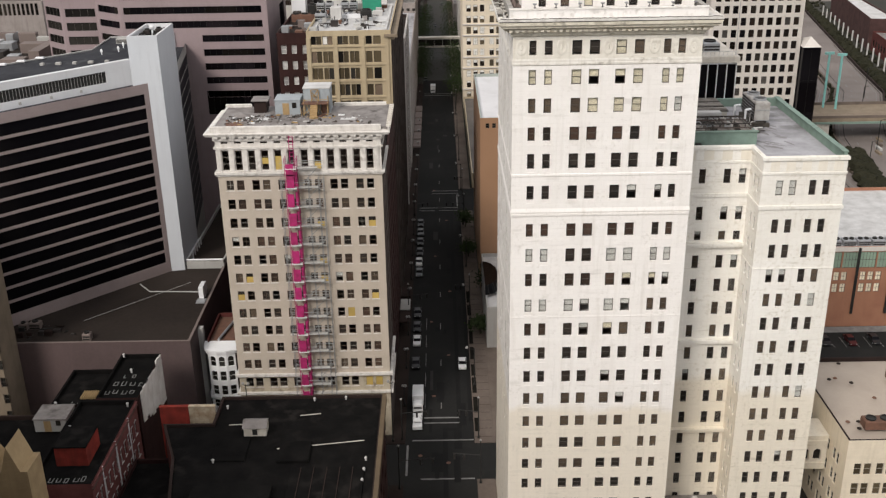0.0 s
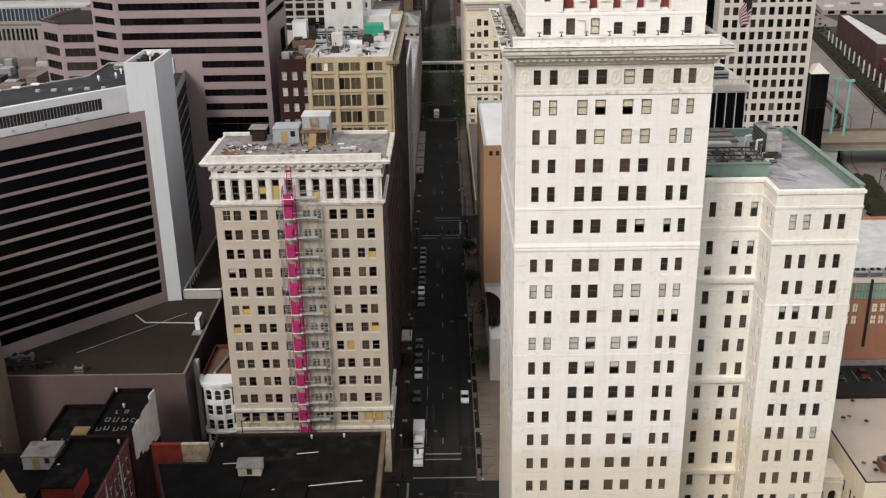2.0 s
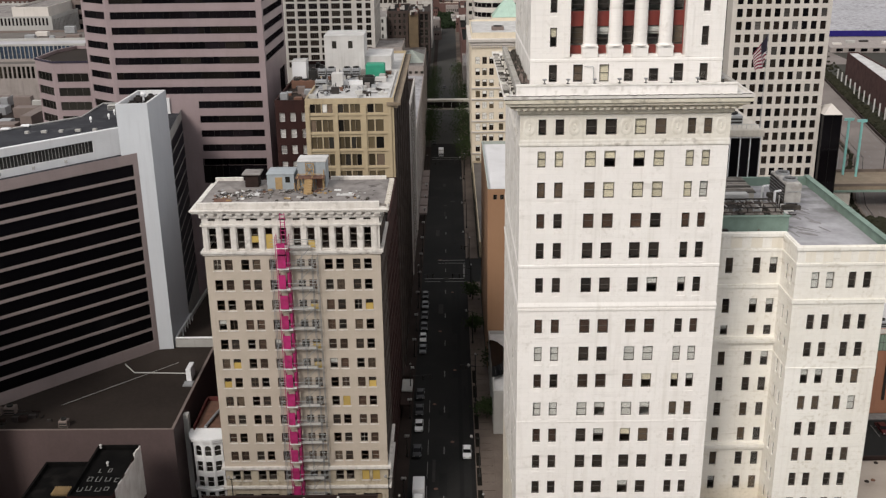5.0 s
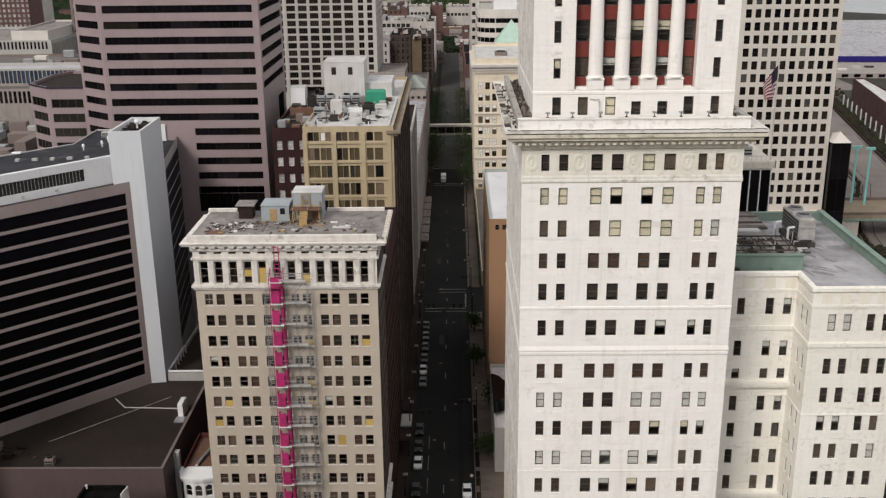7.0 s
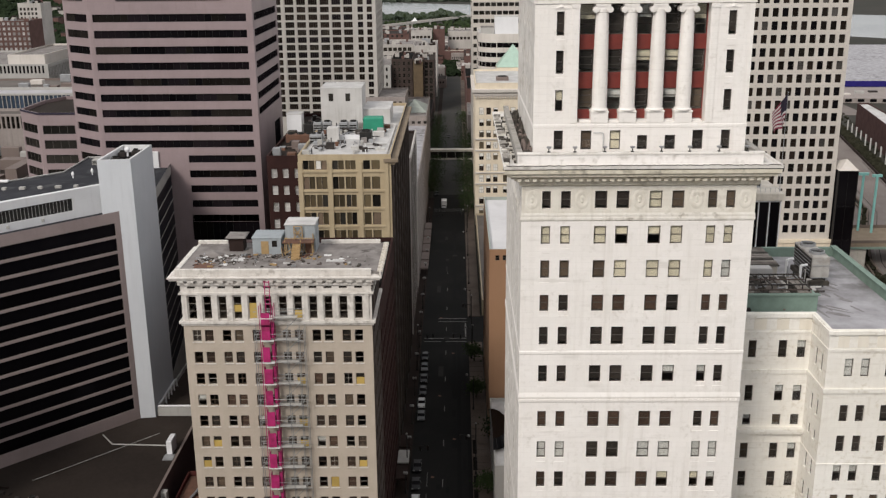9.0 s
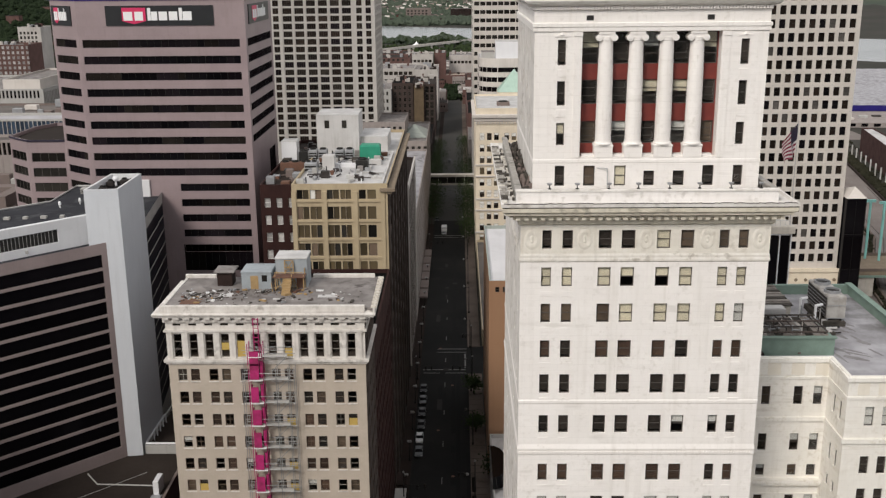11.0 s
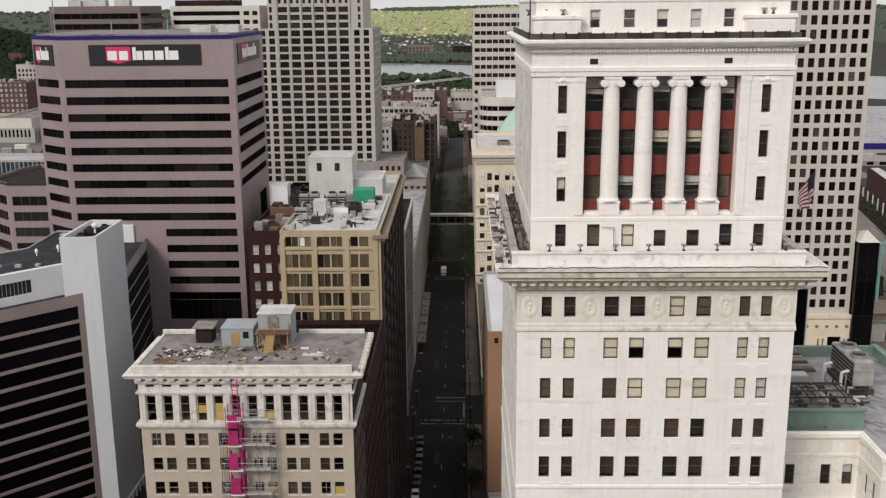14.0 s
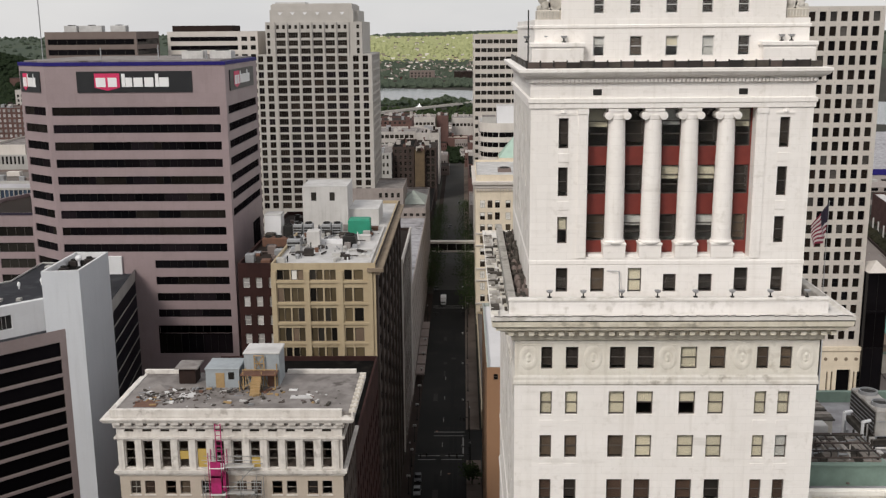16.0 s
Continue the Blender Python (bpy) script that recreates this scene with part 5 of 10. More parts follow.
R_COLS = [(36.45, 37.4), (39.95, 40.95), (42.1, 43.1)]
R_ROWS = W_ROWS[:2] + [(55.2, 56.6)] + W_ROWS[3:]
mb = MB()
panel(mb, (TX1, WYR), (WX0, WYR), 0, 69.3, [(a - TX1, b - TX1, z0, z1) for z0, z1 in R_ROWS for a, b in R_COLS], 0.35)
part("wall", mb, TERRA_W, wing)
random.seed(5)
for z0, z1 in R_ROWS:
    for a, b in R_COLS:
        hung_window(wing, (TX1, WYR), (WX0, WYR), a - TX1, b - TX1, z0, z1, random.choice("dddbbl"), sill_mat=TERRA_W)
ret_cols = [(1.6, 2.4), (3.4, 4.2)]
mb = MB()
panel(mb, (WX0, WYR), (WX0, WY0), 0, 69.3, grid_holes(ret_cols, R_ROWS), 0.35)
part("wall", mb, TERRA_W, wing)
for z0, z1 in R_ROWS:
    for a, b in ret_cols:
        hung_window(wing, (WX0, WYR), (WX0, WY0), a, b, z0, z1, "d", sill_mat=TERRA_W)
mb = MB()
panel(mb, (WX1, WY0), (WX1, WYB), 0, 69.3)
panel(mb, (WX1, WYB), (TX1, WYB), 0, 69.3)
panel(mb, (TX1, WYB), (TX1, TY1), 0, 69.3)
part("wall", mb, TERRA_W, wing)
mb = MB()
for z0, z1 in W_ROWS:
    mb.box(WX0 + 0.45, WX1 - 0.4, WY0 + 0.42, WYB - 1, z0 - 1.15, z0 - 0.85)
    mb.box(TX1 + 0.3, WX0 + 0.4, WYR + 0.42, WYB - 1, z0 - 1.15, z0 - 0.85)
mb.box(WX0 + 2.5, WX1 - 2.5, WY0 + 5, WYB - 4, 0, 68)
mb.box(TX1 + 1, WX0 + 2, WYR + 5, WYB - 4, 0, 68)
part("interior", mb, INSIDE, wing)
for z, hgt, pr in ((61.9, 0.5, 0.18), (66.9, 0.3, 0.1), (68.9, 0.45, 0.2), (52.9, 0.15, 0.06)):
    mb = MB()
    mb.prism([(TX1, WYR - pr), (WX0 - pr, WYR - pr), (WX0 - pr, WY0 - pr), (WX1 + pr, WY0 - pr), (WX1 + pr, WYB), (WX1 - 0.02, WYB), (WX1 - 0.02, WY0 + 0.02), (WX0 + 0.02, WY0 + 0.02), (WX0 + 0.02, WYR + 0.02), (TX1, WYR + 0.02)], z, z + hgt)
    part("band", mb, TERRA_W, wing)
for z in (54.55, 38.75, 23.1):
    mb = MB()
    mb.box(TX1 + 0.02, WX0 - 0.02, WYR - 0.75, WYR + 0.02, z, z + 0.4)
    mb.box(TX1 + 0.02, WX0 - 0.02, WYR - 0.6, WYR + 0.02, z - 0.3, z)
    part("balcony_ledge", mb, TERRA_W, wing)
# merlon-like tiles of the parapet
random.seed(8)
for i in range(5):
    mb = MB()
    x = WX0 + 1.0 + i * 2.15
    mb.box(x, x + 1.2, WY0 - 0.05, WY0 + 0.02, 67.4, 68.75)
    part("parapet_panel", mb, TERRA_P, wing)
for i in range(4):
    mb = MB()
    x = TX1 + 2.6 + i * 2.6
    mb.box(x, x + 1.4, WYR - 0.05, WYR + 0.02, 67.4, 68.75)
    part("parapet_panel", mb, TERRA_P, wing)
mb = MB()
mb.poly([(WX0 + 0.3, WY0 + 0.3, 68.6), (WX1 - 0.3, WY0 + 0.3, 68.6), (WX1 - 0.3, WYB - 0.3, 68.6), (TX1 + 0.1, WYB - 0.3, 68.6), (TX1 + 0.1, WYR + 0.3, 68.6), (WX0 + 0.3, WYR + 0.3, 68.6)])
part("roof", mb, ROOF_BL, wing, "blue-grey flat roof with puddles")
mb = MB()
mb.box(WX1 - 0.55, WX1 - 0.02, WY0 + 0.4, WYB, 68.4, 69.85)
mb.box(WX1 - 0.75, WX1 + 0.05, WY0 + 0.3, WYB + 0.1, 69.85, 70.0)
mb.box(WX0 - 4.0, WX1 - 0.55, WYB - 0.6, WYB, 68.4, 69.85)
part("parapet", mb, COPPER, wing, "green copper-clad roof parapet")
mb = MB()
mb.box(WX0, WX1, WY0, WY0 + 0.35, 69.3, 69.45)
mb.box(WX0, WX0 + 0.35, WY0 + 0.35, WYR + 0.35, 69.3, 69.45)
mb.box(TX1, WX0, WYR, WYR + 0.35, 69.3, 69.45)
part("coping", mb, TERRA_W, wing)
mb = MB()
mb.box(34.5, 44.9, WYR + 2.6, WYR + 3.0, 68.4, 70.6)
mb.box(44.5, 44.9, WYR + 3.0, WYR + 9.2, 68.4, 70.6)
mb.box(34.5, 34.9, WYR + 3.0, WYB - 4, 68.4, 70.6)
mb.box(34.3, 45.1, WYR + 2.45, WYR + 3.15, 70.6, 70.75)
part("plant_screen", mb, COPPER, wing, "green copper screen round the roof plant")


def roof_unit(x, y, z, sx, sy, sz, mat, label, fans=0, lou=0):
    ob = thing("roof_unit", (x, y, z), label, "roof plant")
    mb = MB()
    mb.bevel_box(x - sx / 2, x + sx / 2, y - sy / 2, y + sy / 2, z, z + sz, min(0.12, sz * 0.1))
    part("casing", mb, mat, ob)
    for k in range(fans):
        fx = x - sx / 2 + sx * (k + 0.5) / fans
        mb = MB()
        r = min(sx / fans, sy) * 0.38
        mb.lathe(fx, y, [(r, z + sz), (r, z + sz + 0.3), (r * 0.85, z + sz + 0.3), (r * 0.85, z + sz + 0.1)], 14)
        part("fan_shroud", mb, DARKM, ob)
    for k in range(lou):
        mb = MB()
        zz = z + sz * (0.15 + 0.7 * k / lou)
        mb.box(x - sx / 2 + 0.1, x + sx / 2 - 0.1, y - sy / 2 - 0.04, y - sy / 2 + 0.02, zz, zz + sz * 0.4 / lou)
        part("louvre", mb, DARKM, ob)
    return ob


cool = thing("cooling_tower", (47.2, 152, 68.6), "pale galvanised cooling tower with two fans on steel legs", "cooling tower")
mb = MB()
mb.bevel_box(47.25, 49.45, 148.0, 155.0, 69.6, 72.4, 0.12)
part("casing", mb, STAIN_G, cool)
mb = MB()
mb.box(47.17, 47.25, 148.3, 154.7, 69.8, 72.1)
part("intake_louvre", mb, BRONZE, cool)
for k in range(5):
    mb = MB()
    mb.box(47.11, 47.17, 148.3, 154.7, 70.0 + 0.44 * k, 70.06 + 0.44 * k)
    part("louvre", mb, METAL, cool)
mb = MB()
mb.box(47.23, 49.47, 147.93, 148.0, 71.2, 71.28)
part("seam", mb, METAL, cool)
mb = MB()
mb.box(47.23, 49.47, 147.93, 148.0, 69.6, 69.7)
part("seam", mb, METAL, cool)
for y in (149.8, 153.2):
    mb = MB()
    mb.lathe(48.35, y, [(1.0, 72.4), (0.96, 72.75), (0.85, 72.75), (0.85, 72.5)], 18)
    part("fan_shroud", mb, METAL, cool)
    mb = MB()
    mb.lathe(48.35, y, [(0.85, 72.52), (0.3, 72.56), (0.05, 72.65)], 18)
    part("fan", mb, DARKM, cool)
for x in (47.45, 49.25):
    for y in (148.2, 151.5, 154.8):
        mb = MB()
        mb.rod((x, y, 68.6), (x, y, 69.6), 0.12, 6)
        part("leg", mb, METAL, cool)
for x, y in ((45.5, 147.0), (44.6, 149.6)):
    mb = MB()
    mb.rod((x, y, 68.6), (x, y, 71.6), 0.17, 8)
    mb.rod((x, y, 71.6), (x + 0.9, y + 0.4, 71.6), 0.17, 8)
    solid("riser_pipe", mb, WHITEP, "white insulated riser pipe beside the cooling tower", "pipe", group="riser pipes")
mb = MB()
mb.bevel_box(46.9, 49.6, 147.9, 154.9, 68.58, 69.25, 0.08)
solid("plinth", mb, SOIL, "soot-dark plinth under the cooling tower", "plinth")
sump = random.Random(271)
for k in range(22):
    x, y = sump.uniform(44.2, 47.2), sump.uniform(144.8, 149.8)
    mb = MB()
    if k % 3 == 0:
        mb.rod((x, y, 68.6), (x, y, 69.2 + sump.uniform(0.2, 1.4)), sump.uniform(0.06, 0.13), 7)
    elif k % 3 == 1:
        z_ = 68.8 + sump.uniform(0, 0.8)
        mb.rod((x, y, z_), (x + sump.uniform(0.6, 2.2), y + sump.uniform(-0.4, 0.4), z_), sump.uniform(0.07, 0.14), 7)
        mb.rod((x, y, 68.6), (x, y, z_), 0.07, 6)
    else:
        w_ = sump.uniform(0.2, 0.6)
        mb.bevel_box(x - w_, x + w_, y - w_ * 0.7, y + w_ * 0.7, 68.6, 68.7 + sump.uniform(0.2, 0.9), 0.04)
    solid("roof_fitting", mb, sump.choice((SOIL, BRONZE, WORN_P, WORN_P, METAL, DARKM)), "pipe, valve or box crowded round the cooling tower", "roof fitting", group="wing roof fittings")
steel = thing("pipe_rack", (39, 145, 68.6), "rusty steel pipe rack on the wing roof", "roof plant")
for i in range(11):
    mb = MB()
    x = 35.2 + i * 0.85
    mb.box(x, x + 0.78, 139.6, 145.4, 70.55, 70.7 + 0.04 * (i % 3))
    part("deck_board", mb, PLANK if i % 4 else SOIL, steel)
random.seed(17)
for j in range(26):
    mb = MB()
    x, y = random.uniform(35.5, 43.4), random.uniform(139.9, 145.2)
    a_ = random.choice([0.0, 1.57, 0.4])
    ln_ = random.uniform(0.5, 2.2)
    mb.rod((x, y, 70.95), (min(x + ln_ * math.cos(a_), 44.3), min(y + ln_ * math.sin(a_), 145.3), 70.95), random.uniform(0.05, 0.12), 6)
    if j % 2:
        mb.rod((x, y, 70.7), (x, y, 71.0 + random.uniform(0.1, 0.7)), 0.07, 6)
    part("pipe", mb, random.choice([METAL, WARMW, SOIL, BRONZE, METAL]), steel)
for p, q in (((35.2, 139.6), (44.4, 139.6)), ((44.4, 139.6), (44.4, 145.4)), ((35.2, 145.4), (44.4, 145.4))):
    mb = MB()
    mb.rod((*p, 71.0), (*q, 71.0), 0.09, 6)
    part("edge_rail", mb, TAUPE_D, steel)
for x in (35.4, 39.4, 44.2):
    for y in (139.8, 145.2):
        mb = MB()
        mb.rod((x, y, 68.6), (x, y, 70.9), 0.12)
        part("post", mb, BRONZE, steel)
for k in range(9):
    mb = MB()
    x = 35.7 + 1.0 * k + 0.25 * math.sin(5.1 * k)
    zz = 71.15 + 0.12 * (k % 2) + 0.1 * math.sin(3.3 * k)
    mb.rod((x, 139.7 + 0.5 * (k % 3), zz), (x, 144.9 - 0.6 * (k % 2), zz), 0.075, 6)
    mb.rod((x, 139.7 + 0.5 * (k % 3), 70.6), (x, 139.7 + 0.5 * (k % 3), zz), 0.075, 6)
    part("header_pipe", mb, (BRONZE, TAUPE_D, WORN_P, SOIL)[k % 4], steel)
for k, y in enumerate((140.3, 141.9, 143.6)):
    mb = MB()
    mb.rod((35.4, y, 71.4 + 0.1 * k), (44.2, y, 71.4 + 0.1 * k), 0.09, 6)
    for x in (36.2, 39.0, 42.4):
        mb.rod((x, y, 70.6), (x, y, 71.4 + 0.1 * k), 0.05, 5)
    part("header_pipe", mb, (BRONZE, TAUPE_D, SOIL)[k], steel)
tar = random.Random(93)
for k in range(16):
    x, y = tar.uniform(44.8, 50.0), tar.uniform(137.5, 149.5)
    l_, w_, a_ = tar.uniform(1.5, 4.6), tar.uniform(0.2, 0.9), tar.uniform(-0.5, 0.35) - 0.9
    ca, sa = math.cos(a_), math.sin(a_)
    pts = [(min(x + ca * u - sa * v, 53.6), y + sa * u + ca * v) for u, v in ((-l_ / 2, -w_ * 0.3), (0, -w_ / 2), (l_ / 2, -w_ * 0.15), (l_ / 2.2, w_ * 0.2), (0.1, w_ / 2), (-l_ / 2, w_ * 0.35))]
    mb = MB()
    mb.prism(pts, 68.59, 68.606 + 0.0015 * k)
    solid("tar_patch", mb, ROOF_TP, "dark tar patch on the blue-grey wing roof", "roof patch", group="wing roof patches")
plant = roof_unit(39.4, 154.0, 68.6, 8.4, 8.0, 2.0, PALE, "low plant room with a dark slatted roof", 0, 0)
for k in range(13):
    mb = MB()
    mb.box(35.0, 43.8, 149.8 + 0.65 * k, 150.35 + 0.65 * k, 70.6, 70.7 + 0.06 * (k % 3))
    part("roof_slat", mb, PLANK if k % 4 else SOIL, plant)
roof_unit(38.5, 147.6, 68.6, 7.0, 1.4, 2.7, WORN_P, "long white duct on the wing roof", 0, 0)
for i in range(6):
    mb = MB()
    x, y = 44.4 + 0.3 * (i % 2), 142.0 + 1.5 * i
    mb.rod((x, y, 68.6), (x, y, 70.0 + 0.4 * (i % 3)), 0.14)
    solid("vent_pipe", mb, METAL, "grey vent pipe on the wing roof", "pipe", group="roof pipes")

random.seed(61)
for k in range(46):
    mb = MB()
    x, y = (random.uniform(43.8, 46.6), random.uniform(143.5, 148.5)) if k < 14 else (random.uniform(35.5, 44.4), random.uniform(138.0, 150.0))
    if k % 3 == 0:
        mb.rod((x, y, 68.75), (x + random.uniform(-1.8, 1.8), y + random.uniform(-1, 1), 68.95), 0.1)
    elif k % 3 == 1:
        mb.rod((x, y, 68.6), (x, y, 68.6 + random.uniform(0.5, 1.6)), 0.1)
    else:
        mb.bevel_box(x - 0.4, x + 0.4, y - 0.3, y + 0.3, 68.6, 68.6 + random.uniform(0.3, 0.9), 0.05)
    solid("roof_fitting", mb, random.choice([METAL, BRONZE, TAUPE, DARKM, WORN_P]), "small pipe or box among the roof plant", "roof fitting", group="wing roof fittings")
# ---------------------------------------------------------------- the beige tower under repair, with its hoist scaffold
LX0, LX1, LY0, LY1 = -39.8, -10.6, 171.5, 186.4
beige = thing("beige_tower", (-25, 178, 0), "beige brick tower with pale cornice, some windows boarded yellow", "building")
L_ROWS = [(51.75 - 3.63 * k, 53.65 - 3.63 * k) for k in range(11)]
L_PAIRS = [-38.4 + 4.64 * k for k in range(6)]
L_COLS = [(s + o - 0.07, s + o + 1.25) for s in L_PAIRS for o in (0.0, 1.88)]
TOPS = [(-38.75 + 2.322 * i, -37.55 + 2.322 * i) for i in range(12)]
ROW_BOARD = {(2, 11): 1, (5, 1): 1, (5, 7): 1, (6, 0): 1, (6, 11): 1, (6, 3): 0, (7, 9): 2, (2, 7): 1, (11, 10): 1, (11, 11): 1, (4, 7): 1, (10, 7): 0}
mb = MB()
holes = [(a - LX0, b - LX0, z0, z1) for z0, z1 in L_ROWS for a, b in L_COLS]
base_holes = [(a - LX0 - 0.05, b - LX0 + 0.05, 11.4, 13.35) for a, b in L_COLS]
shop_holes = [(s - LX0, s + 3.3 - LX0, 1.0, 8.6) for s in L_PAIRS]
panel(mb, (LX0, LY0), (LX1, LY0), 14.0, 54.9, holes, 0.35)
part("wall", mb, BEIGE, beige)
mb = MB()
panel(mb, (LX0, LY0), (LX1, LY0), 0, 14.0, base_holes + shop_holes, 0.35)
part("wall", mb, BASE_C, beige)
mb = MB()
panel(mb, (LX0, LY0), (LX1, LY0), 54.9, 62.0, [(a - LX0, b - LX0, 55.5, 59.15) for a, b in TOPS] + [(a - LX0, b - LX0, 60.4, 60.78) for a, b in TOPS], 0.35)
part("wall", mb, PALE_W, beige)


def boards(root, a, b, u0, u1, h0, h1, lo, hi):
    mb = MB()
    mb.box(-(u1 - u0) / 2 + 0.04, (u1 - u0) / 2 - 0.04, 0.0, 0.05, (h1 - h0) * lo + 0.03, (h1 - h0) * hi - 0.03)
    placed("board", mb.mesh("board", [BOARD]), root, wall_pose(root, a, b, (u0 + u1) / 2, h0, 0.12), "yellow sheathing board over the window")


LA, LB = (LX0, LY0), (LX1, LY0)
for r, (z0, z1) in enumerate(L_ROWS):
    for c, (a, b) in enumerate(L_COLS):
        hung_window(beige, LA, LB, a - LX0, b - LX0, z0, z1, "l" if (r + c * 7) % 29 == 3 else "r" if (r * 3 + c * 5) % 11 in (2, 5, 8) else "b" if (r * 3 + c * 5) % 11 == 4 else "d" if (r * 5 + c * 3) % 7 < 3 else "n", inset=0.2, mull=1 if (r + c * 4) % 7 == 0 else 0, sash=FRAME_L if (r * 5 + c) % 11 == 0 else FRAME_T if (r + c) % 3 else FRAME_M, sill=0.12, sill_mat=PALE_W)
        if (r, c) in ROW_BOARD and ROW_BOARD[(r, c)]:
            k = ROW_BOARD[(r, c)]
            boards(beige, LA, LB, a - LX0, b - LX0, z0, z1, 0.0, 1.0 if k == 2 else 0.62)
for c, (a, b) in enumerate(TOPS):
    hung_window(beige, LA, LB, a - LX0, b - LX0, 55.5, 59.15, "n", inset=0.2, mull=0, rails=2, sash=FRAME_M, sill=0.1, sill_mat=PALE_W)
    if c in (3, 4, 7):
        boards(beige, LA, LB, a - LX0, b - LX0, 55.5, 59.15, *{3: (0.3, 0.62), 4: (0.0, 0.7), 7: (0.0, 0.38)}[c])
    placed("window", glazed_mesh(b - a, 0.38, FRAME_D, GLASS_D), beige, wall_pose(beige, LA, LB, (a + b) / 2 - LX0, 60.4, 0.2))
for c, (a, b) in enumerate(L_COLS):
    hung_window(beige, LA, LB, a - LX0 - 0.05, b - LX0 + 0.05, 11.4, 13.35, "n", inset=0.2, mull=0, sash=FRAME_M, sill=0.1, sill_mat=PALE_W)
    if c in (10, 11):
        boards(beige, LA, LB, a - LX0, b - LX0, 11.4, 13.35, 0.0, 1.0)
for s in L_PAIRS:
    placed("window", glazed_mesh(3.3, 7.6, FRAME_D, GLASS_D, 2, 2), beige, wall_pose(beige, LA, LB, s + 1.65 - LX0, 1.0, 0.25), "dark shopfront glazing")
# pilasters of the top storey, ledges, quoins
for i in range(13):
    x = -39.53 + 2.322 * i
    mb = MB()
    mb.box(x, x + 0.62, LY0 - 0.22, LY0 + 0.02, 55.25, 59.2)
    mb.box(x - 0.06, x + 0.68, LY0 - 0.28, LY0 + 0.02, 59.2, 59.45)
    part("pilaster", mb, PALE_W, beige)
for z, hh, pr in ((54.85, 0.4, 0.5), (54.5, 0.3, 0.25), (13.85, 0.5, 0.55), (9.9, 0.45, 0.5), (59.5, 0.3, 0.3), (61.05, 0.35, 0.3)):
    for x0, x1, y0, y1 in ((LX0 - pr, LX1 + pr, LY0 - pr, LY0 + 0.02), (LX1 - 0.02, LX1 + pr, LY0 + 0.02, LY1), (LX0 - pr, LX0 + 0.02, LY0 + 0.02, LY1)):
        mb = MB()
        mb.box(x0, x1, y0, y1, z, z + hh)
        part("ledge", mb, PALE_W, beige)
for i in range(20):
    mb = MB()
    x = LX0 - 0.2 + i * 1.51
    mb.box(x, x + 0.95, LY0 - 0.72, LY0 + 0.02, 61.62, 61.9)
    mb.box(x + 0.1, x + 0.85, LY0 - 0.5, LY0 + 0.02, 61.36, 61.62)
    part("bracket", mb, PALE_W, beige)
mb = MB()
mb.moulding(LX0 - 0.7, LX1 + 0.7, LY0, LY1, [(-0.7, 61.75), (0.75, 61.9), (0.8, 62.1), (0.95, 62.2), (1.0, 62.42), (-0.4, 62.8)])
part("cornice", mb, PALE_W, beige, "pale overhanging cornice, stained")
# side towards the street, the canyon's shade put into its dark brick, and the others
side = [(1.2, 2.3), (3.2, 4.3), (6.2, 7.3), (8.2, 9.3), (11.0, 12.1), (13.0, 14.1)]
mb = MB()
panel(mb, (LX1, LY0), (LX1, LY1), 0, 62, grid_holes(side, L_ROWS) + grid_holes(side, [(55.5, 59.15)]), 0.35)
part("wall", mb, SHADED_BRICK, beige)
for u0, u1, h0, h1 in grid_holes(side, L_ROWS + [(55.5, 59.15)]):
    placed("window", glazed_mesh(u1 - u0, h1 - h0, FRAME_D, GLASS_D, 1, 1), beige, wall_pose(beige, (LX1, LY0), (LX1, LY1), (u0 + u1) / 2, h0, 0.22))
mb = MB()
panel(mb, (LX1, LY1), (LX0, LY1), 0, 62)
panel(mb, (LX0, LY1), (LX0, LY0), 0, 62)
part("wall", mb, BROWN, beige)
mb = MB()
for z0, z1 in L_ROWS + [(55.5, 59.15), (11.4, 13.3)]:
    mb.box(LX0 + 0.4, LX1 - 0.4, LY0 + 0.4, LY1 - 0.4, z0 - 1.2, z0 - 0.9)
mb.box(LX0 + 3, LX1 - 3, LY0 + 5.5, LY1 - 3, 0, 61)
part("interior", mb, INSIDE, beige)
mb = MB()
mb.box(LX0 - 0.1, LX1 + 1.3, LY0 + 0.1, LY1 + 0.3, 62.7, 63.16)
part("roof", mb, ROOF_G, beige, "worn grey roof strewn with debris")
for x0, x1, y0, y1, z0, z1 in ((LX0 - 0.5, LX1 + 0.1, LY0 - 0.5, LY0 + 0.1, 62.6, 63.62), (LX0 - 0.6, -35.5, LY1 - 0.2, LY1 + 0.3, 63.0, 63.75), (-20, LX1 + 0.4, LY1 - 0.2, LY1 + 0.3, 63.0, 63.75),
                               (LX0 - 0.5, LX0 - 0.1, LY0 + 0.1, LY1, 62.6, 63.3), (LX1 + 1.3, LX1 + 1.6, LY0 - 0.6, LY1, 62.5, 63.3)):
    mb = MB()
    mb.bevel_box(x0, x1, y0, y1, z0, z1, 0.06)
    part("parapet", mb, PALE_W, beige)
for i in range(10):
    mb = MB()
    y = LY0 - 0.3 + i * 1.55
    mb.bevel_box(LX1 + 1.0, LX1 + 1.85, y, y + 0.62, 63.14, 63.5, 0.05)
    part("coping_block", mb, PALE, beige)


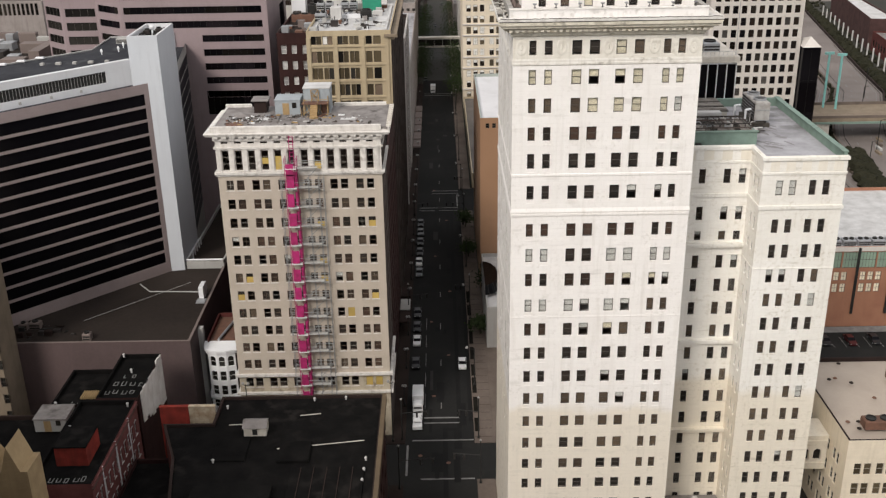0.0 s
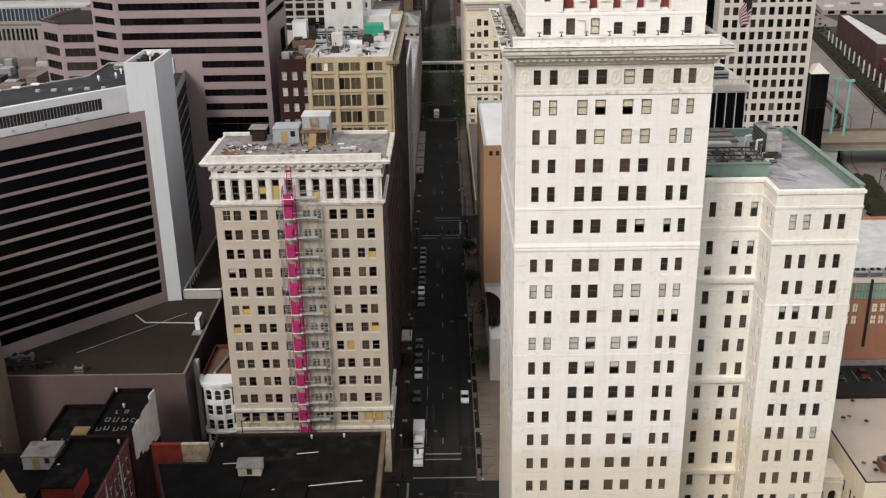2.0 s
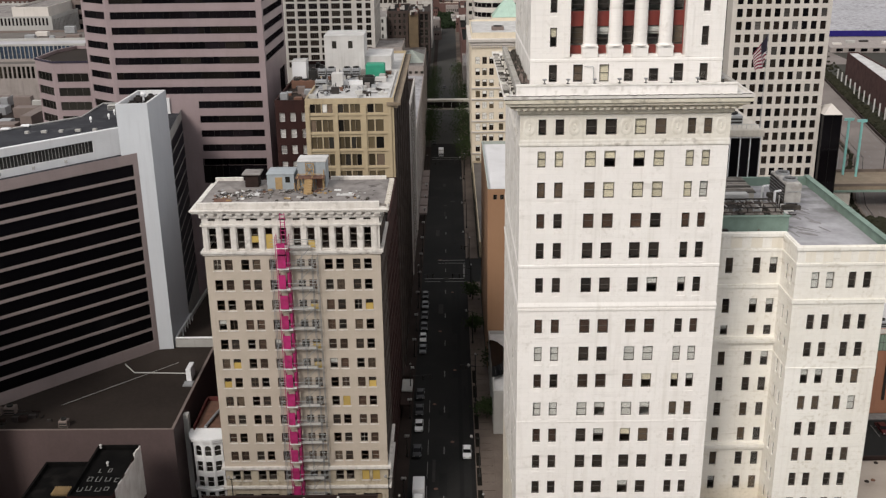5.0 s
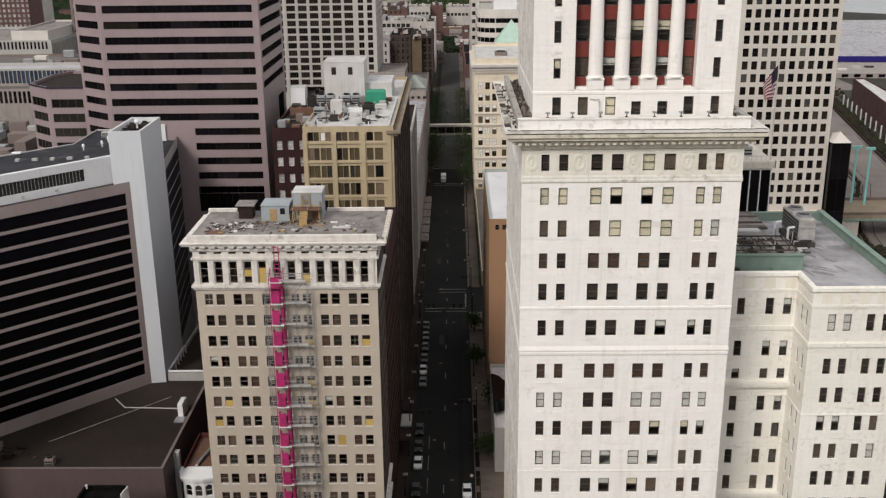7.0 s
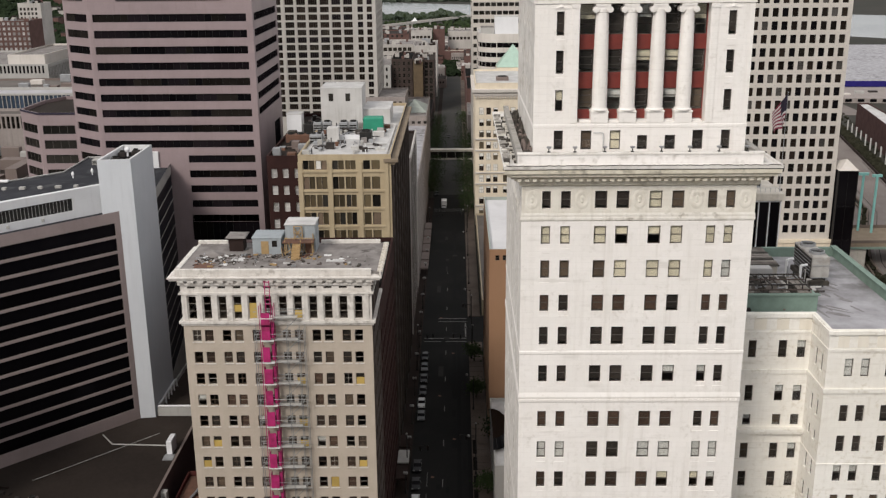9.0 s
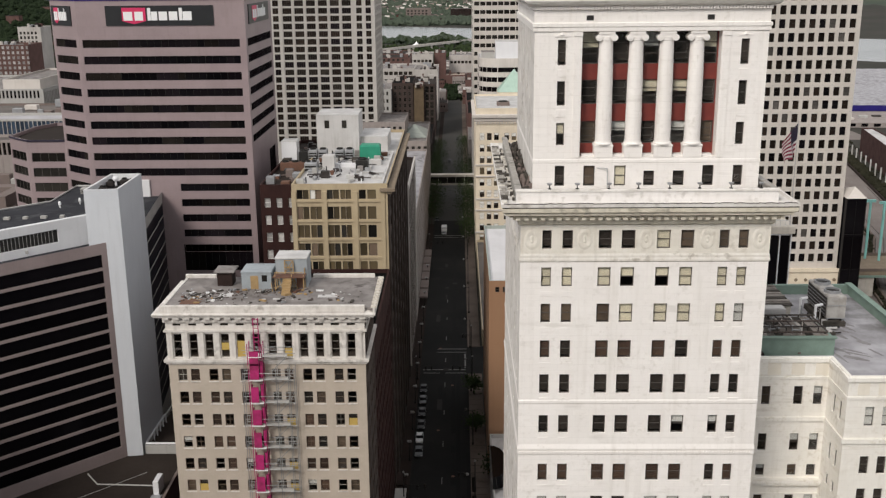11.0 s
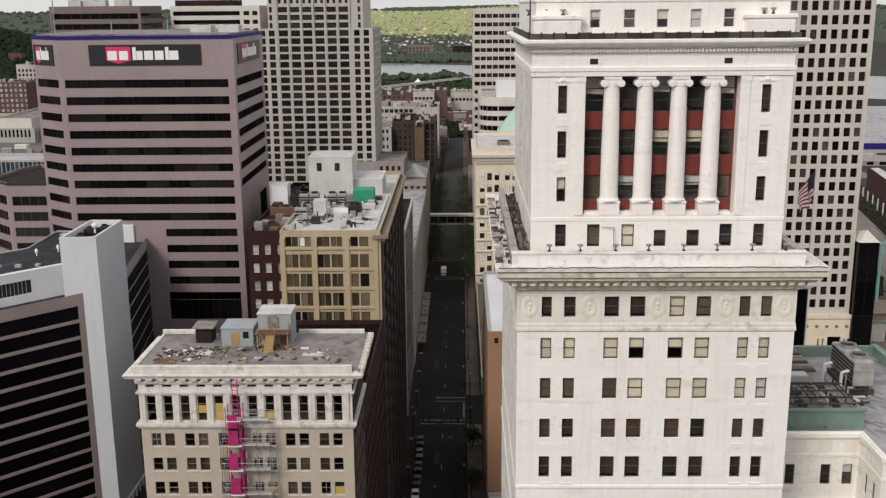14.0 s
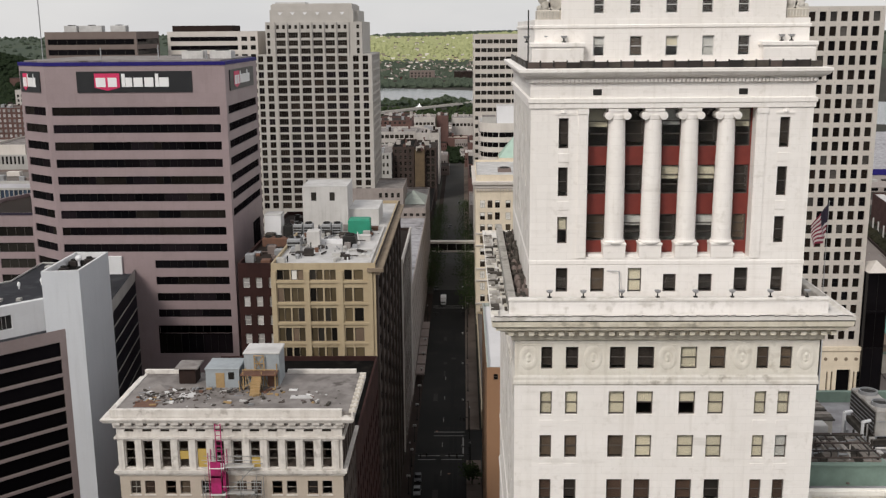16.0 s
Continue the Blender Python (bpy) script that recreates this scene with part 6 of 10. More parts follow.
def shed(x0, x1, y0, y1, z0, z1, mat, label, roof_mat, eave=0.3, door=False):
    ob = thing("roof_shed", ((x0 + x1) / 2, (y0 + y1) / 2, z0), label, "roof shed")
    mb = MB()
    mb.box(x0, x1, y0, y1, z0, z1)
    part("wall", mb, mat, ob)
    mb = MB()
    mb.bevel_box(x0 - eave, x1 + eave, y0 - eave, y1 + eave, z1, z1 + 0.22, 0.08)
    part("roof", mb, roof_mat, ob)
    if door:
        mb = MB()
        xm = x0 + (x1 - x0) * 0.3
        mb.box(xm, xm + 1.2, y0 - 0.05, y0 + 0.02, z0, z0 + 2.1)
        part("door", mb, TIMBER, ob)
        mb = MB()
        xm = x0 + (x1 - x0) * 0.68
        mb.box(xm, xm + 0.8, y0 - 0.05, y0 + 0.02, z0 + 1.2, z0 + 2.2)
        part("window", mb, GLASS_D, ob)
    return ob


RZ = 63.16
shed(-30.2, -25.6, 180.5, 184.8, RZ, 65.75, BLUEBOX, "pale blue metal-clad roof shed", BLUEBOX, 0.1, True)
shed(-25.0, -20.2, 181.3, 185.4, RZ, 67.7, BLUEBOX, "tall pale blue metal-clad lift house on the roof", ROOF_W, 0.12)
shed(-34.3, -32.0, 182.0, 184.6, RZ, 65.4, BROWN, "small dark roof hut with an overhanging grey lid", ROOF_G, 0.45)
stair = thing("timber_frame", (-23, 179.5, RZ), "raw timber stair and platform before the lift house", "timber frame")
for x, y, hh in ((-24.9, 179.4, 2.6), (-24.9, 181.0, 2.6), (-22.4, 179.4, 2.6), (-20.6, 179.6, 2.4), (-20.6, 181.0, 3.2), (-23.6, 180.9, 4.4), (-22.3, 180.9, 4.4)):
    mb = MB()
    mb.box(x, x + 0.14, y, y + 0.14, RZ, RZ + hh)
    part("post", mb, TIMBER, stair)
mb = MB()
mb.box(-25.2, -20.3, 179.2, 181.2, RZ + 2.1, RZ + 2.25)
part("platform", mb, RUST, stair, "rusty timber platform")
for p, q in (((-24.9, 179.4, RZ + 2.9), (-20.5, 179.4, RZ + 2.9)), ((-23.6, 180.9, RZ + 4.4), (-22.3, 180.9, RZ + 4.4)), ((-23.6, 180.9, RZ + 2.3), (-22.3, 180.9, RZ + 4.3)), ((-22.3, 180.9, RZ + 2.3), (-23.6, 180.9, RZ + 4.3)), ((-24.9, 179.4, RZ + 0.3), (-22.5, 179.4, RZ + 2.0)), ((-23.6, 180.9, RZ + 3.3), (-22.3, 180.9, RZ + 3.3))):
    mb = MB()
    mb.rod(p, q, 0.07, 5)
    part("brace", mb, TIMBER, stair)
for k in range(6):
    mb = MB()
    mb.box(-23.6, -22.3, 177.2 + 0.36 * k, 177.56 + 0.36 * k, RZ + 0.28 * k, RZ + 0.34 * (k + 1))
    part("step", mb, TIMBER, stair)
mb = MB()
mb.box(-21.8, -20.8, 180.9, 181.2, RZ, RZ + 2.0)
part("door", mb, RUST, stair)
beams = random.Random(58)
for k in range(12):
    x, y = beams.uniform(-25.4, -20.4), beams.uniform(177.4, 180.6)
    mb = MB()
    a_ = beams.uniform(-0.5, 0.5)
    l_ = beams.uniform(1.0, 2.6)
    mb.rod((x, y, RZ + 0.1), (x + l_ * math.sin(a_), y + 0.4, RZ + (l_ * math.cos(a_) if k % 3 else 0.3)), 0.06, 5)
    part("loose_beam", mb, TIMBER if k % 2 else TAUPE_D, stair)
random.seed(21)
for k in range(105):
    zone = k % 5
    if zone < 2:
        x, y = random.uniform(-38.5, -31.5), random.uniform(174.5, 180.0)
    elif zone == 2:
        x, y = random.uniform(-32, -19), random.uniform(177.2, 180.2)
    else:
        x, y = random.uniform(-39.0, -12.5), random.uniform(173.5, 180.2)
    s, l, a = random.uniform(0.08, 0.4), random.uniform(0.25, 1.3), random.uniform(0, 3.14)
    mb = MB()
    ca, sa = math.cos(a), math.sin(a)
    pts = [(x + ca * u - sa * v, y + sa * u + ca * v) for u, v in ((-l / 2, -s / 2), (l / 2, -s / 2), (l / 2, s / 2), (-l / 2, s / 2))]
    mb.prism(pts, RZ, RZ + random.uniform(0.05, 0.3))
    solid("debris", mb, random.choice([ROOF_W, ROOF_G, SOIL, TIMBER, BRONZE, METAL, RUST, SOIL, DECK, TAUPE_D]), "loose building debris on the worn roof", "debris", group="roof debris")
bits = random.Random(640)
mb = MB()
for k in range(330):
    if k % 3 == 0:
        x, y = bits.uniform(-39.3, -10.2), bits.uniform(171.9, 185.8)
    elif k % 3 == 1:
        x, y = bits.gauss(-34.0, 2.6), bits.gauss(177.3, 1.3)
    else:
        x, y = bits.gauss(-26.0, 4.0), bits.gauss(179.3, 0.9)
    if not (-39.4 < x < -10.0 and 171.8 < y < 180.3):
        continue
    s_, a_ = bits.uniform(0.03, 0.16), bits.uniform(0, 3.14)
    ca, sa = s_ * math.cos(a_), s_ * math.sin(a_)
    r_ = bits.uniform(0.4, 2.2)
    mb.prism([(x - ca * r_ + sa, y - sa * r_ - ca), (x + ca * r_ + sa, y + sa * r_ - ca), (x + ca * r_ - sa, y + sa * r_ + ca), (x - ca * r_ - sa, y - sa * r_ + ca)], RZ, RZ + bits.uniform(0.02, 0.12), bits.choice((0, 0, 1, 2, 3)))
solid("rubble", mb, [SOIL, ROOF_W, TAUPE_D, TAUPE_D], "small rubble and splinters over the worn roof", "rubble", "stuff")
mb = MB()
mb.poly([(-38.3, 178.6, RZ + 0.01), (-34.5, 178.4, RZ + 0.01), (-34.9, 181.0, RZ + 0.01), (-38.0, 181.2, RZ + 0.01)])
top_ = (-36.4, 179.9, RZ + 0.75)
for p, q in (((-38.3, 178.6), (-34.5, 178.4)), ((-34.5, 178.4), (-34.9, 181.0)), ((-34.9, 181.0), (-38.0, 181.2)), ((-38.0, 181.2), (-38.3, 178.6))):
    mb.poly([(*p, RZ + 0.01), (*q, RZ + 0.01), top_])
solid("tarpaulin", mb, ROOF_G, "grey tarpaulin heaped over material on the roof", "tarpaulin")
for x0, x1, y0, y1, mt in ((-38.0, -35.0, 173.2, 175.6, RUST), (-18.0, -15.0, 176.2, 177.4, ROOF_W), (-33.0, -31.0, 176.6, 178.4, ROOF_W)):
    mb = MB()
    mb.bevel_box(x0, x1, y0, y1, RZ, RZ + 0.06, 0.02)
    solid("roof_patch", mb, mt, "patched sheet of roofing", "roof patch", group="roof debris")

# hoist scaffold: standards, ledgers, decks and magenta netting, storey by storey
scaf = thing("scaffold", (-25, 170, 0), "steel scaffold with magenta chute netting against the tower", "scaffold")
SY0, SY1 = 169.8, 171.1
for x in (-28.9, -28.0, -25.9, -24.0, -22.2, -21.3):
    for y in (SY0, SY1):
        mb = MB()
        mb.rod((x, y, 0.1), (x, y, 58.2 if -28.5 < x < -24.5 else 54.6), 0.06)
        part("standard", mb, MAGENTA if x in (-28.0, -25.9) else TUBE, scaf)
levels = [16.2 + 3.64 * k for k in range(12)]
levels = [1.8, 5.4, 9.0, 12.6] + levels
for z in levels:
    if z > 56.5:
        continue
    for y in (SY0, SY1):
        for dz in (0.0, 1.0):
            mb = MB()
            mb.rod((-28.9, y, z + dz), (-21.3, y, z + dz), 0.045)
            part("ledger", mb, TUBE, scaf)
    mb = MB()
    mb.box(-25.8, -22.3, SY0 + 0.05, SY1 - 0.35, z - 0.03, z + 0.03)
    part("deck", mb, GALV, scaf)
    mb = MB()
    mb.box(-27.9, -25.95, SY0 - 0.25, SY1 - 0.05, z - 0.1, z + 0.02)
    part("deck", mb, DECK, scaf)
    if z > 54:
        mb = MB()
        mb.box(-27.75, -26.4, SY0 - 0.2, SY0 - 0.12, 54.9, 57.1)
        part("netting", mb, MAGENTA, scaf, "magenta netting panel")
        continue
    mb = MB()
    top_ = z + 2.15 + 0.4 * math.sin(z * 1.7)
    mb.box(-27.75, -26.5 + 0.12 * math.sin(z), SY0 - 0.2, SY0 - 0.12, z + 0.12, top_)
    mb.box(-27.75, -27.68, SY0 - 0.12, SY1 - 0.3, z + 0.12, top_)
    mb.box(-26.3, -26.05, SY0 + 0.1, SY0 + 0.16, z + 0.3, top_ + 0.2)
    part("netting", mb, MAGENTA, scaf, "magenta netting panel")
    mb = MB()
    mb.box(-26.45, -25.95, SY0 + 0.2, SY0 + 0.25, z + 0.25, z + 2.9)
    mb.box(-26.0, -25.9, SY0 + 0.2, SY1 - 0.2, z + 0.25, z + 2.6)
    part("netting", mb, MAROON, scaf, "sooty maroon netting panel")
    mb = MB()
    mb.rod((-25.8, SY0 + 0.1, z), (-22.3, SY0 + 0.1, z + 3.6), 0.05)
    part("brace", mb, TUBE, scaf)
    for x in (-28.9, -22.2):
        mb = MB()
        mb.rod((x, SY0, z), (x + 0.9, SY0, z + 1.8), 0.04)
        part("brace", mb, TUBE, scaf)
for x in (-26.9, -26.2):
    mb = MB()
    mb.rod((x, SY0, 55), (x, SY0, 62.2), 0.07)
    part("mast", mb, MAGENTA, scaf)
for k in range(6):
    mb = MB()
    mb.rod((-26.9, SY0, 58.5 + 0.7 * k), (-26.2, SY0, 58.5 + 0.7 * k), 0.05)
    part("rung", mb, MAGENTA, scaf)

scaf.location.x += 0.35

# ---------------------------------------------------------------- white bay-fronted house beside it
bay = thing("bay_house", (-45.5, 186, 0), "narrow white house with a rounded bay, rusty roof behind", "house")
bplan = [(-48.4, 182.7), (-47.9, 181.2), (-46.0, 180.6), (-44.2, 180.6), (-42.4, 181.2), (-40.4, 181.8), (-40.4, 196.0), (-48.5, 196.0)]
for i in range(8):
    mb = MB()
    a, b = Vector(bplan[i]), Vector(bplan[(i + 1) % 8])
    ln = (b - a).length
    holes = []
    if i in (1, 2, 3):
        holes = grid_holes([(ln * 0.5 - 0.64, ln * 0.5 + 0.64)], [(1.4, 3.2), (4.3, 6.5), (7.6, 9.8), (10.9, 13.2)])
    panel(mb, bplan[i], bplan[(i + 1) % 8], 0, 14.7, holes, 0.25)
    part("wall", mb, PAINTW if i < 4 else BROWN if i == 4 else BRICK, bay)
    for u0, u1, h0, h1 in holes:
        placed("window", glazed_mesh(u1 - u0, h1 - h0, FRAME_W, GLASS_D, 0, 1), bay, wall_pose(bay, bplan[i], bplan[(i + 1) % 8], (u0 + u1) / 2, h0, 0.15))
        if h0 > 10:
            # round head: the two corners above the arch
            d_ = (b - a).normalized()
            mb = MB()
            for s_ in (-1, 1):
                mid = a + d_ * (u0 + u1) / 2
                w_ = (u1 - u0) / 2
                pts = [(w_, h1)] + [(w_ * math.cos(q_ * math.pi / 10), h1 - w_ + w_ * math.sin(q_ * math.pi / 10)) for q_ in range(6)]
                pts = [((mid + d_ * s_ * p_[0]).x, (mid + d_ * s_ * p_[0]).y, p_[1]) for p_ in pts]
                mb.poly(pts if s_ < 0 else pts[::-1])
            part("arch_head", mb, PAINTW, bay)
mb = MB()
outer = inset_plan(bplan[:5] + [(-42.6, 184.0), (-48.5, 184.0)], -0.35)
mb.prism(outer, 13.9, 14.4)
mb.prism(inset_plan(outer, -0.2), 14.4, 14.8)
part("cornice", mb, PAINTW, bay)
mb = MB()
mb.prism(outer, 3.5, 3.8)
part("ledge", mb, PAINTW, bay)
mb = MB()
mb.poly([(*p, 14.72) for p in inset_plan(bplan, 0.2)])
part("roof", mb, RUST, bay, "rust-brown roof")
mb = MB()
for x in (-48.4, -40.7):
    mb.box(x, x + 0.3, 184, 196, 14.7, 15.6)
mb.box(-48.4, -40.4, 195.7, 196.0, 14.7, 15.6)
part("parapet", mb, BRICK, bay)
solid("roof_duct", (lambda m: (m.rod((-46.2, 184.5, 15.1), (-44.4, 194.0, 15.1), 0.3, 8), m)[1])(MB()), METAL, "long grey duct lying on the rusty roof", "duct")

# ---------------------------------------------------------------- hotel: podium, dark striped glass slab, white lift tower
pod = thing("podium", (-75, 200, 0), "rose granite podium with a brown gravel roof", "building")
pplan = [(-140, 177.7), (-50.1, 177.2), (-50.2, 198.0), (-50.3, 226.0), (-140, 226.0)]


def pod_z(y):
    return 18.25 + (y - 177.0) * 0.004


mb = MB()
for i in range(5):
    p, q = pplan[i], pplan[(i + 1) % 5]
    mb.quad((*p, 0), (*q, 0), (*q, pod_z(q[1]) + 0.45), (*p, pod_z(p[1]) + 0.45))
part("wall", mb, PODIUM, pod)
inn = inset_plan(pplan, 0.5)
mb = MB()
mb.poly([(*p, pod_z(p[1])) for p in inn])
part("roof", mb, TAR_B, pod, "brown gravel roof")
mb = MB()
for i in range(5):
    j = (i + 1) % 5
    a, b, c, d = inn[j], inn[i], pplan[i], pplan[j]
    mb.quad((*a, pod_z(a[1])), (*b, pod_z(b[1])), (*b, pod_z(c[1]) + 0.45), (*a, pod_z(d[1]) + 0.45))
    mb.quad((*c, pod_z(c[1]) + 0.45), (*d, pod_z(d[1]) + 0.45), (*a, pod_z(d[1]) + 0.45), (*b, pod_z(c[1]) + 0.45))
part("parapet", mb, TAUPE, pod)
mb = MB()
mb.box(-50.12, -49.15, 183.9, 185.2, 0, 18.0)
part("end_wall", mb, GREYP, pod)

DIRX, DIRY = -0.697, -0.717
GA = (-62.1, 212.7)


hotel = thing("hotel", (-85, 225, 16.5), "dark striped glass hotel slab with rose granite edges", "building")
GB = (GA[0] + DIRX * 85, GA[1] + DIRY * 85)
gplan = [GB, GA, (-59.6, 226.5), (-67.0, 277.0), (-80.5, 250.0), (-137.0, 176.5)]
L = 85.0
bands = [(57.35 - 3.045 * k, 59.85 - 3.045 * k) for k in range(13)]
mb = MB()
panel(mb, GB, GA, 8.0, 62.0, [(0.0 + 0.5, L - 1.2, z0, z1) for z0, z1 in bands], 0.25)
part("wall", mb, HOTELP, hotel)
for z0, z1 in bands:
    placed("window", glazed_mesh(L - 1.7, z1 - z0, FRAME_D, GLASS_BK, 0, 0), hotel, wall_pose(hotel, GB, GA, (0.5 + L - 1.2) / 2, z0, 0.15), "long black ribbon window")
side_a, side_b = gplan[2], gplan[3]
sl = (Vector(side_b) - Vector(side_a)).length
mb = MB()
panel(mb, side_a, side_b, 8.0, 62.4, [(1.0, sl - 3.0, z0 - 0.12, z1 + 0.12) for z0, z1 in bands], 0.25)
part("wall", mb, GREYP, hotel)
for z0, z1 in bands:
    placed("window", glazed_mesh(sl - 4.0, z1 - z0 + 0.24, FRAME_K, GLASS_NB, 0, 0), hotel, wall_pose(hotel, side_a, side_b, (sl - 2.0) / 2, z0 - 0.12, 0.03), "long black ribbon window")
mb = MB()
for i in (3, 4, 5):
    panel(mb, gplan[i], gplan[(i + 1) % 6], 8.0, 61.6)
panel(mb, gplan[1], gplan[2], 8.0, 61.6)
part("wall", mb, GREYP, hotel)
mb = MB()
mb.poly([(*p, 61.4) for p in gplan])
part("roof", mb, ROOF_N, hotel, "blue-grey gravel roof")
# set-back white penthouse storey with a louvre strip
n_in = Vector((DIRY, -DIRX))
pa, pb = Vector(GA) + n_in * 3.4 + Vector((DIRX, DIRY)) * 1.5, Vector(GB) + n_in * 3.4
pn = (Vector(pb) - Vector(pa)).length
mb = MB()
panel(mb, tuple(pb), tuple(pa), 61.4, 66.9, [(2.0, pn - 6.0, 62.9, 65.3)], 0.4)
q0, q1 = pa + n_in * 1.0, pb + n_in * 1.0
mb.quad((*pb, 66.9), (*pa, 66.9), (*q0, 66.9), (*q1, 66.9))
mb.quad((*q0, 65.4), (*q1, 65.4), (*q1, 66.9), (*q0, 66.9))
part("penthouse_wall", mb, WHITEP, hotel, "white set-back penthouse wall")
dv = (pa - pb).normalized()
mb = MB()
mb.quad((*(pb + dv * 2 + n_in * 0.38), 62.9), (*(pb + dv * (pn - 6) + n_in * 0.38), 62.9), (*(pb + dv * (pn - 6) + n_in * 0.38), 65.3), (*(pb + dv * 2 + n_in * 0.38), 65.3))
part("louvre_backing", mb, DARKM, hotel)
for k in range(110):
    mb = MB()
    p = pb + dv * (2.3 + k * (pn - 8.6) / 110) + n_in * 0.15
    mb.rod((p.x, p.y, 62.9), (p.x, p.y, 65.3), 0.035, 5)
    part("louvre", mb, WORN_P, hotel)
rear = [Vector((-66.5, 216.0)), Vector((-71.5, 246.0)), Vector((-79.4, 246.0)), Vector((-79.2, 231.0))]
r0, r1 = rear[3], rear[3] + Vector((DIRX, DIRY)) * 78
mb = MB()
mb.poly([(*p, 65.5) for p in (q1, q0, *rear, r1)])
part("penthouse_roof", mb, ROOF_N, hotel, "blue-grey gravel roof")
mb = MB()
for p0, p1 in zip((q0, *rear), (*rear, r1)):
    mb.quad((*p0, 60), (*p1, 60), (*p1, 65.7), (*p0, 65.7))
part("penthouse_wall", mb, GREYP, hotel)
for p0, p1 in zip(rear[1:], (*rear[2:], r1)):
    mb = MB()
    mb.rod((*p0, 65.75), (*p1, 65.75), 0.11, 6)
    part("roof_edge", mb, WORN_P, hotel)
for k in range(7):
    p = r0 + (r1 - r0) * (0.16 + 0.055 * k)
    mb = MB()
    mb.bevel_box(p.x - 0.9, p.x + 0.9, p.y - 0.5, p.y + 0.5, 65.7, 66.05, 0.1)
    part("edge_cap", mb, WHITEP, hotel)
for k in range(5):
    p = pb + dv * (pn - 12 - 6.5 * k)
    mb = MB()
    mb.box(p.x - 0.22, p.x + 0.22, p.y - 0.25, p.y + 0.1, 61.9, 62.45)
    part("wall_vent", mb, GREYP, hotel)
for x, y, r_ in ((-72.6, 229.0, 0.26), (-72.8, 233.5, 0.24), (-75.5, 226.0, 0.28)):
    mb = MB()
    mb.lathe(x, y, [(0.12, 65.5), (0.12, 66.0), (r_, 66.1), (r_, 66.5), (r_ * 0.5, 66.8), (0.02, 66.85)], 10)
    solid("roof_vent", mb, PAINTW, "white mushroom vent on the hotel roof", "roof vent", group="hotel roof vents")
roof_unit(-74.0, 239.5, 65.5, 4.0, 1.6, 1.2, GREYP, "grey louvred unit on the hotel roof", 0, 3)
for k in range(5):
    p = q0 + (r0 - q0) * (0.3 + 0.1 * k) + (q1 - q0) * (0.03 + 0.035 * k)
    roof_unit(p.x, p.y, 65.5, 0.8 + 0.3 * (k % 2), 0.8, 0.5, GREYP, "small dark vent on the hotel roof")

lift = thing("lift_tower", (-61.5, 219, 16.5), "tall plain white lift tower of the hotel", "tower")
lplan = [(-65.3, 212.2), (-59.2, 213.0), (-59.3, 227.5), (-65.3, 227.5)]
mb = MB()
for i in range(4):
    panel(mb, lplan[i], lplan[(i + 1) % 4], 8.0, 72.0)
part("wall", mb, LIFTW, lift)
linn = inset_plan(lplan, 0.4)
mb = MB()
for i in range(4):
    j = (i + 1) % 4
    mb.quad((*linn[j], 70.6), (*linn[i], 70.6), (*linn[i], 72.0), (*linn[j], 72.0))
    mb.quad((*lplan[i], 72.0), (*lplan[j], 72.0), (*linn[j], 72.0), (*linn[i], 72.0))
part("parapet", mb, WHITEP, lift)
mb = MB()
mb.poly([(*p, 70.6) for p in linn])
part("roof", mb, TAR, lift)
mb = MB()
mb.lathe(-62.2, 221.0, [(0.2, 70.6), (0.2, 71.8), (0.5, 72.0), (0.6, 72.4), (0.4, 72.75), (0.1, 72.8)], 12)
solid("satellite_dish", mb, WHITEP, "white dish on the lift tower roof", "dish")
for x, y in ((-63.6, 217.5), (-60.6, 217.0), (-63.9, 223.0), (-60.0, 223.8), (-61.8, 224.8)):
    roof_unit(x, y, 70.6, 1.3, 1.6, 0.8, BRONZE, "dark fan unit on the lift tower roof", 1)
shed(-69.8, -66.2, 254, 257, 61.4, 65.0, WHITEP, "white box on the hotel roof", WHITEP, 0.05)
for x, y, sx, sy in ((-83.2, 185.0, 2.2, 1.6), (-85.4, 184.4, 1.6, 1.2), (-71.0, 179.6, 1.6, 1.4)):
    roof_unit(x, y, pod_z(y) - 0.1, sx, sy, 1.5, TAUPE, "grey air unit on the gravel roof", 1, 2)
mb = MB()
mb.bevel_box(-52.6, -51.6, 197.3, 200.6, 18.3, 21.1, 0.08)
solid("roof_cabinet", mb, WHITEP, "upright white cabinet on the gravel roof", "cabinet")
random.seed(71)
for k in range(16):
    mb = MB()
    x, y = random.uniform(-86, -74), random.uniform(180, 186)
    s_ = random.uniform(0.3, 1.0)
    if k % 2:
        mb.bevel_box(x - s_, x + s_, y - s_ * 0.6, y + s_ * 0.6, pod_z(y) - 0.05, pod_z(y) + random.uniform(0.3, 1.3), 0.06)
    else:
        mb.rod((x, y, pod_z(y) + 0.2), (x + random.uniform(-2.5, 2.5), y + random.uniform(-1, 1), pod_z(y) + 0.2), 0.12, 6)
    solid("roof_fitting", mb, random.choice([BRONZE, DARKM, BROWN, BRONZE]), "dark pipe or box on the gravel roof", "roof fitting", group="podium roof fittings")
mb = MB()
mb.rod((-52.7, 200.4, 18.6), (-64.2, 201.0, 18.6), 0.14)
mb.rod((-64.2, 201.0, 18.6), (-67.3, 204.9, 18.6), 0.14)
solid("roof_pipe", mb, GREYP, "pale pipe running over the gravel roof", "pipe")
mb = MB()
mb.box(-52.9, -51.0, 195.0, 197.25, 18.25, 18.5)
solid("roof_tray", mb, METAL, "grey tray in front of the white cabinet", "tray")
mb = MB()
mb.rod((-56.4, 206.0, 18.4), (-74.4, 187.7, 18.33), 0.05)
solid("roof_pipe", mb, GREYP, "thin seam line over the gravel roof", "pipe")
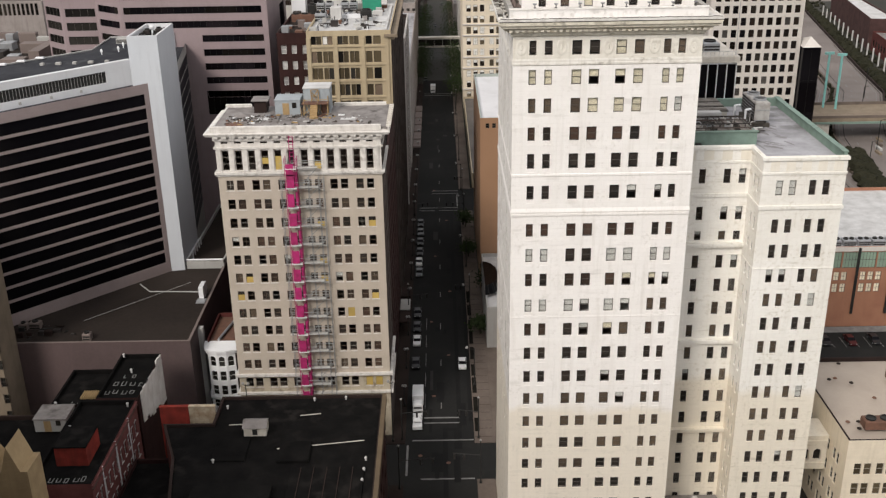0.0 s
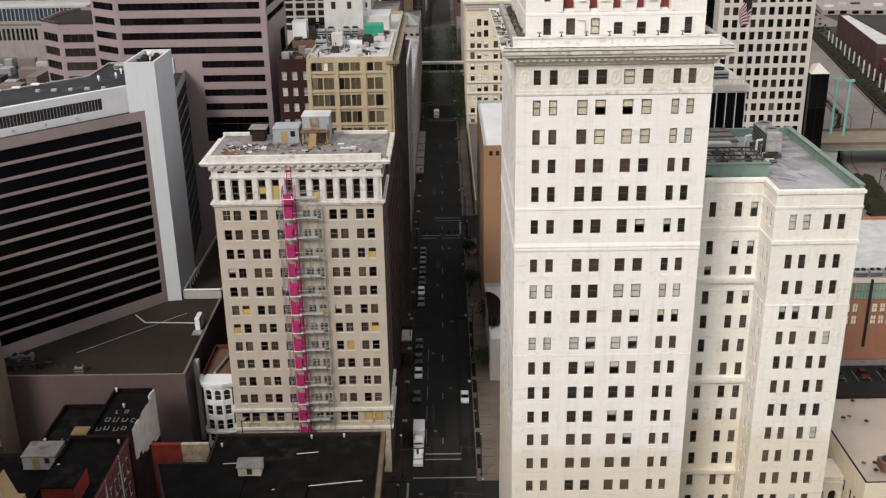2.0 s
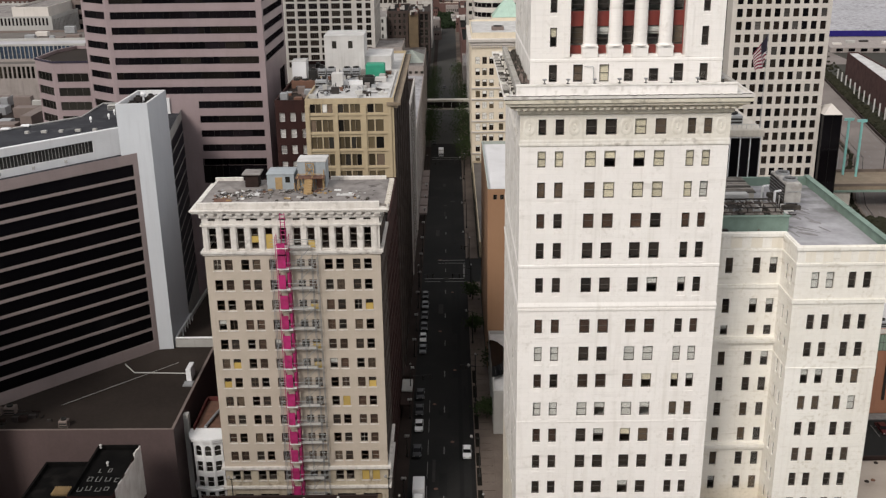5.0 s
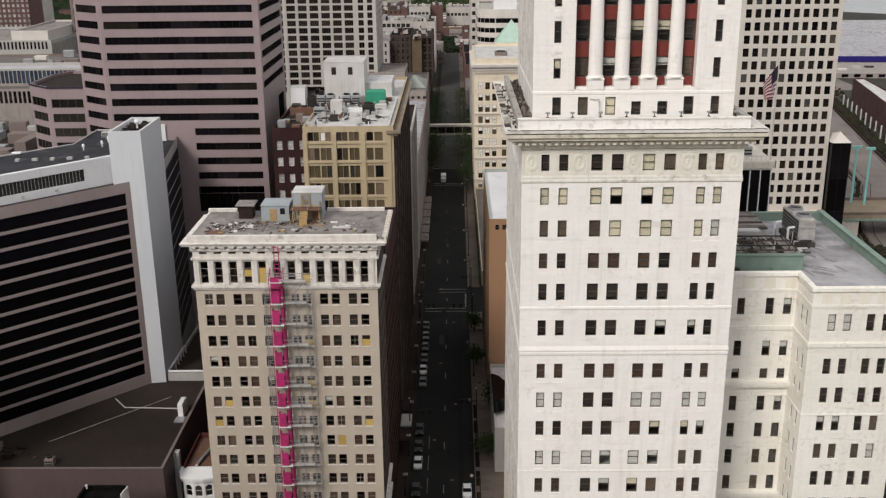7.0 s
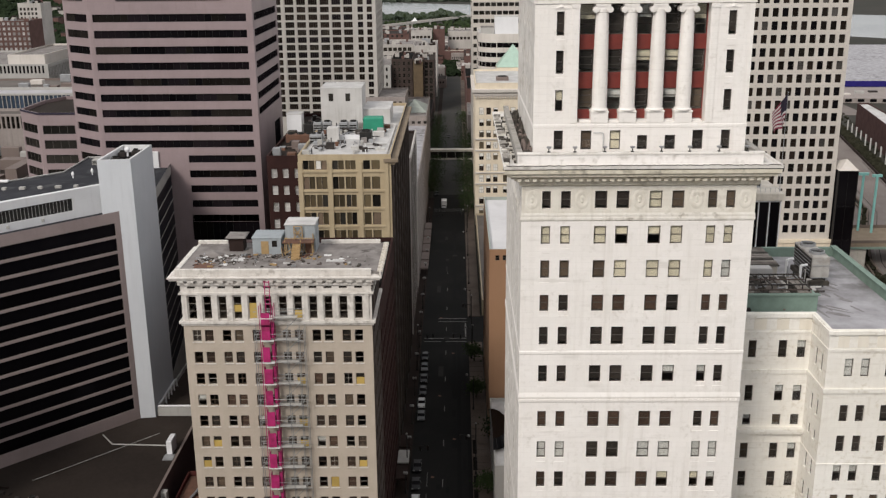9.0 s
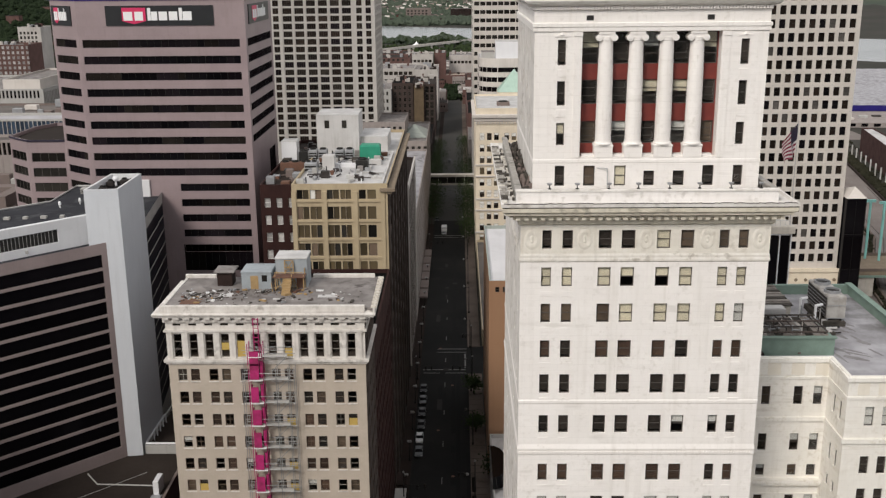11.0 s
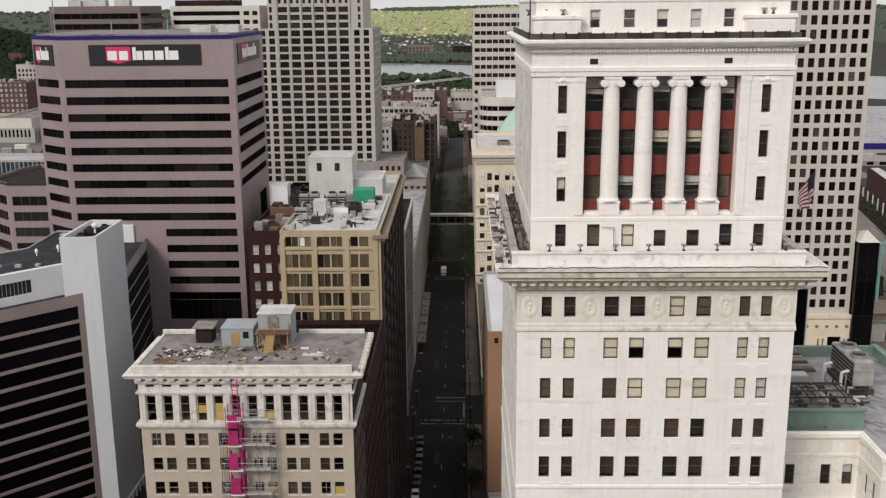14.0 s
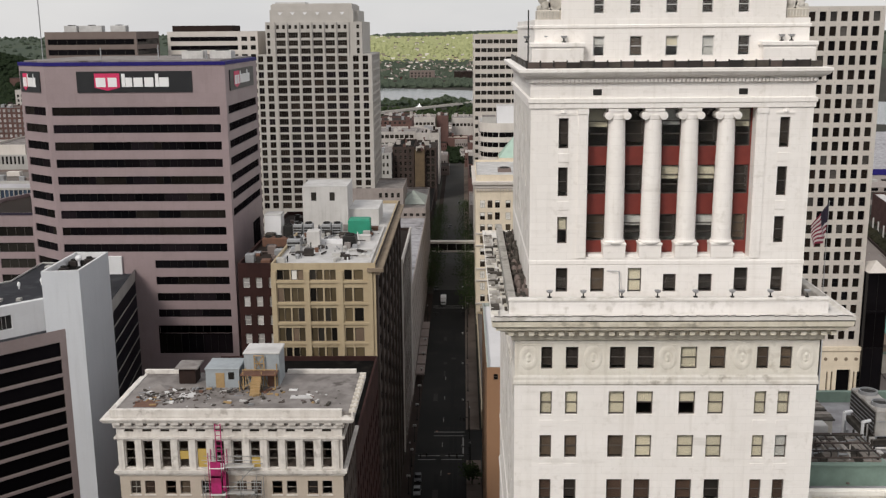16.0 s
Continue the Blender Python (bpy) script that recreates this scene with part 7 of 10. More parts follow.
low = block("hotel_annex", "low brown-roofed annex with white pipe rail", [(-59.0, 213.6), (-50.4, 213.6), (-50.0, 250), (-59.0, 252)], 20.2, GREYP, TAR_B)
mb = MB()
mb.rod((-58.8, 213.9, 20.5), (-50.6, 213.9, 20.5), 0.22)
mb.rod((-58.8, 213.9, 20.5), (-58.8, 227.0, 20.5), 0.22)
solid("white_pipe", mb, WHITEP, "white pipe along the annex roof edge", "pipe")
for k in range(5):
    mb = MB()
    mb.rod((-58.2, 217.5 + 2.1 * k, 19.3), (-58.2, 217.5 + 2.1 * k, 21.2), 0.16)
    solid("vent_pipe", mb, WHITEP, "short white vent pipe", "pipe", group="annex vents")

# ---------------------------------------------------------------- bank tower with rose granite bands
ribbon_rnd = random.Random(17)
bank = thing("bank_tower", (-60, 275, 0), "rose granite bank tower with dark ribbon windows and sign", "tower")
bpl = [(-79.0, 254.5), (-42.6, 254.5), (-42.6, 286.0), (-54.0, 298), (-79, 298), (-86.9, 292), (-86.9, 260.8)]
rows_up = [(94.35 - 3.535 * k, 96.05 - 3.535 * k) for k in range(9)]
rows_lo = [(94.35 - 3.535 * k, 96.05 - 3.535 * k) for k in range(9, 14)]
for i in range(7):
    a, b = bpl[i], bpl[(i + 1) % 7]
    ln = (Vector(b) - Vector(a)).length
    holes = []
    if i == 0:
        holes = grid_holes([(0.8, 35.0)], rows_up) + grid_holes([(19.7, 35.1)], rows_lo) + [(19.4, 35.1, 43.9, 50.1)]
    elif i == 6:
        holes = grid_holes([(0.9, ln - 0.9)], rows_up + rows_lo)
    elif i == 1:
        holes = grid_holes([(1.6, ln - 1.6)], rows_up[:7]) + [(20.0, 28.5, 40, 68.5)]
    mb = MB()
    panel(mb, a, b, 0, 104.4, holes, 0.35)
    part("wall", mb, PINK, bank)
    for u0, u1, h0, h1 in holes:
        n_ = max(round((u1 - u0) / 1.55), 1)
        q_ = 0
        while q_ < n_:
            e_ = min(q_ + ribbon_rnd.choice((1, 2, 3, 3, 5)), n_)
            ua, ub = u0 + (u1 - u0) * q_ / n_, u0 + (u1 - u0) * e_ / n_
            placed("window", glazed_mesh(ub - ua, h1 - h0, FRAME_K, ribbon_rnd.choice((GLASS_BK, GLASS_BK, GLASS_MT, GLASS_DK)) if i != 1 else GLASS_MT, e_ - q_ - 1, 0, 0.05), bank, wall_pose(bank, a, b, (ua + ub) / 2, h0, 0.2), "dark ribbon window")
            q_ = e_
mb = MB()
mb.prism(inset_plan(bpl, -0.15), 104.3, 105.0)
part("trim", mb, BLUE_T, bank, "royal blue roof edge")
mb = MB()
mb.prism(inset_plan(bpl, 1.0), 104.9, 105.3)
part("roof", mb, ROOF_G, bank)


def bank_sign(a, b, u0, u1, z0, z1):
    """A black board with a crimson shield and white bars for the lettering."""
    ob = thing("bank_sign", ((a[0] + b[0]) / 2, (a[1] + b[1]) / 2, z0), "black sign board, crimson shield and white letter bars", "sign", "bank signs")
    av, bv = Vector(a), Vector(b)
    d = (bv - av).normalized()
    n = Vector((d.y, -d.x))

    def slab(name, pts, lo, hi, mat, lab=""):
        mb = MB()
        f = [av + d * u + n * hi for u, z in pts]
        g = [av + d * u + n * lo for u, z in pts]
        k = len(pts)
        mb.poly([(f[i].x, f[i].y, pts[i][1]) for i in range(k)])
        for i in range(k):
            j = (i + 1) % k
            mb.quad((g[i].x, g[i].y, pts[i][1]), (g[j].x, g[j].y, pts[j][1]), (f[j].x, f[j].y, pts[j][1]), (f[i].x, f[i].y, pts[i][1]))
        part(name, mb, mat, ob, lab)

    h, w = z1 - z0, u1 - u0
    slab("board", [(u0, z0), (u1, z0), (u1, z1), (u0, z1)], 0.0, 0.2, SIGN_K)
    sx, sw = u0 + w * 0.155, w * 0.22
    slab("shield", [(sx, z0 + h * 0.24), (sx + sw / 2, z0 + h * 0.08), (sx + sw, z0 + h * 0.24), (sx + sw, z1 - h * 0.1), (sx, z1 - h * 0.1)], 0.2, 0.27, SIGN_R, "crimson shield")
    lo, hi, top = z0 + h * 0.26, z0 + h * 0.7, z0 + h * 0.88
    for k, (f0, f1, zz) in enumerate(((0.168, 0.252, hi), (0.272, 0.35, hi), (0.392, 0.422, top), (0.426, 0.482, hi), (0.496, 0.574, hi), (0.59, 0.668, hi), (0.684, 0.714, top), (0.718, 0.80, hi))):
        slab("letter_bar", [(u0 + w * f0, lo), (u0 + w * f1, lo), (u0 + w * f1, zz), (u0 + w * f0, zz)], 0.2 if k > 1 else 0.27, 0.33, SIGN_W, "plain white bar")


bank_sign(bpl[0], bpl[1], 6.4, 29.7, 99.0, 103.2)
bank_sign(bpl[1], bpl[2], 3.5, 26.8, 99.0, 103.2)
bank_sign(bpl[6], bpl[0], 0.6, 8.2, 99.0, 103.2)
for x, y, h in ((-83, 264, 16), (-70, 262, 2.5), (-58, 262, 3.0), (-48, 262, 2.0)):
    mb = MB()
    mb.rod((x, y, 105.2), (x, y, 105.2 + h), 0.12)
    solid("roof_mast", mb, METAL, "thin mast on the bank tower roof", "mast", group="bank masts")
for x, y in ((-52, 268), (-46, 268)):
    roof_unit(x, y, 105.3, 4.5, 4, 1.6, ROOF_W, "pale roof plant on the bank tower", 1)
opl = [(-96.5, 262.5), (-87.2, 262.5), (-87.2, 290), (-100, 290), (-103, 283), (-103, 268.5)]
annex_rows = [(67.9 - 3.535 * k, 70.0 - 3.535 * k) for k in range(6)]
block("bank_annex", "rose granite annex with dark ribbon windows and blue roof edge", opl, 73.0, PINK, TAR_B,
      {0: [([(0.9, 8.6)], annex_rows)], 5: [([(0.6, 8.0)], annex_rows)], 4: [([(1.0, 13.0)], annex_rows)]}, glass=GLASS_D, mull=3, rails=0)
mb = MB()
mb.box(-96.5, -87.3, 262.3, 262.5, 72.6, 73.05)
for (xa, ya), (xb, yb) in ((opl[5], opl[0]), (opl[4], opl[5])):
    d_ = Vector((yb - ya, xa - xb)).normalized() * 0.15
    mb.prism([(xa, ya), (xa + d_.x, ya + d_.y), (xb + d_.x, yb + d_.y), (xb, yb)][::-1], 72.6, 73.05)
solid("trim", mb, NAVY, "navy blue trim on the annex edge", "trim", "structure")

# ---------------------------------------------------------------- ochre brick loft building and its neighbours along the street
B_ROWS = [(66.5, 68.4)] + [(62.4 - 3.78 * k, 65.0 - 3.78 * k) for k in range(16)]
random.seed(52)
loft_front = []
for r_ in B_ROWS[:9]:
    for lo_, hi_ in ((1.0, 2.15), (2.2, 3.35), (3.6, 4.7), (4.75, 5.85), (7.0, 8.15), (8.2, 9.35), (9.65, 10.65), (10.7, 11.75), (13.3, 14.7), (15.0, 16.7)):
        loft_front.append(([(lo_, hi_)], [r_], random.choice([GLASS_Y, GLASS_Y, GLASS_Y, GLASS_Y, GLASS_D, SHADE_B, GLASS_D, SHADE_W if r_[0] > 64 else GLASS_Y]), 0))
# street side and piers get the darker brick that carries the canyon's shade
ochre = block("ochre_loft", "ochre brick loft building, tawny blinds, white roof with plant", rect(-29.9, -10.9, 228, 297), 69.6, YELLOW, ROOF_W,
              {0: loft_front,
               1: [(even(2.0, 4.8, 4.3, 14), B_ROWS[:14], GLASS_MT, 1)]}, parapet=0.7, rails=0, sides={1: SHADED_BRICK})
mb = MB()
mb.box(-11.1, -9.6, 227.6, 297, 68.1, 68.6)
mb.box(-11.0, -10.1, 227.8, 297, 67.5, 68.1)
mb.box(-12.4, -9.4, 227.3, 228.1, 68.1, 68.7)
part("cornice", mb, TAN_MID, ochre)
for z0_, z1_ in B_ROWS[:9]:
    mb = MB()
    mb.box(-29.9, -12.2, 227.72, 228.02, z0_ - 0.55, z0_ - 0.15)
    part("sill_course", mb, YELLOW, ochre)
for x in (-29.6, -23.5, -17.4, -12.0):
    mb = MB()
    mb.box(x - 0.35, x + 0.55, 227.7, 228.02, 30, 68.1)
    part("pilaster", mb, YELLOW, ochre)
for i in range(8):
    mb = MB()
    y = 229 + i * 9.6
    mb.box(-10.92, -10.5, y - 0.5, y + 0.5, 0, 67.5)
    part("pier", mb, SHADED_BRICK, ochre)
# the plant on its roof
BR = 68.9
pent = shed(-29.8, -20.0, 266, 276, BR - 0.2, 77.8, WORN_P, "plain white lift house on the loft roof", ROOF_W, 0.05)
for x in (-27.9, -23.9):
    mb = MB()
    mb.box(x, x + 1.1, 265.95, 266.02, 74.8, 76.6)
    part("window", mb, GLASS_D, pent)
shed(-20.0, -13.5, 268, 280, BR, 72.4, WORN_P, "white roof storey with a stepped edge", ROOF_W, 0.05)
mb = MB()
mb.bevel_box(-19.2, -14.6, 258.5, 262.0, BR, 72.0, 0.3)
solid("green_tank", mb, GREENBOX, "bright green covered tank on the white roof", "tank")
roof_unit(-24.8, 247.5, BR, 2.6, 2.6, 3.0, WORN_P, "dulled white plant cabinet on the roof")
roof_unit(-28.3, 245.5, BR, 2.6, 3.6, 1.9, METAL, "grey fan unit on the roof", 2, 2)
roof_unit(-17.5, 246.5, BR, 2.6, 2.8, 2.2, DARKM, "dark louvred unit on the roof", 1, 3)
for i in range(4):
    roof_unit(-29.6 + 2.2 * i + (1.6 if i > 1 else 0), 258.0, BR, 1.9, 2.6, 2.4, METAL, "row of grey condensers on the roof", 1, 3)
random.seed(4)
for i in range(22):
    mb = MB()
    x, y = random.uniform(-29, -14), random.uniform(232, 264)
    mb.rod((x, y, BR), (x, y, BR + random.uniform(0.6, 1.6)), 0.12)
    solid("vent_pipe", mb, random.choice([METAL, DARKM, WHITEP]), "small vent pipe on the white roof", "pipe", group="loft roof pipes")
mb = MB()
mb.box(-25.8, -18.5, 248.5, 249.2, BR, BR + 0.9)
solid("roof_duct", mb, WHITEP, "long white duct on the loft roof", "duct")
random.seed(66)
for i in range(34):
    mb = MB()
    x, y = random.uniform(-29, -13), random.uniform(231, 264)
    if i % 3 == 0:
        a_ = random.uniform(0, 3.1)
        mb.rod((x, y, BR + 0.25), (x + 2.2 * math.cos(a_), y + 2.2 * math.sin(a_), BR + 0.25), 0.16, 6)
    else:
        s_ = random.uniform(0.3, 0.9)
        mb.bevel_box(x - s_, x + s_, y - s_ * 0.7, y + s_ * 0.7, BR, BR + random.uniform(0.3, 1.5), 0.06)
    solid("roof_fitting", mb, random.choice([METAL, GREYP, BRONZE, PALE, ROOF_G]), "small grey duct or box on the loft roof", "roof fitting", group="loft roof fittings")
mb = MB()
mb.box(-19.6, -11.9, 264.5, 265.0, BR, BR + 0.7)
mb.box(-12.4, -11.9, 230.0, 264.5, BR, BR + 0.45)
solid("roof_kerb", mb, ROOF_W, "white stepped kerb round the loft roof", "kerb")
clutter = random.Random(812)
for k in range(46):
    mb = MB()
    x, y = clutter.uniform(-28.8, -13.5), clutter.uniform(231, 263)
    kind_ = k % 4
    if kind_ == 0:
        l_ = clutter.uniform(2.0, 6.0)
        for r_ in (0.0, 0.28):
            mb.rod((x, y + r_, BR + 0.3), (min(x + l_, -12.6), y + r_, BR + 0.3), 0.09, 6)
        mb.rod((x, y, BR), (x, y, BR + 0.32), 0.06, 5)
    elif kind_ == 1:
        w_, h_ = clutter.uniform(0.5, 1.3), clutter.uniform(0.5, 1.4)
        mb.bevel_box(x - w_, x + w_, y - w_ * 0.7, y + w_ * 0.7, BR, BR + h_, 0.08)
        mb.box(x - w_ - 0.06, x + w_ + 0.06, y - w_ * 0.7 - 0.06, y + w_ * 0.7 + 0.06, BR + h_ - 0.16, BR + h_ - 0.08)
    elif kind_ == 2:
        mb.lathe(x, y, [(0.35, BR), (0.35, BR + 0.5), (0.5, BR + 0.55), (0.42, BR + 0.85), (0.1, BR + 0.95)], 10)
    else:
        a_ = clutter.uniform(0, 3.1)
        mb.rod((x, y, BR + 0.45), (x + 1.6 * math.cos(a_), y + 1.6 * math.sin(a_), BR + 0.45), 0.3, 8)
        mb.rod((x, y, BR), (x, y, BR + 0.6), 0.28, 8)
    solid("roof_fitting", mb, clutter.choice((METAL, GALV, GREYP, SOIL, BRONZE, WORN_P, RUST)), "duct, curb or vent among the loft's roof plant", "roof fitting", group="loft roof fittings")
for k in range(40):
    mb = MB()
    x, y = clutter.uniform(-37.2, -30.6), clutter.uniform(238, 288)
    if k % 3:
        w_ = clutter.uniform(0.3, 1.0)
        mb.bevel_box(x - w_, x + w_, y - w_, y + w_, 67.0, 67.0 + clutter.uniform(0.4, 1.8), 0.07)
    else:
        mb.rod((x, y, 67.3), (min(x + clutter.uniform(1, 4), -30.5), y + clutter.uniform(-1, 1), 67.3), 0.14, 6)
    solid("roof_fitting", mb, clutter.choice((SOIL, BRONZE, RUST, METAL, TAUPE, WORN_P)), "rusty duct or box on the brick building's roof", "roof fitting", group="brick roof fittings")
block("brick_loft", "dark red brick building with pale windows", rect(-37.8, -30.1, 236, 292), 67.8, OXBLOOD, TAR_B,
               {0: [([(0.9, 2.1), (3.3, 4.5), (5.8, 7.0)], [(65.0 - 3.7 * k - 2.0, 65.0 - 3.7 * k) for k in range(8)], SHADE_G, 0)]}, sash=FRAME_W)
shed(-37.5, -34.0, 262, 266, 67.0, 72.3, WHITEP, "white box on the brick roof", ROOF_W, 0.05)
roof_unit(-33.5, 256, 67.0, 6.5, 2.0, 1.8, RUST, "rusty duct bank on the brick roof", 3)
roof_unit(-32.4, 262, 67.0, 2.0, 2.0, 3.2, DARKM, "dark pipe cluster on the brick roof", 1)
block("brown_loft", "dark brown brick building between the towers", rect(-39.5, -10.7, 187.5, 226.5), 52.5, OXBLOOD, TAR,
      {1: [(even(1.5, 3.2, 1.5, 12), [(3.5 + 3.7 * k, 5.9 + 3.7 * k) for k in range(12)], None, 0)]})
fin = block("finned_tower", "office building with pale vertical fins and dark glass", rect(-34, -10.6, 297.5, 340), 54.4, BRICK_K, TAR_B,
            {1: [(even(1.0, 5.2, 4.5, 8), [(4.0 + 12.0 * k, 15.6 + 12.0 * k) for k in range(4)], GLASS_MT, 0)], 0: [(even(1.0, 3.2, 1.6, 7), [(50, 52), (54, 56)])]}, rails=3)
for i in range(9):
    mb = MB()
    y = 297.9 + i * 5.2
    mb.box(-10.62, -10.5, y, y + 0.34, 3, 53.2)
    part("fin", mb, WARMW, fin)
mb = MB()
mb.box(-10.62, -10.2, 297.6, 340, 53.0, 54.6)
mb.box(-11.4, -10.2, 296.9, 297.55, 3, 54.6)
mb.box(-10.62, -10.2, 339.4, 340.2, 3, 53.0)
part("surround", mb, WARMW, fin, "pale concrete surround of the fins")
block("stone_block", "pale stone office block along the street", rect(-40, -10.6, 340.5, 467), 34.6, STONE_P, ROOF_BL,
      {1: [(even(2.5, 5.2, 2.0, 24), [(5.0 + 3.8 * k, 7.2 + 3.8 * k) for k in range(7)])]})
for i in range(6):
    mb = MB()
    y = 356 + i * 10
    mb.bevel_box(-10.4, -7.6, y, y + 8.6, 3.4, 4.0, 0.15)
    solid("awning", mb, TAUPE, "dull taupe canopy over the sidewalk", "awning", group="street canopies")
for i in range(3):
    mb = MB()
    y = 214 + i * 7
    mb.bevel_box(-10.65, -8.2, y, y + 5.6, 3.3, 3.7, 0.12)
    solid("awning", mb, GREYP if i == 1 else BROWN, "shop canopy over the sidewalk", "awning", group="street canopies")
# ---------------------------------------------------------------- low roofs in the foreground
black = thing("black_roof_block", (-26, 139, 0), "low block with a patched black tar roof and dark brick walls", "building")
kp = [(-40.5, 60), (-10.7, 60), (-10.7, 152.7), (-38.7, 152.7), (-38.7, 144.2), (-46.9, 144.2), (-43.2, 134.5), (-41.2, 124.0)]
KN = len(kp)
for i in range(KN):
    mb = MB()
    cols = even(3, 5.2, 2.6, 17) if i == 1 else []
    rws = [(6.0, 8.2), (10.5, 12.7), (15.0, 17.2)]
    panel(mb, kp[i], kp[(i + 1) % KN], 0, 20.5, grid_holes(cols, rws), 0.3)
    part("wall", mb, OXBLOOD if i == 1 else BRICK, black)
    for u0, u1, h0, h1 in grid_holes(cols, rws):
        placed("window", glazed_mesh(u1 - u0, h1 - h0, FRAME_D, GLASS_D, 1, 1), black, wall_pose(black, kp[i], kp[(i + 1) % KN], (u0 + u1) / 2, h0, 0.2))
mb = MB()
mb.poly([(*p, 20.0) for p in inset_plan(kp, 0.4)])
part("roof", mb, TAR, black, "black tar roof")
mb = MB()
ki = inset_plan(kp, 0.4)
for i in range(KN):
    j = (i + 1) % KN
    mb.quad((*ki[j], 20.0), (*ki[i], 20.0), (*ki[i], 20.5), (*ki[j], 20.5))
    mb.quad((*kp[i], 20.5), (*kp[j], 20.5), (*ki[j], 20.5), (*ki[i], 20.5))
part("parapet", mb, BROWN, black)
mb = MB()
mb.box(-10.9, -10.2, 60, 152.7, 19.2, 20.6)
part("cornice", mb, TAN_DIM, black)
hut = thing("roof_hut", (-31.0, 142, 20), "small pale roof hut with a dark doorway", "roof hut")
mb = MB()
mb.box(-32.9, -29.3, 140.8, 143.4, 20, 21.6)
part("wall", mb, PALE, hut)
mb = MB()
mb.poly([(-33.1, 140.5, 21.6), (-29.1, 140.5, 21.6), (-29.1, 142.1, 22.4), (-33.1, 142.1, 22.4)])
mb.poly([(-29.1, 143.7, 21.6), (-33.1, 143.7, 21.6), (-33.1, 142.1, 22.4), (-29.1, 142.1, 22.4)])
mb.poly([(-29.3, 140.8, 21.6), (-29.3, 143.4, 21.6), (-29.3, 142.1, 22.35)])
part("roof", mb, ROOF_G, hut)
mb = MB()
mb.box(-31.5, -30.7, 140.72, 140.82, 20.3, 21.3)
part("door", mb, DARKM, hut)
for x0, x1, y0, y1, h, mat in ((-26.5, -21.5, 133.0, 138.5, 0.5, TAR), (-37.0, -31.6, 133.6, 140.2, 0.3, TAR), (-24, -12.6, 118, 131.5, 0.25, TAR), (-38, -26, 112, 126, 1.1, TAR)):
    mb = MB()
    mb.bevel_box(x0, x1, y0, y1, 19.9, 20.0 + h, 0.1)
    solid("roof_curb", mb, mat, "raised dark section of the tar roof", "roof section", group="tar roof sections")
for x in (-22.5, -20.5, -18.5, -16.5, -14.5):
    mb = MB()
    mb.box(x, x + 0.12, 118, 131.4, 20.2, 20.38)
    solid("roof_seam", mb, BROWN, "raised seam on the tar roof", "roof seam", group="tar roof seams")
for a, b in (((-27, 136.9), (-13.2, 139.0)), ((-36, 144.2), (-31, 144.5)), ((-24.5, 146.8), (-21, 147.3))):
    mb = MB()
    mb.rod((*a, 20.08), (*b, 20.08), 0.08)
    solid("roof_pipe", mb, PALE, "thin pale pipe lying on the tar roof", "pipe", group="tar roof pipes")
for x, y in ((-22.6, 151.6), (-17.2, 151.9), (-37.2, 149.5), (-36.5, 133.5), (-12.6, 133.5), (-12.7, 130.6), (-12.8, 127.8)):
    mb = MB()
    mb.lathe(x, y, [(0.15, 20.0), (0.15, 20.4), (0.24, 20.44), (0.19, 20.62), (0.05, 20.7)], 10)
    solid("roof_vent", mb, WORN_P, "white mushroom vent on the tar roof", "roof vent", group="tar roof vents")
for x0, x1, mat, lab in ((-48.1, -43.3, BRICK_R, "stained red rendered parapet wall"), (-43.2, -38.8, PEELED, "peeling cream-washed parapet wall")):
    mb = MB()
    mb.box(x0, x1, 147.0, 147.6, 12.0, 21.9)
    mb.bevel_box(x0 - 0.05, x1 + 0.05, 146.9, 147.65, 21.9, 22.1, 0.05)
    solid("roof_wall", mb, mat, lab + " beside the tar roof", "parapet wall")

# brick terrace with graffiti roofs
terr = block("brick_terrace", "red brick terrace with black roofs and white window frames", rect(-63.5, -53.8, 128.0, 152.5), 20.3, BRICK_T, TAR,
             {1: [(even(1.0, 2.1, 0.95, 11), [(2.5, 4.6), (6.5, 8.6), (10.3, 12.5), (14.6, 17.2)], GLASS_BR, 1)],
              0: [(even(1.5, 2.6, 1.2, 3), [(14.5, 16.8), (10.0, 12.3)], SHADE_W, 0)]}, sash=FRAME_W, rim=TAR)
for k in range(3):
    mb = MB()
    y = 133.0 + 7.0 * k
    mb.rod((-53.7, y, 3.0), (-53.7, y, 20.0), 0.12)
    part("downpipe", mb, WHITEP, terr)
for z_ in (2.5, 6.5, 10.3, 14.6):
    for k in range(11):
        mb = MB()
        y = 129.0 + 2.1 * k
        h_ = 2.6 if z_ > 14 else 2.15
        mb.box(-53.8, -53.66, y - 0.08, y + 1.03, z_ - 0.14, z_ - 0.02)
        mb.box(-53.8, -53.7, y - 0.06, y + 1.01, z_ + h_, z_ + h_ + 0.12)
        part("window_trim", mb, WORN_P, terr)
for zc in (19.2, 19.75):
    mb = MB()
    mb.box(-53.8, -53.55, 128.0, 152.5, zc, zc + 0.2)
    part("cornice", mb, BRICK_D if zc < 19.5 else BRICK_T, terr)
terr2 = block("black_roof_house", "taller brick house with black roof, whitewashed gable", rect(-60.9, -53.6, 153.0, 169.0), 20.4, OXBLOOD, TAR, rim=TAR)
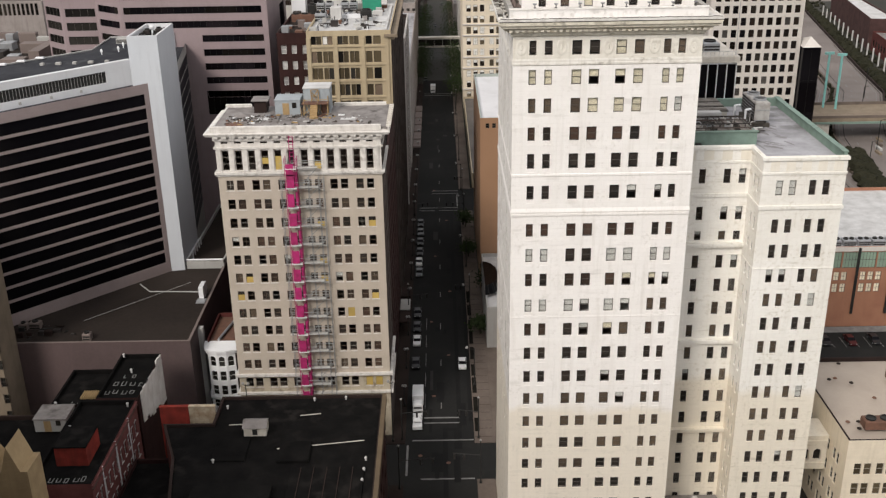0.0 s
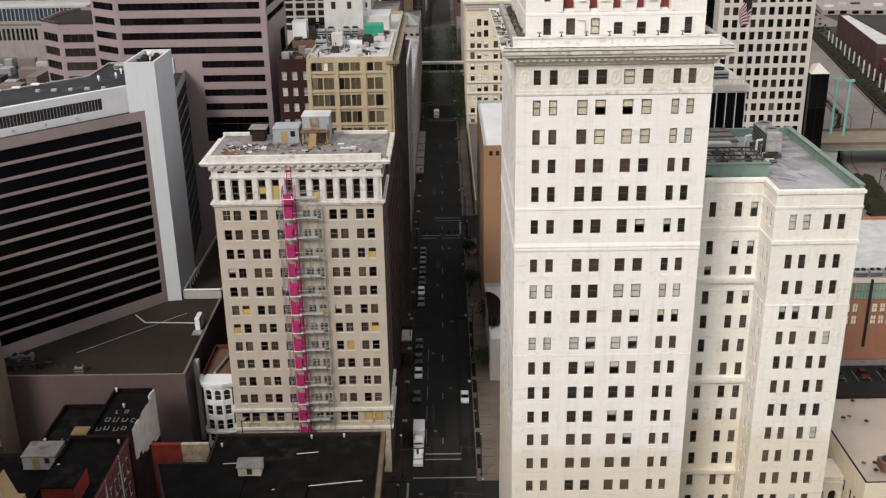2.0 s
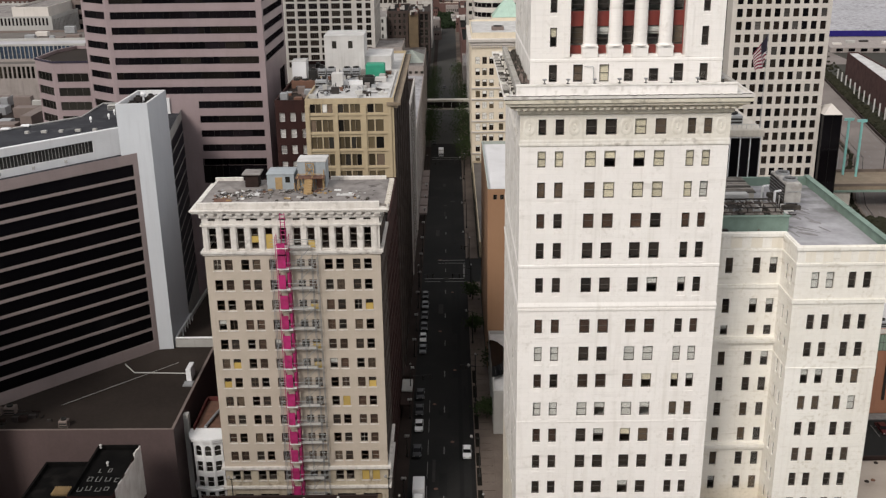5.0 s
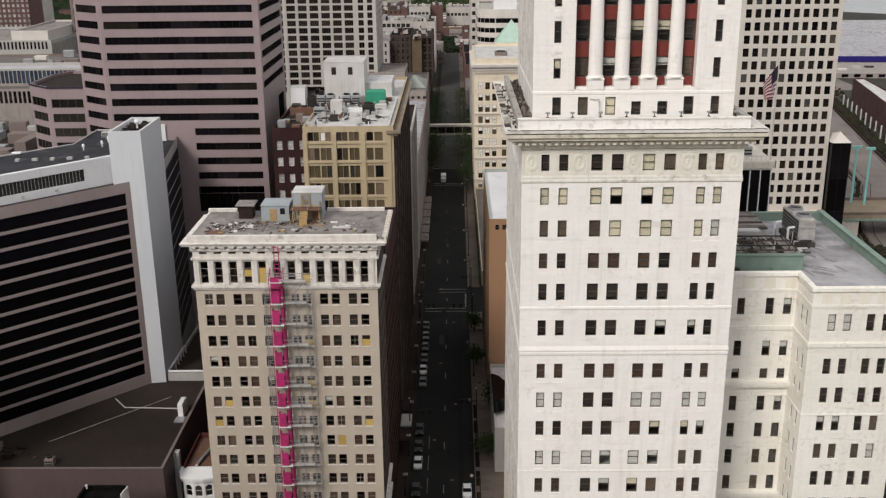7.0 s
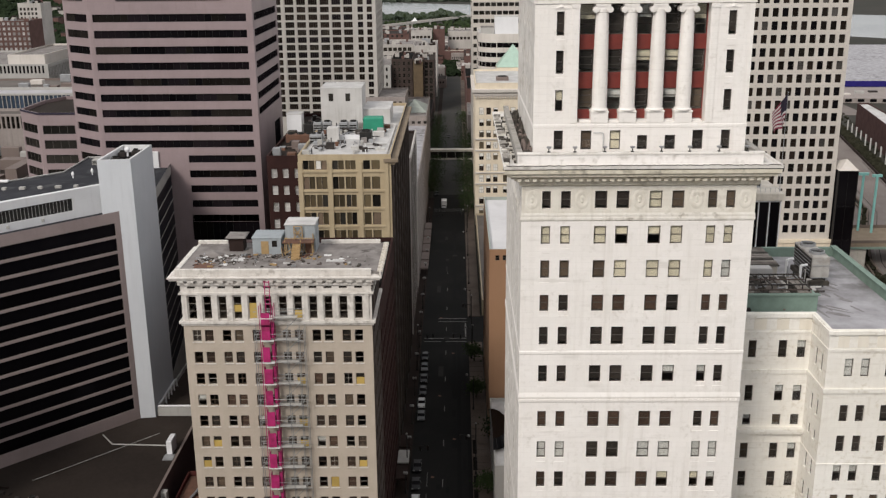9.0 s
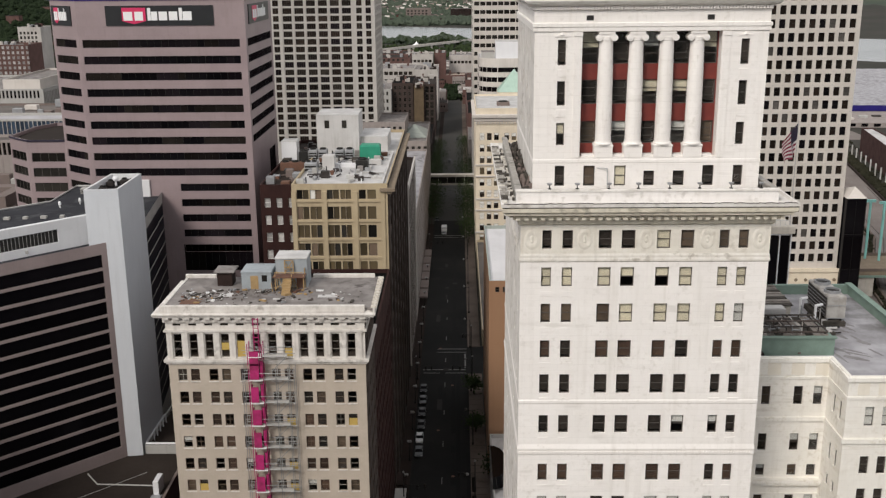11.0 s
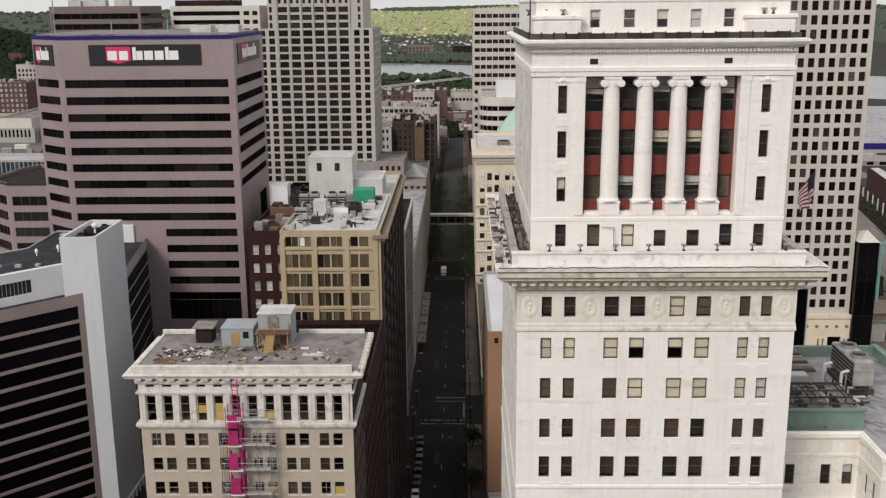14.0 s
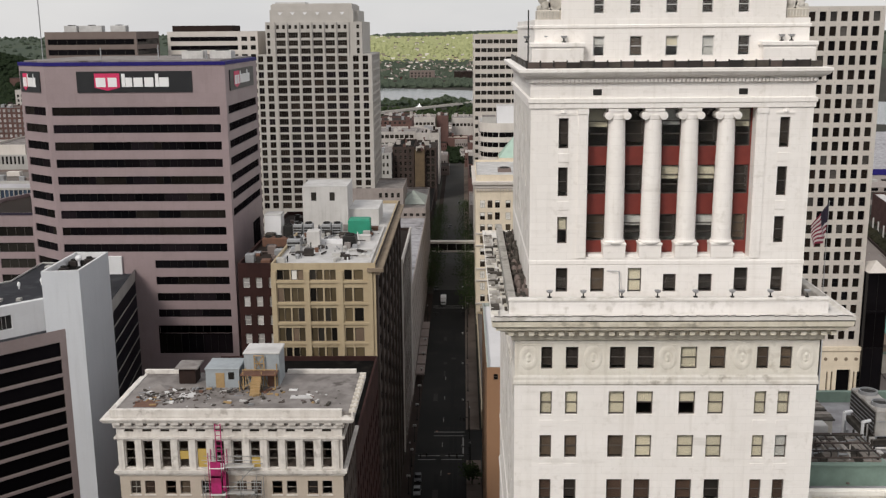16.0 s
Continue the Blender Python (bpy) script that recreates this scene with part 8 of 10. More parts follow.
for k in range(8):
    mb = MB()
    y0_, y1_ = 154.6 + 1.75 * k, 156.35 + 1.75 * k
    zt = 20.35 - 0.06 * k + (0.7 if k > 5 else 0) + 0.2 * math.sin(k * 2.3)
    zb = 14.4 + 0.5 * math.sin(k * 1.7) - 0.45 * k
    mb.poly([(-53.45, y0_, zb), (-53.45, y1_, zb - 0.4 + 0.3 * math.sin(k)), (-53.45, y1_, zt - 0.1 + 0.15 * math.cos(3 * k)), (-53.45, y0_, zt)])
    mb.poly([(-53.45, y0_, zt), (-53.45, y1_, zt - 0.1 + 0.15 * math.cos(3 * k)), (-53.65, y1_, zt - 0.1), (-53.65, y0_, zt)])
    mb.poly([(-53.65, y0_, zb), (-53.45, y0_, zb), (-53.45, y0_, zt), (-53.65, y0_, zt)])
    part("whitewash", mb, FLAKED, terr2, "flaking whitewash on the gable")
block("black_roof_house", "lower house with a black roof and skylight slats", rect(-69.2, -61.1, 153.5, 166.0), 18.9, OXBLOOD, TAR, rim=TAR)
slat = thing("skylight", (-63, 158, 18.2), "timber slat frame on the black roof", "skylight")
for k in range(9):
    mb = MB()
    mb.box(-65.0 + 0.4 * k, -64.8 + 0.4 * k, 156.6, 159.0, 18.1, 18.5)
    part("slat", mb, TIMBER, slat)
shed(-70.4, -64.9, 148.7, 153.3, 16.5, 18.9, GREYP, "grey roof house with a pale flat roof", ROOF_G, 0.15, True)
shed(-61.2, -56.2, 134.0, 140.0, 19.5, 22.8, BRICK_R, "red rendered stair house", TAR, 0.1)
block("black_roof_house", "low yard building with black roof", rect(-80, -63.7, 127, 153.4), 17.0, BROWN, TAR)
block("black_roof_house", "low brick building with black roof", rect(-53.4, -40.9, 100, 146.8), 12.0, OXBLOOD, TAR)
random.seed(12)
for gx, gy, gz, nn, sc in ((-62.5, 129.5, 19.6, 6, 1.0), (-66.3, 154.4, 18.2, 4, 0.9), (-60.3, 155.6, 19.7, 4, 1.15), (-59.6, 158.4, 19.7, 4, 1.15), (-58.4, 161.0, 19.7, 2, 1.0)):
    tag = thing("graffiti", (gx, gy, gz), "row of pale painted bars on the tar roof", "graffiti", "roof graffiti")
    for k in range(nn):
        x = gx + k * 1.3 * sc + random.uniform(-0.15, 0.15)
        y = gy + random.uniform(-0.2, 0.2)
        q_ = random.uniform(0.9, 1.35) * sc
        w_ = random.uniform(0.6, 0.85) * sc
        mb = MB()
        for xa, xb, ya, yb in ((x, x + 0.13, y, y + q_), (x + 0.13, x + w_ - 0.13, y, y + 0.13), (x + w_ - 0.13, x + w_, y, y + q_), (x + 0.13, x + w_ - 0.13, y + q_ - 0.13, y + q_))[:random.choice((2, 3, 4, 4))]:
            mb.box(xa, xb, ya, yb, gz - 0.02, gz + 0.02)
        part("bar", mb, PAINT, tag)
for x, y, z in ((-70.0, 152.6, 18.2), (-68.6, 154.4, 18.2), (-60.2, 168.0, 20.3), (-57.6, 163.4, 19.6), (-62.6, 144.5, 19.5), (-55.0, 151.6, 19.5)):
    mb = MB()
    mb.lathe(x, y, [(0.16, z), (0.16, z + 0.5), (0.27, z + 0.54), (0.2, z + 0.75), (0.05, z + 0.82)], 10)
    solid("chimney_vent", mb, WORN_P, "pale vent cowl on the black roof", "roof vent", group="terrace vents")
block("tan_brick_tower", "tan brick office building with small windows", rect(-120, -84.0, 169.5, 177.0), 48.0, TAN_MID, TAR,
      {0: [(even(2.0, 3.3, 1.2, 11), [(6 + 3.7 * k, 8.1 + 3.7 * k) for k in range(11)])]})
# three blocks out of view, added to keep sky and sun off roofs and street
block("city_block", "unseen brown block added to shade the low roofs", rect(-125, -58, 30, 106), 66.0, TAN_DIM, TAR)
block("city_block", "unseen tan block added behind to shade the street", rect(12, 62, -90, 84), 42.0, TAN_DIM, TAR)
block("city_block", "unseen brick block added behind to shade the street", rect(-56, -13, -90, 56), 60.0, BRICK, TAR)
gab = thing("ochre_gable", (-67, 123.5, 0), "ochre stone building with pointed gables", "building")
mb = MB()
mb.box(-80, -59.6, 121, 126.0, 0, 27.5)
for x0, x1, h in ((-67.5, -64.2, 30.2), (-63.4, -60.6, 31.6), (-72.0, -68.4, 31.0)):
    xm = (x0 + x1) / 2
    mb.poly([(x0, 121, 27.5), (x1, 121, 27.5), (xm, 121, h)])
    mb.quad((x1, 121, 27.5), (x1, 126.0, 27.5), (xm, 126.0, h), (xm, 121, h))
    mb.quad((xm, 121, h), (xm, 126.0, h), (x0, 126.0, 27.5), (x0, 121, 27.5))
    mb.poly([(x1, 126.0, 27.5), (x0, 126.0, 27.5), (xm, 126.0, h)])
part("wall", mb, OCHRE, gab)

# ---------------------------------------------------------------- across the street: stucco hall, cream blocks, plaza house
block("stucco_hall", "windowless tan stucco hall with a white roof", rect(9.6, 46, 239, 287), 46.0, ORANGE, ROOF_P,
      {0: [([(1.3, 2.2), (2.9, 3.8)], [(43.4, 44.6)])], 3: [(even(2, 6.0, 1.2, 8), [(6 + 4 * k, 8 + 4 * k) for k in range(9)])]}, rim=MINT_G)
block("plaza_house", "low white-roofed pavilion on the plaza", rect(9.8, 34, 207, 238.5), 10.5, GREYP, ROOF_W,
      {3: [(even(1.5, 3.5, 2.4, 8), [(0.6, 3.4), (5.5, 8.5)], GLASS_BK, 0)]})
arch = thing("arched_canopy", (12.5, 222, 10), "black arched glass canopy on the pavilion", "canopy")
mb = MB()
for k in range(14):
    a0, a1 = math.pi * k / 14, math.pi * (k + 1) / 14
    mb.quad((9.7 + 4.6 * math.sin(a0), 222 - 8.5 * math.cos(a0), 10.55), (9.7 + 4.6 * math.sin(a1), 222 - 8.5 * math.cos(a1), 10.55), (9.7 + 3.2 * math.sin(a1), 222 - 7 * math.cos(a1), 12.4), (9.7 + 3.2 * math.sin(a0), 222 - 7 * math.cos(a0), 12.4))
mb.poly([(9.7 + 3.2 * math.sin(math.pi * k / 14), 222 - 7 * math.cos(math.pi * k / 14), 12.4) for k in range(15)])
part("shell", mb, GLASS_BK, arch)
for k in range(8):
    mb = MB()
    a0 = math.pi * (k + 0.5) / 8
    mb.rod((9.7 + 4.6 * math.sin(a0), 222 - 8.5 * math.cos(a0), 10.6), (9.7 + 3.2 * math.sin(a0), 222 - 7 * math.cos(a0), 12.45), 0.08)
    part("rib", mb, DARKM, arch)
block("cream_shop_row", "low cream stone shop row along the street", rect(10.0, 40, 320, 424), 5.2, CREAM, ROOF_D,
      {3: [(even(2, 5.0, 2.6, 20), [(0.8, 3.6)], GLASS_BK, 1)]})
wrows = [(45.3 - 4.55 * k, 48.1 - 4.55 * k) for k in range(10)]
w_cols = [(1.6, 3.4), (4.4, 6.2), (7.2, 9.0), (11.2, 13.0), (14.0, 15.8), (16.8, 18.6)]
wst = block("cream_stone_block", "cream stone office block with paired windows and cornice", rect(9.8, 44, 425, 470), 57.8, CREAM_L, ROOF_W,
            {0: [([c_], [r_], (SHADE_W, GLASS_BR, GLASS_Y, GLASS_BR, SHADE_W, GLASS_BR, GLASS_Y)[(3 * k + 5 * j + k * j) % 7], 1) for k, r_ in enumerate(wrows) for j, c_ in enumerate(w_cols)],
             3: [(even(3, 5.5, 2.2, 8), wrows, GLASS_BK, 0)]})
for k, (z0_, z1_) in enumerate(wrows):
    for j, (u0_, u1_) in enumerate(w_cols):
        if (k * 5 + j * 3) % 4 < 3:
            mb = MB()
            mb.box(9.8 + u0_ + 0.12, 9.8 + u1_ - 0.12, 425.1, 425.14, z1_ - (0.9, 1.3, 0.7)[(k + j) % 3], z1_ - 0.1)
            part("roller_blind", mb, SHADE_W, wst)
mb = MB()
mb.moulding(9.8, 44, 425, 470, [(0.0, 52.4), (0.5, 52.9), (0.6, 53.6), (1.3, 54.2), (1.4, 55.2), (0.0, 55.5)])
part("cornice", mb, WARMW, wst, "whitened stone cornice")
for k in (2, 3, 5, 6, 8):
    mb = MB()
    z = wrows[k][0] - 0.95
    mb.box(9.5, 44.3, 424.55, 425.02, z, z + 0.5)
    part("ledge", mb, WARMW, wst)
for i in range(30):
    mb = MB()
    mb.box(9.9 + i * 1.1, 10.4 + i * 1.1, 424.2, 425, 51.9, 52.6)
    part("bracket", mb, WARMW, wst)
roof_unit(21, 440, 57.0, 5, 5, 1.4, TAUPE, "grey plant box on the cream block", 1)
arc_ = [(12.2 + 8.0 - 8.0 * math.sin(k * math.pi / 10), 482 + 8.0 - 8.0 * math.cos(k * math.pi / 10)) for k in range(5, 0, -1)]
st_plan = [(20.2, 482), (52, 482), (52, 520), (12.2, 520)] + arc_
st_rows = [(65.8 - 4.25 * k, 67.9 - 4.25 * k) for k in range(7)]
st_front = {0: [([(0.3, 11.0), (11.4, 15.0), (15.4, 31)], st_rows, GLASS_BK, 3)], 3: [([(1, 29.5)], st_rows, GLASS_BK, 8)]}
for k in range(4, 9):
    pa_, pb_ = Vector(st_plan[k]), Vector(st_plan[(k + 1) % 9])
    st_front[k] = [([(0.02, (pb_ - pa_).length - 0.02)], st_rows, GLASS_BK, 0)]
block("striped_office", "white office block with dark ribbon windows, rounded corner", st_plan, 71.8, WARMW, ROOF_W, st_front, rails=0)
shed(19.6, 30.0, 486, 494, 71, 78.8, WHITEP, "white roof house on the striped office", ROOF_W, 0.05)
shed(13.5, 19.2, 490, 497, 71, 74.0, GREYP, "low grey roof house on the striped office", ROOF_G, 0.05)
cup = thing("copper_cupola", (27, 475, 57), "pale green copper pyramid roof", "roof")
mb = MB()
mb.box(20.4, 34.0, 470.5, 481, 40, 58.2)
mb.box(19.9, 34.5, 470.2, 481.5, 57.4, 58.4)
part("wall", mb, CREAM_L, cup)
mb = MB()
for p, q in (((20.0, 470.2), (34.4, 470.2)), ((34.4, 470.2), (34.4, 481.5)), ((34.4, 481.5), (20.0, 481.5)), ((20.0, 481.5), (20.0, 470.2))):
    mb.poly([(*p, 58.5), (*q, 58.5), (27.2, 476, 68.0)])
part("roof", mb, MINT, cup)
block("beige_slab_tower", "beige concrete slab tower with square windows", rect(10.3, 60, 545, 590), 108.6, OFFWHITE, ROOF_G,
      {0: [(even(0.7, 2.95, 2.6, 9), [(104.3 - 4.05 * k, 106.2 - 4.05 * k) for k in range(16)])], 3: [([(2, 43)], [(104.3 - 4.05 * k, 106.2 - 4.05 * k) for k in range(10)])]}, rails=0)

# skywalk over the street
sky_w = thing("skywalk", (-1, 530, 5), "pale enclosed footbridge over the street", "footbridge")
mb = MB()
mb.box(-11.5, 10.5, 528, 532, 5.6, 6.6)
mb.box(-11.5, 10.5, 528, 532, 9.8, 10.8)
part("deck", mb, PALE, sky_w)
mb = MB()
mb.box(-11.5, 10.5, 528.1, 531.9, 6.6, 9.8)
part("glazing", mb, GLASS_D, sky_w)
for i in range(6):
    mb = MB()
    mb.box(-11.4 + i * 4.3, -11.25 + i * 4.3, 527.98, 532.02, 6.6, 9.8)
    part("mullion", mb, PALE, sky_w)

# ---------------------------------------------------------------- grey limestone skyscraper
sk = thing("limestone_skyscraper", (-55, 495, 0), "grey limestone skyscraper with stepped top", "tower")
s_rows = [(98.3 - 3.24 * k, 100.75 - 3.24 * k) for k in range(26)]
wide = even(8.35, 5.09, 3.85, 6)
s_cols = [(0.45, 2.65), (4.1, 6.6)] + wide + [(39.9, 42.3), (43.9, 46.2)]
sp = rect(-80.3, -32.5, 475, 515)
for i in range(4):
    mb = MB()
    a, b = sp[i], sp[(i + 1) % 4]
    cols = s_cols if i == 0 else even(2, 4.2, 2.4, 9) if i == 1 else []
    rws = s_rows[:20]
    panel(mb, a, b, 0, 101.4, grid_holes(cols, rws), 0.45)
    part("wall", mb, LIMESTONE, sk)
    for u0, u1, h0, h1 in grid_holes(cols, rws):
        placed("window", glazed_mesh(u1 - u0, h1 - h0, FRAME_G, GLASS_MT if i else (GLASS_BR, GLASS_V, GLASS_BR, GLASS_MT, GLASS_BR)[(int(u0 * 3) + int(h0 * 7)) % 5], 3 if u1 - u0 > 3 else 1, 0, 0.11), sk, wall_pose(sk, a, b, (u0 + u1) / 2, h0, 0.3))
for k in range(7):
    mb = MB()
    x = -80.3 + 8.35 - 0.95 + 5.09 * k
    mb.box(x, x + 0.6, 474.75, 475.02, 0, 114.5)
    part("pier", mb, LIMESTONE, sk)
up2 = rect(-76.3, -36.4, 475.3, 512)
mb = MB()
u_rows = [(101.65, 103.85), (104.9, 107.1), (108.1, 110.3)]
holes2 = grid_holes([(c[0] - 4.0, c[1] - 4.0) for c in wide], u_rows) + grid_holes([(c[0] - 4.0 + d_, c[0] - 4.0 + d_ + 1.2) for c in wide for d_ in (0.1, 2.55)], [(111.7, 113.3)])
holes2 += grid_holes([(0.6, 1.8), (37.6, 38.8)], u_rows + [(111.7, 113.3)])
panel(mb, up2[0], up2[1], 101.4, 114.5, holes2, 0.45)
for i in (1, 2, 3):
    panel(mb, up2[i], up2[(i + 1) % 4], 101.4, 114.5)
mb.poly([(*p, 114.5) for p in up2])
mb.poly([(*p, 101.4) for p in sp])
part("wall", mb, LIMESTONE, sk)
for u0, u1, h0, h1 in holes2:
    placed("window", glazed_mesh(u1 - u0, h1 - h0, FRAME_G, (GLASS_BR, GLASS_V)[int(u0 + h0) % 2], 3 if u1 - u0 > 3 else 0, 1, 0.13), sk, wall_pose(sk, up2[0], up2[1], (u0 + u1) / 2, h0, 0.3))
mb = MB()
mb.prism(rect(-74.4, -39.9, 476.0, 508), 114.5, 119.4)
mb.prism(rect(-74.0, -40.4, 476.6, 507), 119.4, 121.4)
mb.prism(rect(-39.9, -38.2, 480, 505), 114.5, 119.0)
mb.prism(rect(-73.4, -41.0, 477.4, 506), 121.4, 121.9)
part("crown", mb, LIMESTONE, sk)
for k in range(6):
    mb = MB()
    x = -70.1 + k * 5.12
    mb.poly([(x - 1.0, 475.96, 118.4), (x, 475.96, 117.2), (x + 1.0, 475.96, 118.4)])
    part("crown_triangle", mb, WHITEP, sk, "white triangular inlay")
mb = MB()
mb.box(-73.5, -61, 485, 495, 121.9, 122.7)
part("crown_plant", mb, ROOF_W, sk)

# towers on the far side of the bank
block("bronze_tower", "dark bronze banded office tower", rect(-158, -122, 450, 480), 111.2, TAUPE, TAR,
      {0: [([(1, 35)], [(106.2 - 4.0 * k, 108.4 - 4.0 * k) for k in range(16)], GLASS_BK, 8)], 1: [([(1, 29)], [(106.2 - 4.0 * k, 108.4 - 4.0 * k) for k in range(10)], GLASS_BK, 6)]}, rails=0)
for x, w_ in ((-150, 5), (-142, 9), (-131, 6)):
    roof_unit(x, 458, 110.4, w_, 4, 3.2, ROOF_W, "pale roof plant on the bronze tower", 1)
slab_rows = [(107.0 - 3.6 * k, 108.8 - 3.6 * k) for k in range(24)]
block("white_slab_tower", "white framed office slab with dark glass", rect(-118.5, -80.6, 480, 518), 111.0, WARMW, ROOF_G,
      {0: [([(1.2, 29.5)], slab_rows[:4], GLASS_BK, 6), ([(31, 33.5), (34.8, 37.0)], slab_rows)]}, rails=0)
block("roof_screen", "brown roof screen on the slab tower", rect(-117, -92, 483, 500), 113.4, BROWN, TAR, z0=110.0)

def clump_low(mb, x, y, z, r, rnd):
    """A small ragged shrub."""
    i, seg = len(mb.v), 6
    for q, hz in ((0.8, 0.0), (1.0, 0.5), (0.6, 1.0)):
        for k in range(seg):
            a = 2 * math.pi * k / seg + rnd.uniform(-0.25, 0.25)
            rr = r * q * rnd.uniform(0.6, 1.3)
            mb.v.append((x + rr * math.cos(a), y + rr * math.sin(a), z + r * hz * rnd.uniform(0.8, 1.3)))
    mb.v.append((x, y, z + r * 1.3))
    for j in range(2):
        for k in range(seg):
            q = (k + 1) % seg
            mb.f.append((i + j * seg + k, i + j * seg + q, i + (j + 1) * seg + q, i + (j + 1) * seg + k))
            mb.m.append(0)
    for k in range(seg):
        mb.f.append((i + 2 * seg + k, i + 2 * seg + (k + 1) % seg, i + 3 * seg))
        mb.m.append(0)


# ---------------------------------------------------------------- right: gridded tower, black glass block, flag, low halls
rt = thing("grid_tower", (99, 335, 0), "off-white concrete tower with a grid of dark windows", "tower")
gx0, gx1 = 84.9, 114.3
g_rows = [(112.2 - 3.74 * k, 114.65 - 3.74 * k) for k in range(24)]
g_cols = [(111.3 - 2.77 * k, 113.05 - 2.77 * k) for k in range(10)][::-1]
gp = rect(gx0, gx1, 320, 326)
for i in range(4):
    a, b = gp[i], gp[(i + 1) % 4]
    cols = [(u0 - gx0, u1 - gx0) for u0, u1 in g_cols] if i == 0 else []
    mb = MB()
    panel(mb, a, b, 0, 116.0, grid_holes(cols, g_rows), 0.55)
    part("wall", mb, OFFWHITE, rt)
    for u0, u1, h0, h1 in grid_holes(cols, g_rows):
        placed("window", glazed_mesh(u1 - u0, h1 - h0, FRAME_K, (GLASS_BR, GLASS_V, GLASS_BR, GLASS_BK, GLASS_V, GLASS_BR, GLASS_BK, GLASS_BR, GLASS_GR, GLASS_BR, GLASS_BK)[(int(u0 * 7) + int(h0 * 5)) % 11], 0, 1, 0.07), rt, wall_pose(rt, a, b, (u0 + u1) / 2, h0, 0.4))
mb = MB()
mb.poly([(*p, 116.0) for p in gp])
part("roof", mb, ROOF_G, rt)
base = MB()
panel(base, (83.5, 319.0), (114.9, 319.0), 0, 24.2, [(25.0, 28.8, 2, 17.8), (22.2, 22.7, 2, 17.2), (23.5, 24.0, 2, 17.2), (29.6, 30.1, 2, 17.2), (30.6, 31.1, 2, 17.2), (15.0, 18.8, 2, 17.8)], 0.8)
panel(base, (114.9, 319.0), (114.9, 330), 0, 24.2)
base.quad((83.5, 319.0, 24.2), (114.9, 319.0, 24.2), (114.9, 321, 24.2), (83.5, 321, 24.2))
base.box(83.2, 115.1, 318.6, 319.0, 23.3, 24.4)
part("entrance_base", base, CREAM_L, rt, "cream stone entrance storey")
dark_ = MB()
dark_.quad((84.5, 319.8, 0), (114.5, 319.8, 0), (114.5, 319.8, 18), (84.5, 319.8, 18))
part("entrance_glass", dark_, GLASS_BK, rt)
for k in range(6):
    mb = MB()
    mb.rod((99.6 + 2.8 * k, 319.02, 20.9), (99.6 + 2.8 * k, 318.85, 20.9), 0.5, 10)
    part("medallion", mb, TAN_MID, rt)
ties = MB()
for k in range(24):
    for j in range(10):
        ties.rod((113.58 - 2.77 * j, 319.83, 115.3 - 3.74 * k), (113.58 - 2.77 * j, 320.0, 115.3 - 3.74 * k), 0.13, 6)
tagged(part("form_ties", ties, GREYP, rt), kind="stuff")
block("black_glass_shaft", "black glass shaft behind the gridded tower", rect(114.4, 117.2, 328, 350), 113.5, GLASS_BK, TAR, {0: [([(0.15, 2.65)], [(4 + 8 * k, 11.6 + 8 * k) for k in range(13)], GLASS_BK, 1)]}, rails=1, sash=FRAME_K)
block("black_glass_shaft", "black glass tower set behind", rect(79.5, 112.0, 327, 350), 105.0, GLASS_BK, TAR, {0: [([(0.15, 5.95)], [(4 + 8 * k, 11.6 + 8 * k) for k in range(12)], GLASS_BK, 1)]}, rails=1, sash=FRAME_K)
blk = block("black_glass_block", "low black glass block with a pale pointed cap", rect(114.6, 120.2, 317.6, 330), 45.6, GLASS_BK, TAR, {0: [([(0.12, 5.48)], [(1, 12), (12.4, 24), (24.4, 34.5), (34.9, 45.2)], GLASS_BK, 1)]}, rails=0, sash=FRAME_K)
mb = MB()
for p, q in (((114.5, 317.5), (120.3, 317.5)), ((120.3, 317.5), (120.3, 330)), ((120.3, 330), (114.5, 330)), ((114.5, 330), (114.5, 317.5))):
    mb.poly([(*p, 45.65), (*q, 45.65), (117.6, 320.5, 48.6)])
part("cap", mb, WARMW, blk)
dg = block("glass_hall", "black glass hall with white mullions and overhanging roof", rect(33, 55.0, 185.5, 204), 70.3, WHITEP, ROOF_G,
           {0: [(even(1.0, 1.75, 1.6, 12), [(56.0, 70.0)], GLASS_BK, 0)]}, rails=0)
mb = MB()
mb.bevel_box(32.5, 55.3, 185.0, 205, 70.35, 71.6, 0.15)
part("canopy", mb, PALE, dg)
roof_unit(45, 192, 71.6, 6, 5, 2.4, BRONZE, "dark plant on the glass hall roof", 2, 3)
roof_unit(51.0, 191, 71.6, 3, 4, 1.6, METAL, "grey plant on the glass hall roof", 1, 2)
hall_rnd = random.Random(333)
for k in range(24):
    x, y = hall_rnd.uniform(36, 49.5), hall_rnd.uniform(186.2, 190.2)
    mb = MB()
    if k % 2:
        mb.rod((x, y, 71.6), (x + hall_rnd.uniform(-0.4, 0.4), y, 72.4 + hall_rnd.uniform(0, 1.6)), 0.09, 6)
    else:
        z_ = 72.0 + hall_rnd.uniform(0, 1.2)
        mb.rod((x, y, z_), (x + hall_rnd.uniform(1.0, 3.0), y + 0.4, z_), 0.09, 6)
        mb.rod((x, y, 71.6), (x, y, z_), 0.06, 6)
    solid("roof_fitting", mb, hall_rnd.choice((SOIL, BRONZE, DARKM, METAL)), "dark pipework on the glass hall roof", "roof fitting", group="hall roof fittings")
for k in range(9):
    mb = MB()
    mb.rod((48.2 + 0.8 * k, 185.3, 71.6), (48.2 + 0.8 * k, 185.3, 72.4), 0.05, 5)
    part("rail_post", mb, WORN_P, dg)
mb = MB()
